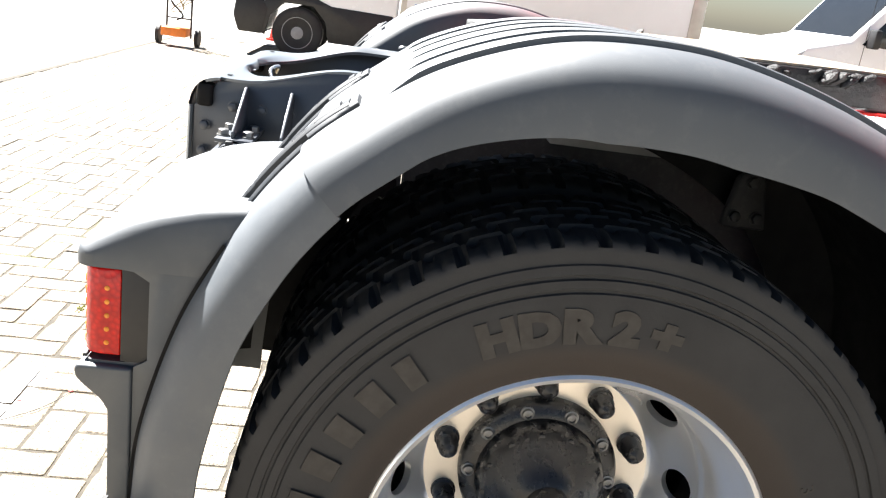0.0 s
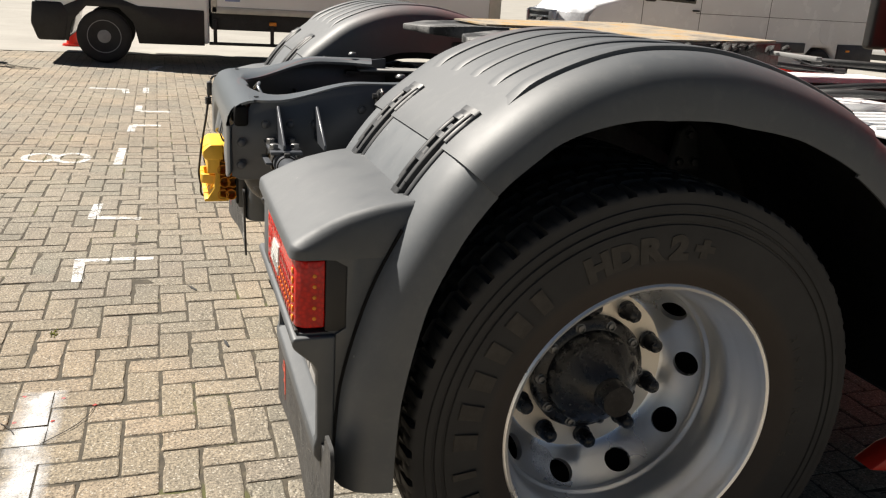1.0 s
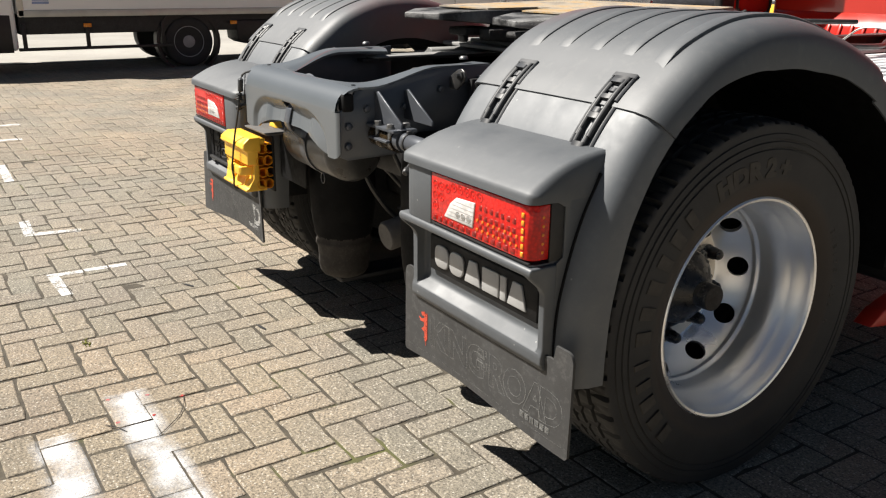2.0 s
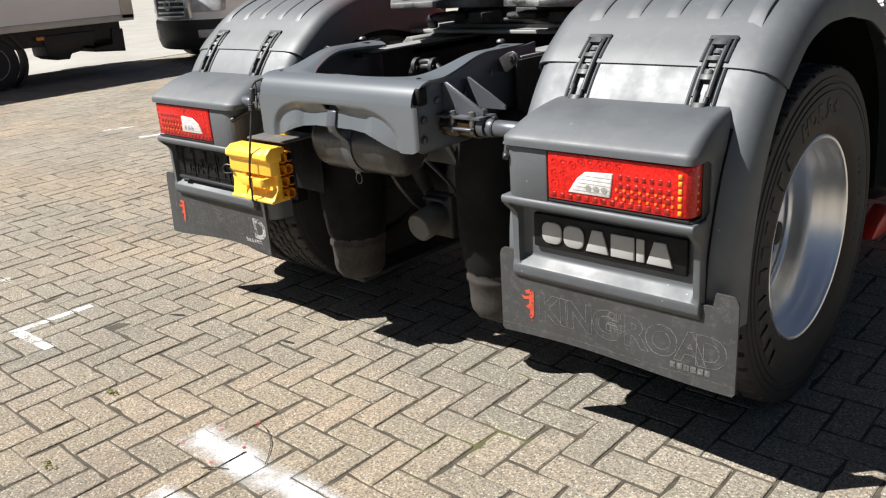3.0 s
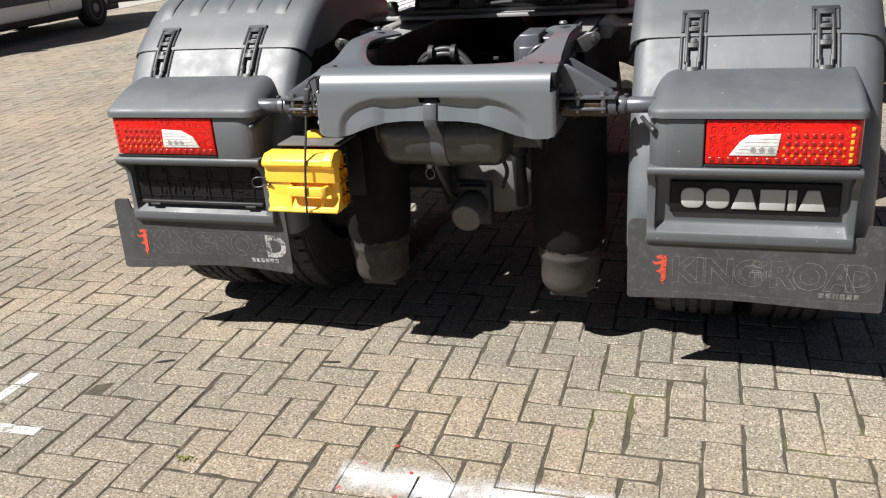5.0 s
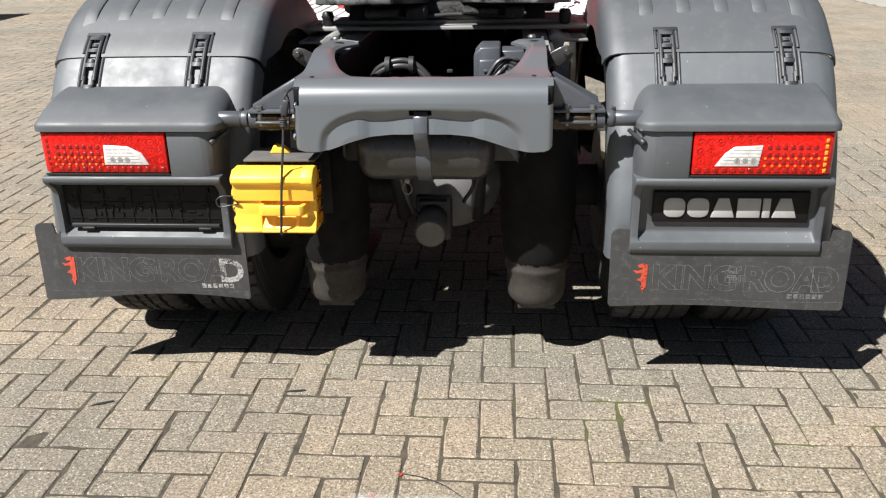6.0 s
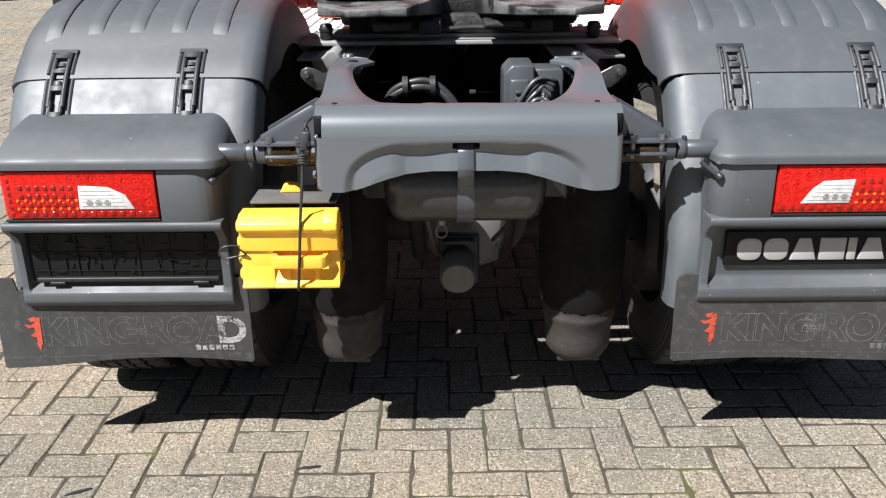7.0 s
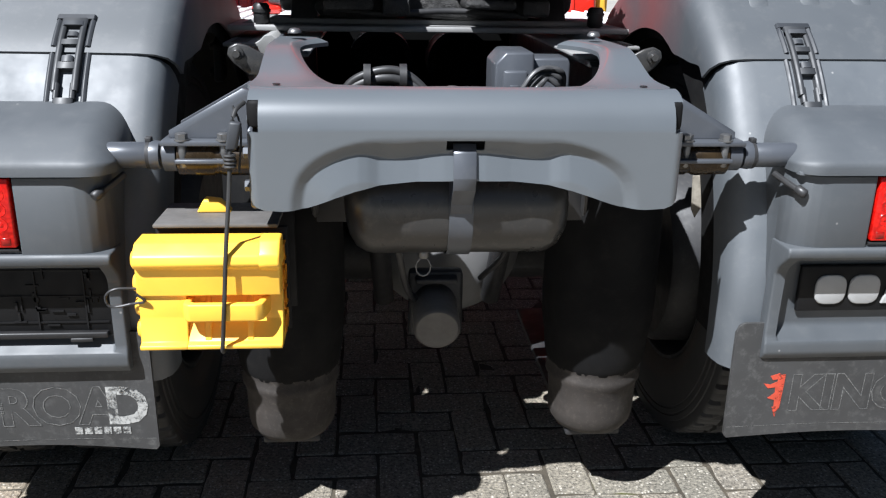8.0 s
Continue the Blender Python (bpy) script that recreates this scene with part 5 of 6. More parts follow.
# air tank under the beam
bm = B()
prof = [(-0.205, 0.0), (-0.203, 0.03), (-0.196, 0.06), (-0.183, 0.082), (-0.165, 0.093), (-0.15, 0.096), (-0.146, 0.0955), (-0.142, 0.096), (-0.075, 0.096), (0.142, 0.096), (0.146, 0.0955), (0.15, 0.096), (0.165, 0.093), (0.183, 0.082), (0.196, 0.06), (0.203, 0.03), (0.205, 0.0)]
lathe(bm, prof, (0.0, 0.085, 0.772), (1, 0, 0), 48)
tank = part("air_tank", bm, TANK, truck, "dusty grey air tank strapped under the beam")
bm = B()
lathe(bm, [(-0.021, 0.0975), (-0.021, 0.100), (0.021, 0.100), (0.021, 0.0975)], (0.0, 0.085, 0.772), (1, 0, 0), 48)
prism(bm, [(-0.042, 0.903), (-0.0535, 0.889), (-0.0635, 0.848), (-0.056, 0.826), (-0.018, 0.792), (-0.0145, 0.772), (-0.011, 0.772), (-0.014, 0.792), (-0.052, 0.826), (-0.0595, 0.848), (-0.05, 0.889), (-0.039, 0.903)], "x", -0.0195, 0.0185, 0.0008, 1)
part("strap", bm, STEEL_GREY, tank, "grey steel strap")
bm = B()
rod(bm, (-0.06, 0.08, 0.68), (-0.06, 0.08, 0.662), 0.011, 12)
tube(bm, [(-0.06 + 0.014 * math.sin(a), 0.08, 0.644 - 0.018 * math.cos(a)) for a in np.linspace(0, 2 * math.pi, 13)], 0.0015, 6, 1)
part("drain_valve", bm, BOLT, tank)
for sx in (1, -1):
    part("air_line", tube(B(), [(sx * 0.19, 0.1, 0.83), (sx * 0.25, 0.14, 0.82), (sx * 0.27, 0.2, 0.7)], 0.007, 8, 5), HOSE, tank)


# air springs
def air_spring(sx):
    bm = B()
    lathe(bm, [(0.85, 0.0), (0.85, 0.09), (0.84, 0.108), (0.82, 0.117), (0.70, 0.12), (0.52, 0.122), (0.46, 0.12), (0.42, 0.115), (0.395, 0.112), (0.365, 0.108), (0.35, 0.102), (0.342, 0.095)], (0.337, 0.285, 0), (0, 0, 1), 48, wobble=lambda i, k: 0.0006 * math.sin(i * 1.7 + k * 2))
    spring = part("air_spring", bm, BAG, truck, "large black rubber air spring on a dusty piston", sx)
    bm = B()
    lathe(bm, [(0.37, 0.096), (0.355, 0.104), (0.343, 0.1), (0.333, 0.105), (0.322, 0.105), (0.312, 0.099), (0.27, 0.096), (0.24, 0.096), (0.218, 0.092), (0.2, 0.08), (0.194, 0.068), (0.193, 0.0)], (0.337, 0.285, 0), (0, 0, 1), 40)
    part("piston", bm, PISTON, spring, "dusty brown-grey piston", sx)
    bm = B()
    box(bm, 0.275, 0.40, 0.24, 0.95, 0.176, 0.195, 0.006)
    part("spring_arm", bm, DARK_STEEL, spring, "", sx)


for sx in (1, -1):
    air_spring(sx)

# axle
bm = B()
rod(bm, (-0.62, WY, WZ), (0.62, WY, WZ), 0.075, 24)
axle = part("rear_axle", bm, DARK_STEEL, truck, "dark drive axle with a pale round housing")
bm = B()
lathe(bm, [(-0.10, 0.0), (-0.095, 0.08), (-0.07, 0.14), (-0.03, 0.18), (0.02, 0.195), (0.10, 0.20)], (0.03, 0.62, 0.52), (0, 1, 0), 40)
part("differential_cover", bm, AXLE, axle, "pale rounded differential cover")
bm = B()
rod(bm, (-0.016, 0.287, 0.421), (-0.016, 0.42, 0.445), 0.052, 32, 0.06)
part("damper_end", bm, CAP_GREY, axle, "round grey end cap")
bm = B()
box(bm, -0.075, 0.05, 0.39, 0.43, 0.36, 0.52, 0.01)
box(bm, -0.06, 0.035, 0.36, 0.43, 0.50, 0.512, 0.003)
part("damper_bracket", bm, DARK_STEEL, axle)
bm = B()
lathe(bm, [(0, 0.0045), (0.001, 0.0045), (0.001, 0)], (-0.016, 0.2868, 0.452), (0, -1, 0), 10)
part("cap_hole", bm, BLACK_PLASTIC, axle)
for sx in (1, -1):
    bm = B()
    rod(bm, (0.16, 0.30, 0.84), (0.13, 0.52, 0.40), 0.024, 16)
    rod(bm, (0.16, 0.30, 0.86), (0.145, 0.42, 0.62), 0.033, 18)
    part("shock_absorber", bm, DARK_STEEL, axle, sx=sx)
bm = B()
tube(bm, [(-0.12, 0.25, 0.70), (-0.1, 0.27, 0.6), (-0.08, 0.33, 0.5), (-0.05, 0.38, 0.45)], 0.008, 8, 5)
tube(bm, [(0.10, 0.2, 0.72), (0.13, 0.3, 0.6), (0.09, 0.4, 0.5)], 0.007, 8, 5)
part("brake_hose", bm, HOSE, axle)

# chassis rails, cross plate and deck
for sx in (1, -1):
    bm = B()
    prism(bm, [(0.30, 0.70), (0.385, 0.70), (0.385, 0.708), (0.3835, 0.708), (0.3835, 0.985), (0.385, 0.985), (0.385, 0.995), (0.30, 0.995), (0.30, 0.985), (0.376, 0.985), (0.376, 0.708), (0.30, 0.708)], "y", 0.36, 6.3)
    rail = part("chassis_rail", bm, DARK_STEEL, truck, "dark steel chassis rail with its sunlit top painted pale", sx, 0)
    # Paler strip on the rail: sunlight on its top put into the colour.
    part("lit_rail_top", box(B(), 0.285, 0.372, 0.40, 1.45, 0.996, 1.003, 0.002), FRAME_GREY, rail, "pale grey strip painted as the sunlit rail top", sx)
    bm = B()
    prism(bm, [(0.376, 0.95), (0.376, 0.995), (0.382, 1.010), (0.395, 1.018), (0.412, 1.016), (0.424, 1.004), (0.434, 0.998), (0.512, 0.998), (0.512, 0.988), (0.43, 0.988), (0.42, 0.95)], "y", 0.70, 1.15, 0.002, 1)
    shelf = part("coupling_bracket", bm, FRAME_GREY, truck, "folded grey steel bracket with a row of slots", sx)
    for k in range(7):
        part("slot", box(B(), 0.455, 0.495, 0.72 + 0.026 * k, 0.727 + 0.026 * k, 0.9965, 0.9988, 0), NEAR_BLACK, shelf, sx=sx)
    bm = B()
    rod(bm, (0.44, 0.885, 1.03), (0.44, 0.885, 1.083), 0.021, 20)
    lathe(bm, [(0, 0.024), (0.008, 0.024)], (0.44, 0.885, 1.06), (0, 0, 1), 20, cap=True)
    part("stop_post", bm, BLACK_PLASTIC, truck, "black rubber stop post", sx)
bm = B()
box(bm, -0.53, 0.53, 0.84, 1.10, 1.016, 1.030, 0.003)
prism(bm, [(-0.5, 1.030), (0.5, 1.030), (0.46, 1.044), (-0.46, 1.044)], "y", 0.92, 1.08, 0.003)
plate = part("coupling_plate", bm, FRAME_GREY, truck, "grey steel mounting plate across the rails")
bm = B()
box(bm, -0.342, 0.342, 0.19, 0.2, 0.70, 0.93, 0.002)
part("inner_plate", bm, BLACK_PLASTIC, truck, "black plate inside the end beam")
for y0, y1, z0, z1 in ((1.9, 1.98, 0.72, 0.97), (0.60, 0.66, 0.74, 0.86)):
    part("cross_member", box(B(), -0.37, 0.37, y0, y1, z0, z1), SHADE_BLACK, truck, "black cross member")
# Tray added to close the opening; its near-black colour stands in for shade.
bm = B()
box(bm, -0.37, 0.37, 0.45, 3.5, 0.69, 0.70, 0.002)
part("shade_tray", bm, SHADE_BLACK, truck, "near-black tray added between the rails in place of shade")

# things seen in the opening of the beam
bm = B()
prism(bm, [(0.122, 0.80), (0.122, 0.975), (0.145, 1.0), (0.21, 1.0), (0.215, 0.80)], "y", 0.50, 0.66, 0.006)
prism(bm, [(0.21, 0.80), (0.21, 0.985), (0.30, 0.985), (0.30, 0.80)], "y", 0.53, 0.64, 0.006)
box(bm, 0.14, 0.195, 0.492, 0.51, 0.83, 0.96, 0.006)
box(bm, 0.155, 0.175, 0.486, 0.50, 0.92, 0.928, 0.001)
box(bm, 0.155, 0.175, 0.486, 0.50, 0.90, 0.908, 0.001)
valve = part("valve_box", bm, STEEL_GREY, truck, "grey valve box with black cables")
rnd = random.Random(5)
for k in range(6):
    bm = B()
    h = 0.968 - 0.012 * k + rnd.uniform(-0.006, 0.006)
    d = rnd.uniform(-0.01, 0.02)
    tube(bm, [(0.13 + 0.016 * k, 0.44 + d, 0.85), (0.165 + 0.012 * k, 0.438 + d, 0.905), (0.2 + 0.01 * k, 0.442 + d, h - 0.012), (0.235, 0.452 + d, h), (0.27 - 0.004 * k, 0.475, h - 0.012 - 0.004 * k), (0.285 - 0.01 * k, 0.53, h - 0.06)], 0.0065, 8, 6)
    part("cable", bm, CABLE, valve, "black cable")
for dx, r in ((0, 0.012), (0.028, 0.010)):
    bm = B()
    tube(bm, [(-0.235, 0.52, 0.86), (-0.205, 0.51, 0.912 + dx * 0.5), (-0.14, 0.50, 0.94 + dx * 0.6), (-0.08, 0.50, 0.934 + dx * 0.6), (-0.035 + dx * 0.4, 0.49, 0.90), (-0.01 + dx * 0.6, 0.48, 0.83)], r, 12, 6)
    part("brake_hose", bm, HOSE, truck, "thick black hose arched between the rails")
for x in (-0.165, -0.085):
    bm = B()
    lathe(bm, [(-0.008, 0.02), (-0.008, 0.03), (0.008, 0.03), (0.008, 0.02)], (x, 0.50, 0.942 if x < -0.1 else 0.943), (1, 0, 0), 14)
    part("hose_clip", bm, DARK_STEEL, truck)
part("small_label", box(B(), 0.025, 0.045, 0.6, 0.61, 0.9, 0.912, 0.002), DARK_STEEL, truck)
for sx in (1, -1):
    bm = B()
    lathe(bm, [(-0.1, 0.085), (-0.09, 0.105), (0.09, 0.105), (0.1, 0.085), (0.1, 0.0)], (sx * 0.13, 1.5, 0.88), (0, 1, 0), 28)
    part("brake_cylinder", bm, NEAR_BLACK, truck, "round dark brake cylinder")
bm = B()
tube(bm, [(-0.14, 0.05, 0.955), (-0.10, 0.06, 0.975), (-0.03, 0.05, 0.972), (0.0, 0.06, 0.95)], 0.005, 8, 5)
part("pale_pipe", bm, ALU, truck, "thin pale pipe")


# ---- coupling (fifth wheel) ----
def coupling():
    outline = [(-0.10, 0.62), (-0.16, 0.50), (-0.33, 0.46), (-0.43, 0.56), (-0.46, 0.78), (-0.46, 1.25), (-0.42, 1.36), (0.42, 1.36), (0.46, 1.25), (0.46, 0.78), (0.43, 0.56), (0.33, 0.46), (0.16, 0.50), (0.10, 0.62), (0.05, 0.85), (-0.05, 0.85)]
    def tilt(bm):
        for v in bm.verts:
            v.co.y += 0.09
            dy = v.co.y - 0.99
            v.co.z += dy * 0.022
            if v.co.y < 0.90 and v.co.z < 1.15:
                v.co.z += (0.90 - v.co.y) * 0.14
            if v.co.y < 0.71:
                v.co.z -= (0.71 - v.co.y) * 0.06
        return bm
    bm = B()
    prism(bm, outline, "z", 1.104, 1.172, 0.004)
    base = part("coupling_top", tilt(bm), COUPLING, truck, "thick black greasy coupling plate with dried tan grease on top")
    bm = B()
    inner = [(x * 0.975, 0.95 + (max(y, 0.66) - 0.95) * 0.975) for x, y in outline if y > 0.5]
    prism(bm, inner, "z", 1.173, 1.178)
    bmesh.ops.triangulate(bm, faces=bm.faces)
    part("grease_layer", tilt(bm), GREASE, base, "dried tan grease")
    bm = B()
    rnd = random.Random(11)
    for k in range(70):
        t = rnd.random()
        side = rnd.choice((1, 1, -1))
        x, y = side * 0.461, 0.84 + 0.6 * t
        r = rnd.uniform(0.006, 0.018)
        bmesh.ops.create_icosphere(bm, subdivisions=1, radius=r, matrix=Matrix.LocRotScale((x + rnd.uniform(-0.006, 0.008), y, 1.167 + dy_z(y) - rnd.uniform(0, 0.012)), Euler((rnd.random(), rnd.random(), rnd.random())), (0.7, rnd.uniform(1, 2.2), 0.6)))
    tagged(part("grease_lump", bm, GREASE_BLACK, base, "lumps of black grease along the edge"), kind="stuff")
    for sx in (1, -1):
        bm = B()
        prism(bm, [(0.92, 1.03), (1.24, 1.03), (1.18, 1.126), (0.98, 1.126)], "x", sx * 0.30, sx * 0.37, 0.004)
        rod(bm, (sx * 0.28, 1.08, 1.09), (sx * 0.41, 1.08, 1.09), 0.035, 20)
        part("pedestal", bm, DARK_STEEL, base, "dark steel pedestal")
    bm = B()
    box(bm, -0.17, 0.17, 0.95, 1.3, 1.07, 1.126, 0.02)
    for x0, x1, y0, z0, z1 in ((-0.27, -0.15, 0.70, 1.075, 1.104), (-0.13, -0.06, 0.74, 1.06, 1.104), (0.07, 0.20, 0.71, 1.08, 1.104), (0.22, 0.29, 0.75, 1.062, 1.104)):
        part("lug", box(B(), x0, x1, y0, y0 + 0.12, z0, z1, 0.010), GREASE_BLACK, base)
    part("lock_housing", prism(B(), [(-0.29, 1.05), (-0.2, 1.044), (-0.05, 1.052), (0.08, 1.044), (0.24, 1.05), (0.30, 1.07), (0.28, 1.11), (-0.28, 1.11), (-0.31, 1.075)], "y", 0.90, 1.34, 0.012), GREASE_BLACK, base, "greasy black lock housing")
    part("lock_rod", tube(B(), [(-0.26, 0.86, 1.075), (-0.12, 0.83, 1.062), (0.05, 0.85, 1.07), (0.25, 0.84, 1.06)], 0.009, 10, 5), DARK_STEEL, base)
    part("release_handle", box(B(), 0.1, 0.62, 1.405, 1.425, 1.150, 1.162, 0.003), FRAME_GREY, base, "pale metal release handle")
    part("locking_gear", bm, GREASE_BLACK, base, "greasy locking gear under the plate")
    bm = B()
    rod(bm, (0.575, 1.425, 1.150), (0.73, 1.68, 1.148), 0.0085, 12)
    tube(bm, [(0.50, 1.43, 1.150), (0.53, 1.46, 1.136), (0.56, 1.48, 1.136), (0.60, 1.47, 1.148)], 0.003, 6, 5)
    part("release_lever", bm, DARK_STEEL, base, "release lever rod")


def dy_z(y):
    return (y - 0.99) * 0.022


coupling()

# deck behind the cab, tanks, cab
bm = B()
box(bm, -0.465, -0.29, 1.56, 2.60, 1.0, 1.025, 0.004)
box(bm, -0.29, 0.46, 1.56, 1.84, 1.0, 1.025, 0.004)
deck = part("catwalk", bm, DECK, truck, "aluminium chequer plate deck behind the cab")
bm = B()
for i in range(24):
    for j in range(20 if i < 4 else 5):
        cx, cy = -0.445 + i * 0.0385, 1.60 + j * 0.05
        a = 0.7 if (i + j) % 2 else -0.7
        u, w = Vector((math.cos(a), math.sin(a))), Vector((-math.sin(a), math.cos(a)))
        vs = [bm.verts.new((cx + u.x * p + w.x * q, cy + u.y * p + w.y * q, 1.0285)) for p, q in ((-0.016, 0), (0, -0.004), (0.016, 0), (0, 0.004))]
        bm.faces.new(vs)
tagged(part("chequer_pattern", bm, ALU, deck, smooth=0), kind="stuff")
for sx in (1, -1):
    bm = B()
    box(bm, 0.56, 1.16, 1.45, 2.50, 0.36, 0.97, 0.09, 5)
    ft = part("fuel_tank", bm, ALU if sx < 0 else BLACK_PLASTIC, truck, "large rounded side tank beside the rails", sx)
    for y in (1.75, 2.25):
        part("tank_strap", box(B(), 0.55, 1.168, y, y + 0.05, 0.35, 0.978, 0.09, 4), DARK_STEEL, ft, sx=sx)
    bm = B()
    box(bm, 0.47, 1.15, 1.50, 2.46, 0.982, 0.996, 0.004)
    box(bm, 0.56, 0.70, 1.16, 1.50, 0.982, 0.996, 0.004)
    side = part("side_deck", bm, DECK, truck, "pale aluminium side deck", sx)
    for k in range(11):
        part("deck_rib", box(B(), 0.485 + 0.06 * k, 0.505 + 0.06 * k, 1.52, 2.44, 0.996, 1.004, 0.003), DECK, side, "", sx)
    bm = B()
    tube(bm, [(0.30, 1.6, 1.03), (0.45, 1.75, 1.05), (0.55, 2.1, 1.04), (0.4, 2.45, 1.04)], 0.012, 8, 5)
    tube(bm, [(0.25, 1.6, 1.03), (0.38, 1.9, 1.07), (0.3, 2.3, 1.05)], 0.009, 8, 5)
    part("suzi_line", bm, HOSE, truck, sx=sx)
for x, y, h in ((0.98, 1.66, 0.04), (1.02, 1.72, 0.045), (1.05, 1.80, 0.06)):
    bm = B()
    lathe(bm, [(0, 0.022), (h * 0.5, 0.022), (h * 0.55, 0.016), (h * 0.8, 0.016), (h * 0.82, 0.02), (h, 0.018), (h, 0)], (x, y, 1.002), (0, 0, 1), 16)
    part("air_fitting", bm, BLACK_PLASTIC, truck, "black air line fitting on the deck")
bm = B()
tube(bm, [(1.0, 1.60, 1.0), (0.97, 1.56, 1.08), (0.93, 1.52, 1.135), (0.86, 1.50, 1.14), (0.80, 1.5, 1.10)], 0.003, 6, 6)
part("loose_wire", bm, TRIM_BEIGE, truck, "thin tan wire")
bm = B()
box(bm, -0.60, -0.49, 1.85, 2.52, 1.0045, 1.034, 0.01)
part("red_cover", bm, RED_PAINT, truck, "red painted cover strip beside the deck")
bm = B()
prism(bm, [(3.80, 0.90), (3.80, 1.2), (3.80, 3.2), (3.9, 3.45), (5.6, 3.45), (5.95, 2.3), (6.0, 0.55), (5.3, 0.55), (5.2, 1.0), (4.35, 1.0), (4.2, 0.75)], "x", -1.2, 1.2, 0.06, 4)
cab = part("cab", bm, RED_PAINT, truck, "glossy red cab", smooth=50)
for sx in (1, -1):
    bm = B()
    prism(bm, [(3.42, 1.10), (3.47, 1.055), (3.76, 1.035), (3.80, 1.07), (3.80, 3.1), (3.42, 3.1)], "x", 1.19, 1.225, 0.012, 3)
    fin = part("side_deflector", bm, RED_PAINT, cab, "red side deflector with a black rubber edge", sx)
    bm = B()
    tube(bm, [(1.184, 3.455, 3.0), (1.184, 3.455, 1.6), (1.184, 3.455, 1.16), (1.184, 3.475, 1.095), (1.184, 3.53, 1.08), (1.184, 3.72, 1.068), (1.184, 3.765, 1.09), (1.184, 3.78, 1.16), (1.184, 3.785, 1.6), (1.184, 3.785, 3.0)], 0.009, 8, 5)
    part("seal", bm, BLACK_PLASTIC, fin, "black rubber seal", sx)
    bm = B()
    box(bm, 1.17, 1.235, 3.29, 3.424, 1.09, 3.1, 0.022, 3)
    part("rubber_edge", bm, BLACK_PLASTIC, fin, "wide black rubber edge", sx)
    bm = B()
    prism(bm, [(3.80, 0.93), (3.73, 0.88), (3.70, 0.90), (3.74, 1.02), (3.80, 1.10)], "x", -1.16 if sx < 0 else 0.0, 0.0 if sx < 0 else 1.16, 0.012, 3)
    lip = part("lower_lip", bm, RED_PAINT, cab, "moulded red lip below the rear wall")
    for k in range(9):
        x = sx * (0.42 + 0.075 * k)
        bm = B()
        prism(bm, [(3.70, 0.90), (3.693, 0.92), (3.732, 1.03), (3.742, 1.02)], "x", x - 0.012, x + 0.012, 0.003)
        part("lip_rib", bm, RED_PAINT, lip)
    part("yellow_step_edge", box(B(), 1.20, 1.27, 3.86, 3.94, 0.93, 1.12, 0.01), YELLOW, cab, "yellow edge behind the deflector", sx)
    bm = B()
    moved(tyre_mesh(), 0, 0, 0)
    bm2 = moved(tyre_mesh(), 1.03, 4.55, WZ)
    for v in bm2.verts:
        v.co.z = max(v.co.z, 0.004)
    fw = part("front_wheel", bm2, TYRE, truck, "black front truck tyre on a silver rim", sx)
    bm.free()
    part("front_rim", moved(rim_mesh(), 1.03, 4.55, WZ), SILVER, fw, sx=sx)
bm = B()
prism(bm, [(1.30, 0.285), (1.36, 0.325), (1.5, 0.36), (1.5, 0.27), (1.38, 0.272)], "x", 1.10, 1.16, 0.006)
part("red_splash_panel", bm, RED_PLASTIC, truck, "red plastic panel ahead of the wheel")

# pale sheets between the end beam and the mudguard, painted as patches of sunlight
LIT_PATCH = plain("sunlit_patch_paint", (0.27, 0.245, 0.2), 0.9, vary=0.35, scale=60)
bm = B()
prism(bm, [(0.480, 0.922), (0.497, 0.917), (0.515, 0.909), (0.53, 0.904), (0.555, 0.89), (0.556, 0.845), (0.54, 0.838), (0.49, 0.84)], "y", 0.397, 0.401)
part("sunlit_patch_upper", bm, LIT_PATCH, truck, "pale sheet painted as a sunlit patch behind the beam bracket")
bm = B()
prism(bm, [(0.527, 0.765), (0.556, 0.765), (0.556, 0.70), (0.541, 0.672), (0.532, 0.69)], "y", 0.30, 0.303)
part("sunlit_patch_lower", bm, LIT_PATCH, truck, "pale sheet painted as a sunlit patch below the mudguard tube")

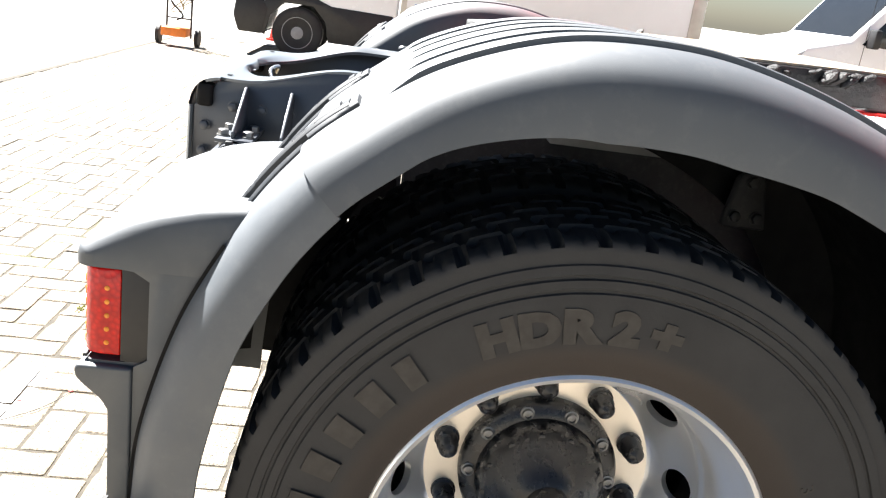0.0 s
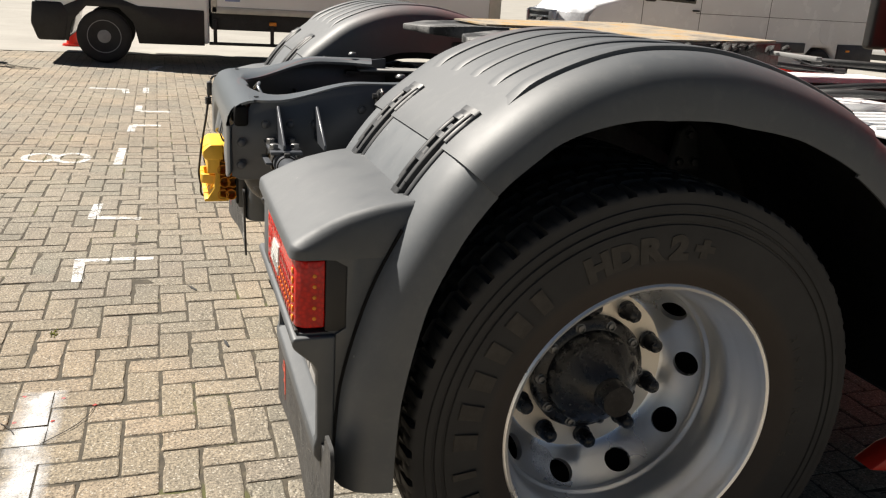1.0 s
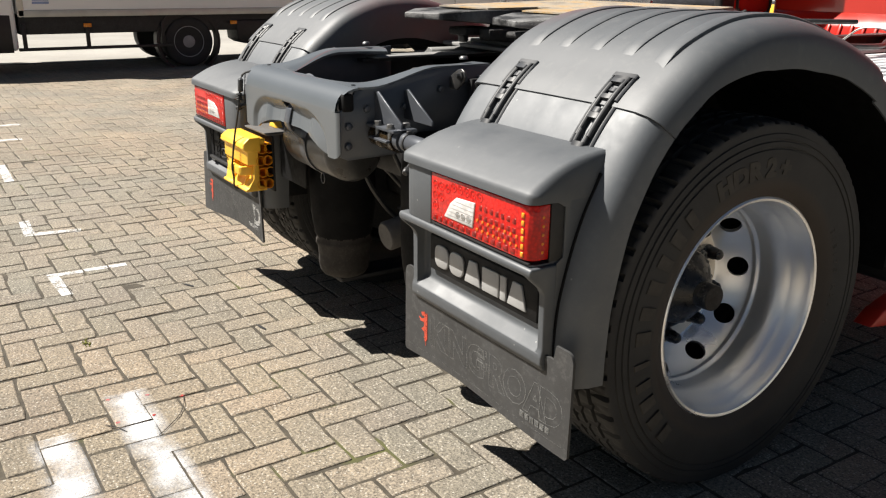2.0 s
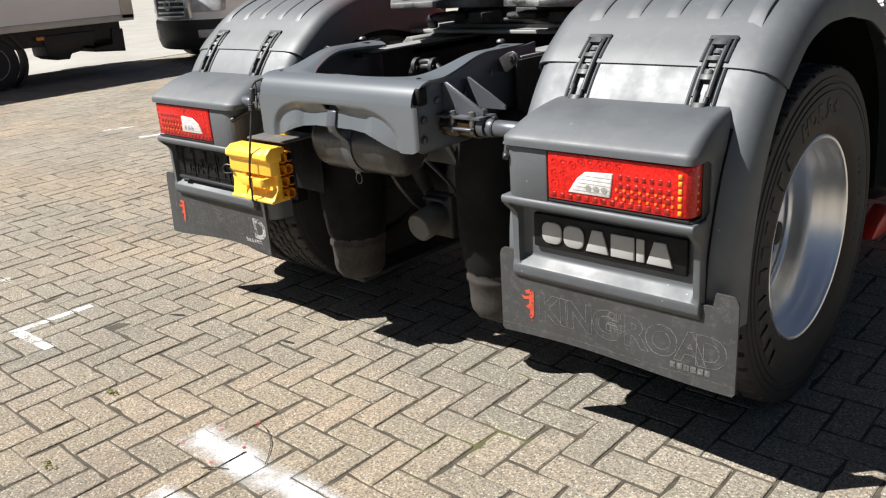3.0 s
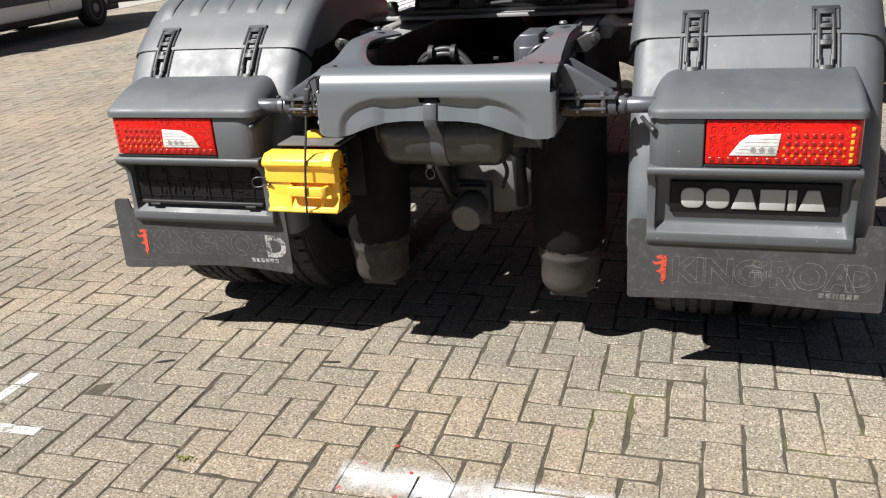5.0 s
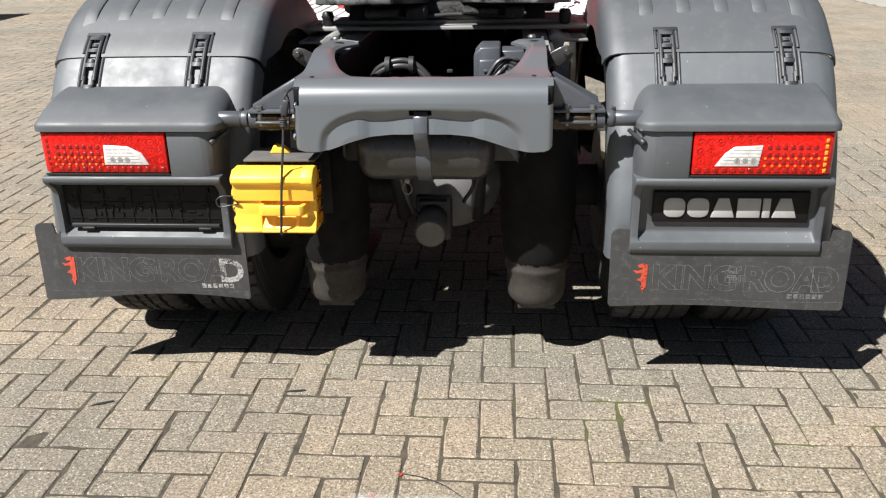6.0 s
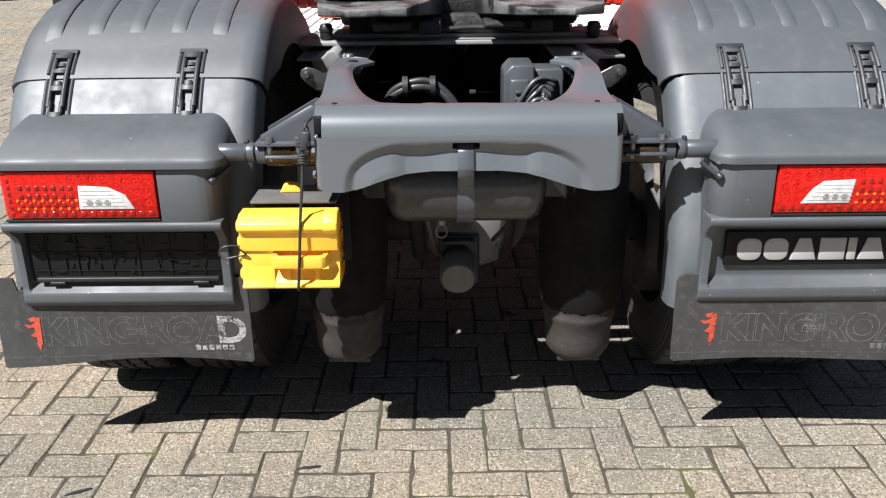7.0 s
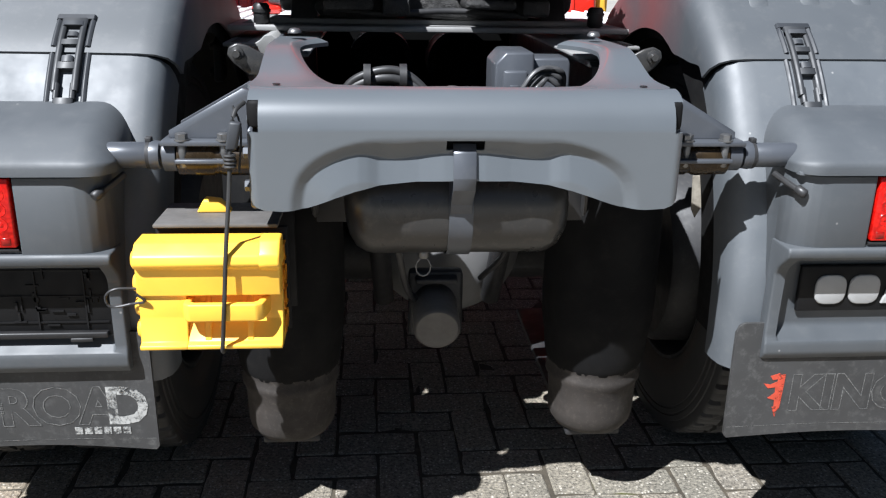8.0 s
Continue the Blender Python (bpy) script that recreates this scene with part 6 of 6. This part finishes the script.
# ---- wheel chocks, strapped below the beam ----
def chock(name, y0, label):
    """Wedge with a flat ribbed back; the ends are open tubes side by side."""
    t = thing(name, (-0.42, y0, 0.56), label, "wheel chock")
    bm = B()
    prism(bm, [(y0 - 0.010, 0.656), (y0 - 0.008, 0.7035), (y0 - 0.018, 0.7065), (y0 - 0.023, 0.715), (y0 - 0.019, 0.728), (y0 + 0.004, 0.7445), (y0 + 0.056, 0.7445), (y0 + 0.056, 0.725), (y0 + 0.03, 0.72), (y0 + 0.03, 0.656)], "x", -0.541, -0.306, 0.003)
    foot = [(y0 + 0.03, 0.657), (y0 + 0.03, 0.58), (y0 + 0.056, 0.5737), (y0 + 0.056, 0.563), (y0 - 0.020, 0.563), (y0 - 0.021, 0.5705), (y0 - 0.010, 0.574)]
    prism(bm, foot + [(y0 - 0.002, 0.615), (y0 - 0.004, 0.657)], "x", -0.541, -0.463, 0.002)
    prism(bm, foot + [(y0 + 0.010, 0.607), (y0 + 0.016, 0.657)], "x", -0.4635, -0.306, 0.002)
    part("shell", bm, YELLOW, t, "bright yellow plastic chock body")
    for r in range(4):
        for c in range(2):
            bm = B()
            z = 0.5855 + r * 0.041
            y = y0 + 0.038 + c * 0.026 + (0.006 if r % 2 else 0)
            lathe(bm, [(-0.535, 0.0175), (-0.3045, 0.0175), (-0.3045, 0.0148), (-0.33, 0.0148), (-0.36, 0.0148), (-0.361, 0.0)], (0, y, z), (1, 0, 0), 20)
            part("tube_cell", bm, YELLOW_DEEP, t, "deep yellow tube, open at its end")
    bm = B()
    for r in range(4):
        z = 0.588 + r * 0.041
        lathe(bm, [(-0.552, 0.0), (-0.55, 0.014), (-0.545, 0.018), (-0.53, 0.018)], (0, y0 + 0.02, z), (1, 0, 0), 16)
    part("end_knob", bm, YELLOW, t)
    bm = B()
    prism(bm, [(-0.466, y0 + 0.016), (-0.465, y0 - 0.022), (-0.455, y0 - 0.030), (-0.345, y0 - 0.030), (-0.334, y0 - 0.022), (-0.326, y0 + 0.016), (-0.338, y0 + 0.016), (-0.346, y0 - 0.012), (-0.352, y0 - 0.016), (-0.446, y0 - 0.016), (-0.453, y0 - 0.012), (-0.453, y0 + 0.016)], "z", 0.617, 0.648, 0.007, 3)
    part("grip", bm, YELLOW, t, "moulded yellow grip bar")
    part("end_ridge", prism(B(), [(y0 - 0.012, 0.70), (y0 - 0.024, 0.712), (y0 - 0.022, 0.730), (y0, 0.750), (y0 + 0.04, 0.750), (y0 + 0.04, 0.70)], "x", -0.340, -0.304, 0.005, 3), YELLOW, t)
    for x in (-0.43, -0.36):
        part("web", prism(B(), [(y0 + 0.016, 0.655), (y0 + 0.004, 0.62), (y0 - 0.010, 0.575), (y0 + 0.02, 0.573)], "x", x - 0.005, x + 0.005, 0.001, 1), YELLOW, t)
    return t


chock("wheel_chock", -0.075, "bright yellow plastic wheel chock held by a black cord")
rack = part("chock_holder", box(B(), -0.525, -0.315, -0.01, 0.13, 0.750, 0.757, 0.002), CAP_GREY, truck, "dark steel chock holder with a worn flat top")
part("back_plate", box(B(), -0.525, -0.30, 0.004, 0.012, 0.555, 0.749, 0.003), HOLDER_BLACK, rack)
part("end_plate", box(B(), -0.525, -0.30, 0.122, 0.13, 0.55, 0.749, 0.003), HOLDER_BLACK, rack)
bm = B()
prism(bm, [(-0.465, 0.757), (-0.405, 0.757), (-0.425, 0.778), (-0.452, 0.781)], "y", 0.06, 0.09, 0.003)
part("holder_handle", bm, YELLOW, truck, "yellow handle tip")
bm = B()
tube(bm, [(-0.356, -0.035, 0.968), (-0.368, -0.062, 0.955), (-0.375, -0.07, 0.91), (-0.382, -0.083, 0.82), (-0.389, -0.097, 0.74), (-0.394, -0.106, 0.67), (-0.397, -0.109, 0.635), (-0.401, -0.104, 0.60), (-0.405, -0.099, 0.561), (-0.405, -0.05, 0.556)], 0.0036, 8, 6)
for k in range(4):
    tube(bm, [(-0.378 + 0.008 * math.cos(a), -0.074 + 0.008 * math.sin(a), 0.872 + k * 0.006) for a in np.linspace(0, 2 * math.pi, 9)], 0.003, 6, 1)
tube(bm, [(-0.372, -0.05, 0.965), (-0.36, -0.058, 0.93), (-0.366, -0.062, 0.86)], 0.0018, 6, 5)
cord = tagged(link("bungee_cord", bm, CORD), "black elastic cord hooked over the beam corner", "cord")
bm = B()
prism(bm, [(-0.384, 0.898), (-0.366, 0.898), (-0.356, 0.942), (-0.375, 0.944)], "y", -0.078, -0.062, 0.004, 2)
part("hook_sleeve", bm, LATCH_SIDE, cord, "dark grey plastic hook sleeve")
bm = B()
tube(bm, [(-0.54, -0.07, 0.665), (-0.575, -0.08, 0.668), (-0.592, -0.08, 0.655), (-0.585, -0.08, 0.637), (-0.55, -0.078, 0.641), (-0.528, -0.085, 0.648), (-0.54, -0.088, 0.662)], 0.0024, 8, 6)
tagged(link("wire_hook", bm, HOSE), "bent wire hook on the yellow chock", "hook")

# ---- vehicles and things farther off ----
def road_wheel(part, parent, x, y, r, w, out, rim_mat=None):
    """Tyre with a spoked rim; out is +1 or -1 along x."""
    bm = B()
    lathe(bm, [(0.0, r * 0.6), (0.01, r * 0.64), (0.018, r * 0.8), (0.012, r * 0.94), (-0.01, r * 0.99), (-w / 2, r), (-w + 0.01, r * 0.99), (-w, r * 0.9)], (x, y, r + 0.002), (out, 0, 0), 48, cap=True)
    wh = part("wheel", bm, TYRE, parent, "black tyre on a steel rim")
    bm = B()
    lathe(bm, [(0.004, r * 0.64), (0.006, r * 0.6), (-0.02, r * 0.56), (-0.035, r * 0.45), (-0.005, r * 0.28), (0.012, r * 0.16), (0.014, 0.0)], (x, y, r + 0.002), (out, 0, 0), 40)
    part("rim", bm, rim_mat or SILVER, wh)
    bm = B()
    for k in range(10):
        a = 2 * math.pi * k / 10
        lathe(bm, [(0, r * 0.08), (0.004, r * 0.08), (0.004, 0)], (x - out * 0.022, y + r * 0.46 * math.cos(a), r + 0.002 + r * 0.46 * math.sin(a)), (out, 0, 0), 10)
    part("rim_hole", bm, BLACK_PLASTIC, wh)
    return wh


plain_part = part


def box_van():
    """White box van, parked with its side to the yard; front toward -y."""
    t = thing("box_van", (-9.8, 1.5, 0), "white box van with dark grey lower cab, parked on the yard", "van")
    xf, size = 0.0, 0.985
    def part(name, bm, mat, parent, lab=""):
        bmesh.ops.transform(bm, matrix=Matrix.Translation((-9.79, 0, 0)) @ Matrix.Scale(size, 4), verts=bm.verts)
        return plain_part(name, bm, mat, parent, lab)
    bm = B()
    prism(bm, [(-1.80, 0.30), (-1.87, 0.55), (-1.80, 0.95), (-1.40, 1.15), (-0.85, 1.95), (0.37, 2.05), (0.37, 0.30), (-0.55, 0.30), (-0.62, 0.62), (-0.85, 0.80), (-1.15, 0.80), (-1.40, 0.62), (-1.46, 0.30)], "x", xf - 1.95, xf, 0.05, 3)
    body = part("cab", bm, WHITE_PAINT, t, "white cab")
    bm = B()
    prism(bm, [(-1.81, 0.285), (-1.885, 0.5), (-1.85, 0.78), (-1.5, 0.78), (-1.40, 0.64), (-1.47, 0.285)], "x", xf - 1.97, xf + 0.02, 0.03, 2)
    part("bumper", bm, BLACK_PLASTIC, body, "dark grey front bumper")
    bm = B()
    prism(bm, [(-1.50, 0.72), (-1.42, 0.76), (-1.2, 0.86), (-0.8, 0.86), (-0.55, 0.77), (0.30, 0.75), (0.30, 0.28), (-0.56, 0.28), (-0.62, 0.55), (-0.80, 0.74), (-1.20, 0.74), (-1.38, 0.55), (-1.44, 0.28), (-1.50, 0.30)], "x", xf - 0.02, xf + 0.014, 0.006)
    part("door_skirt", bm, BLACK_PLASTIC, body, "dark grey lower door panel and arch trim")
    bm = B()
    prism(bm, [(-1.30, 1.25), (-0.80, 1.85), (0.15, 1.9), (0.15, 1.25)], "x", xf + 0.001, xf + 0.006)
    part("side_window", bm, GLASS_DARK, body)
    bm = B()
    prism(bm, [(-1.83, 0.79), (-1.60, 0.82), (-1.62, 0.96), (-1.81, 0.94)], "x", xf - 0.3, xf + 0.005, 0.01)
    part("headlight", bm, LAMP_WHITE, body)
    bm = B()
    box(bm, xf - 2.1, xf + 0.05, 0.40, 4.62, 0.75, 2.5, 0.02)
    cargo = part("cargo_box", bm, BOX_WHITE, t, "white cargo box with pale metal edge trim")
    bm = B()
    box(bm, xf + 0.03, xf + 0.062, 0.40, 4.63, 0.725, 0.815, 0.006)
    box(bm, xf + 0.03, xf + 0.062, 0.39, 0.47, 0.735, 2.46, 0.006)
    box(bm, xf + 0.03, xf + 0.062, 4.45, 4.64, 0.755, 2.46, 0.006)
    part("edge_trim", bm, TRIM_BEIGE, cargo, "pale aluminium edge trim")
    bm = B()
    box(bm, xf + 0.05, xf + 0.054, 0.58, 0.78, 0.93, 0.96, 0)
    box(bm, xf + 0.05, xf + 0.054, 0.58, 0.78, 0.89, 0.92, 0)
    part("sticker", bm, plain("blue_sticker", (0.25, 0.33, 0.55), 0.4), cargo, "small blue sticker")
    bm = B()
    box(bm, xf - 1.9, xf - 0.05, 0.4, 4.45, 0.5, 0.725, 0.01)
    chassis = part("chassis", bm, DARK_STEEL, t, "dark chassis with a side guard")
    part("side_guard", box(B(), xf - 0.03, xf + 0.02, 0.36, 2.35, 0.295, 0.335, 0.005), BLACK_PLASTIC, chassis, "black side guard rail")
    for y in (0.42, 1.2, 2.2):
        part("guard_post", box(B(), xf - 0.03, xf + 0.01, y, y + 0.05, 0.30, 0.64, 0.004), BLACK_PLASTIC, chassis)
    part("rear_locker", prism(B(), [(3.3, 0.64), (3.32, 0.36), (3.42, 0.30), (3.62, 0.29), (3.66, 0.36), (3.80, 0.38), (3.86, 0.44), (4.0, 0.42), (4.06, 0.64)], "x", xf - 0.5, xf - 0.02, 0.015), BLACK_PLASTIC, chassis, "black spare wheel carrier and brackets")
    part("rear_bar", prism(B(), [(4.0, 0.34), (4.46, 0.30), (4.47, 0.62), (4.30, 0.64), (4.28, 0.42), (4.0, 0.40)], "x", xf - 1.95, xf - 0.02, 0.01), BLACK_PLASTIC, chassis, "black underrun bar on a bracket")
    for y in (1.18, 3.2):
        part("side_marker", box(B(), xf, xf + 0.03, y, y + 0.1, 0.585, 0.635, 0.004), LAMP_ORANGE, chassis, "orange side marker")
    bm = B()
    lathe(bm, [(-0.25, 0.44), (0.0, 0.46), (0.0, 0.42)], (xf - 0.02, 2.59, 0.36), (1, 0, 0), 32)
    part("rear_arch", bm, BLACK_PLASTIC, chassis)
    for y in (-1.0, 2.59):
        road_wheel(part, t, xf - 0.03, y, 0.35, 0.24, 1, STEEL_RIM)
        road_wheel(part, t, xf - 1.85, y, 0.35, 0.24, -1, STEEL_RIM)


box_van()


TAPE_RED = plain("red_reflective_tape", (0.5, 0.02, 0.03), 0.35)


def panel_van(at, turn, label, size=1.0):
    """White high-roof panel van; local front toward -y, its flank at +x 0."""
    t = thing("panel_van", (at[0], at[1], 0), label, "van", turn=turn)
    inv = t.matrix_basis
    def p2(name, bm, mat, parent=t, lab="", smooth=45):
        for cut_x in (-1.75, -1.5, -1.25, -0.975, -0.7, -0.45, -0.2):
            bmesh.ops.bisect_plane(bm, geom=bm.verts[:] + bm.edges[:] + bm.faces[:], plane_co=(cut_x, 0, 0), plane_no=(1, 0, 0))
        for v in bm.verts:
            if v.co.y < -0.42:
                v.co.y += 0.34 * min(1.1, abs(v.co.x + 0.975) / 0.975) ** 2.2 * min(1, (-0.42 - v.co.y) / 0.4)
        bmesh.ops.transform(bm, matrix=inv @ Matrix.Scale(size, 4), verts=bm.verts)
        return part(name, bm, mat, parent, lab, smooth=smooth)
    bm = B()
    prism(bm, [(-0.98, 0.42), (-1.03, 0.75), (-0.96, 1.12), (-0.74, 1.28), (0.2, 1.46), (0.8, 2.20), (1.15, 2.52), (5.69, 2.55), (5.76, 2.3), (5.79, 0.42), (4.89, 0.36), (4.86, 0.55), (4.69, 0.72), (4.31, 0.72), (4.14, 0.55), (4.11, 0.36), (0.40, 0.36), (0.37, 0.55), (0.2, 0.74), (-0.2, 0.74), (-0.37, 0.55), (-0.40, 0.36)], "x", -1.95, 0.0, 0.07, 4)
    body = p2("body", bm, WHITE_PAINT, t, "white painted van body", 55)
    bm = B()
    prism(bm, [(-1.0, 0.22), (-1.06, 0.40), (-1.06, 0.70), (-0.9, 0.78), (-0.42, 0.72), (-0.38, 0.5), (-0.42, 0.24)], "x", -1.97, 0.02, 0.05, 3)
    p2("bumper", bm, BLACK_PLASTIC, body, "black plastic front bumper")
    bm = B()
    prism(bm, [(-1.085, 0.76), (-1.05, 1.12), (-0.98, 1.15), (-0.98, 0.76)], "x", -1.35, -0.6, 0.02)
    p2("grille", bm, BLACK_PLASTIC, body, "black grille with chrome bars and a round emblem")
    bm = B()
    for a, c, z0, z1 in ((-1.46, -0.49, 0.74, 0.80), (-1.46, -0.49, 1.10, 1.15), (-1.46, -1.36, 0.76, 1.13), (-0.59, -0.49, 0.76, 1.13)):
        box(bm, a, c, -1.095 + 0.035 * (z0 > 1), -1.0, z0, z1, 0.015)
    p2("grille_frame", bm, ALU, body, "wide chrome frame round the grille")
    for x0, x1 in ((-0.42, -0.1), (-1.85, -1.53)):
        p2("fog_lamp", box(B(), x0, x1, -1.065, -0.95, 0.42, 0.56, 0.02), LAMP_WHITE, body)
    bm = B()
    for k in range(3):
        box(bm, -1.34, -0.61, -1.09 + 0.012 * k, -1.06 + 0.012 * k, 0.83 + 0.09 * k, 0.865 + 0.09 * k, 0.006)
    lathe(bm, [(0, 0.075), (0.015, 0.085), (0.02, 0.075), (0.012, 0.06)], (-0.975, -1.085, 0.97), (0, -1, 0), 28)
    p2("grille_bar", bm, ALU, body, "chrome grille bars")
    for x0, x1 in ((-0.53, -0.01), (-1.94, -1.42)):
        bm = B()
        prism(bm, [(-1.055, 0.84), (-0.985, 1.14), (-0.62, 1.26), (-0.55, 1.04), (-0.72, 0.84)], "x", x0, x1, 0.02)
        p2("headlight", bm, HEADLAMP, body, "clear headlight")
    bm = B()
    prism(bm, [(0.24, 1.44), (0.82, 2.17), (0.78, 2.20), (0.2, 1.46)], "x", -1.85, -0.1, 0.004)
    p2("windscreen", bm, GLASS_DARK, body)
    bm = B()
    prism(bm, [(0.38, 1.42), (0.82, 1.98), (1.5, 2.02), (1.5, 1.38)], "x", 0.0, 0.006, 0.002)
    p2("side_window", bm, GLASS_DARK, body)
    bm = B()
    box(bm, -0.01, 0.03, 0.42, 4.09, 0.62, 0.80, 0.012)
    box(bm, -0.01, 0.03, 4.90, 5.80, 0.36, 0.80, 0.012)
    p2("rub_strip", bm, plain("dark_grey_strip", (0.05, 0.05, 0.06), 0.5), body, "dark grey rub strip along the flank")
    bm = B()
    for y in (0.42, 1.62, 3.15):
        box(bm, 0.0, 0.004, y, y + 0.008, 0.45, 2.3, 0)
    box(bm, 0.0, 0.03, 1.45, 1.59, 1.25, 1.28, 0.008)
    box(bm, 0.0, 0.004, 1.54, 5.74, 1.22, 1.228, 0)
    p2("door_gap", bm, BLACK_PLASTIC, body)
    for k in range(8):
        p2("reflective_patch", box(B(), -0.055, 0.006, 5.74, 5.797, 0.83 + 0.15 * k, 0.975 + 0.15 * k, 0.002), TAPE_RED if k % 2 == 0 else BOX_WHITE, body)
    bm = B()
    lathe(bm, [(0.0, 0.22), (0.006, 0.215), (0.006, 0.0)], (0.0, 4.62, 1.0), (1, 0, 0), 32)
    p2("arch_bulge", bm, WHITE_PAINT, body, "raised round swage above the wheel")
    bm = B()
    box(bm, 0.02, 0.22, 0.42, 0.54, 1.38, 1.66, 0.03)
    p2("mirror", bm, BLACK_PLASTIC, body, "black door mirror")
    bm = B()
    box(bm, 0.015, 0.036, 5.1, 5.2, 0.66, 0.70, 0.004)
    p2("side_marker", bm, LAMP_ORANGE, body)
    for y in (0.0, 4.5):
        for x, out in ((-0.01, 1), (-1.94, -1)):
            r, w = 0.345, 0.23
            bm = B()
            lathe(bm, [(0.0, r * 0.6), (0.01, r * 0.64), (0.018, r * 0.8), (0.012, r * 0.94), (-0.01, r * 0.99), (-w / 2, r), (-w + 0.01, r * 0.99), (-w, r * 0.9)], (x, y, r + 0.002), (out, 0, 0), 40, cap=True)
            wh = p2("wheel", bm, TYRE, t, "black tyre on a grey steel rim")
            bm = B()
            lathe(bm, [(0.004, r * 0.64), (0.006, r * 0.6), (-0.03, r * 0.5), (-0.005, r * 0.28), (0.012, r * 0.16), (0.014, 0.0)], (x, y, r + 0.002), (out, 0, 0), 32)
            p2("rim", bm, STEEL_RIM, wh)
    bm = B()
    box(bm, -1.85, -0.1, -0.5, 5.4, 0.24, 0.44, 0.02)
    p2("underbody", bm, BLACK_PLASTIC, body)
    return t


panel_van((-9.05, 6.2), 4, "white panel van with a black front bumper and dark rub strip", 0.88)
panel_van((-14.5, 13.5), -60, "white panel van parked behind the other van")


def far_truck():
    """Dark tractor truck seen from behind, far off."""
    t = thing("far_truck", (-5.4, 12.6, 0), "dark tractor truck with black mud flaps parked far off", "truck")
    bm = B()
    box(bm, -6.2, -4.6, 12.1, 12.3, 0.75, 0.95, 0.02)
    box(bm, -5.9, -5.75, 12.1, 16, 0.7, 0.95, 0.01)
    box(bm, -5.2, -5.05, 12.1, 16, 0.7, 0.95, 0.01)
    part("chassis", bm, DARK_STEEL, t)
    for x in (-6.35, -5.02):
        bm = B()
        box(bm, x, x + 0.52, 12.0, 12.02, 0.13, 0.62, 0.006)
        f = part("mud_flap", bm, BLACK_PLASTIC, t, "black mud flap with white shapes")
        bm = B()
        for k in range(3):
            box(bm, x + 0.1 + 0.115 * k, x + 0.2 + 0.115 * k, 11.993, 12.002, 0.21, 0.31, 0.002)
        part("print_bar", bm, PLATE_GREY, f)
        bm = B()
        lathe(bm, [(0, 0.3), (0.02, 0.45), (0.3, 0.5), (0.58, 0.45), (0.6, 0.3)], (x, 12.6, 0.5), (1, 0, 0), 40, cap=True)
        part("wheel", bm, TYRE, t)
        bm = B()
        box(bm, x, x + 0.62, 12.02, 13.2, 1.0, 1.03, 0.01)
        part("mudguard", bm, BLACK_PLASTIC, t)
    bm = B()
    box(bm, -6.7, -4.2, 15.0, 17.2, 0.6, 3.4, 0.08, 3)
    part("cab", bm, plain("dark_blue_paint", (0.03, 0.04, 0.07), 0.25, coat=0.5), t)


far_truck()


def hand_cart():
    t = thing("hand_cart", (-9.6, -2.5, 0), "black hand truck carrying an orange box, on the yard", "hand truck")
    bm = B()
    for y in (-2.68, -2.36):
        tube(bm, [(-9.6, y, 0.1), (-9.6, y, 0.7), (-9.62, y, 1.25)], 0.014, 8, 3)
    for z in (0.35, 0.6, 0.85, 1.1):
        rod(bm, (-9.6, -2.68, z), (-9.6, -2.36, z), 0.011, 8)
    part("frame", bm, BLACK_PLASTIC, t)
    bm = B()
    box(bm, -9.56, -9.3, -2.68, -2.36, 0.13, 0.24, 0.012)
    part("orange_box", bm, plain("orange_plastic", (0.75, 0.2, 0.02), 0.45), t, "orange box")
    for y, out in ((-2.75, -1), (-2.29, 1)):
        bm = B()
        lathe(bm, [(0, 0.05), (0.0, 0.115), (0.05, 0.115), (0.05, 0.05)], (-9.58, y, 0.117), (0, out, 0), 20, cap=True)
        part("wheel", bm, TYRE, t)
    bm = B()
    tube(bm, [(-9.58, -2.6, 1.1), (-9.52, -2.5, 0.8), (-9.5, -2.62, 0.6), (-9.5, -2.45, 0.4), (-9.4, -2.5, 0.34)], 0.012, 8, 6)
    part("cable", bm, CORD, t)
    rnd = random.Random(14)
    for k in range(6):
        bm = B()
        z = 0.55 + 0.12 * k
        tube(bm, [(-9.57 + rnd.uniform(-0.05, 0.05), -2.52 + rnd.uniform(-0.2, 0.2), z + rnd.uniform(-0.22, 0.22)) for q in range(7)], 0.008, 6, 5)
        part("rope", bm, ROPE, t, "loose tan rope")


hand_cart()
bm = B()
lathe(bm, [(0.0, 0.02), (0.0, 0.17), (0.03, 0.16), (0.03, 0.11), (0.45, 0.03), (0.46, 0.0)], (-12.3, -1.6, 0.0), (0, 0, 1), 20)
tagged(link("traffic_cone", bm, RED_PLASTIC), "orange-red cone standing behind the box van", "cone")

# ---- pavers near the walk, each on its own ----
for k, (x, y, z, rot, tx, ty) in enumerate(near):
    ob = new("paver", near_me[k * 5 % 9])
    ob.matrix_basis = Matrix.LocRotScale((x, y, z), Euler((tx, ty, rot)), None)
    ob.parent = pavement
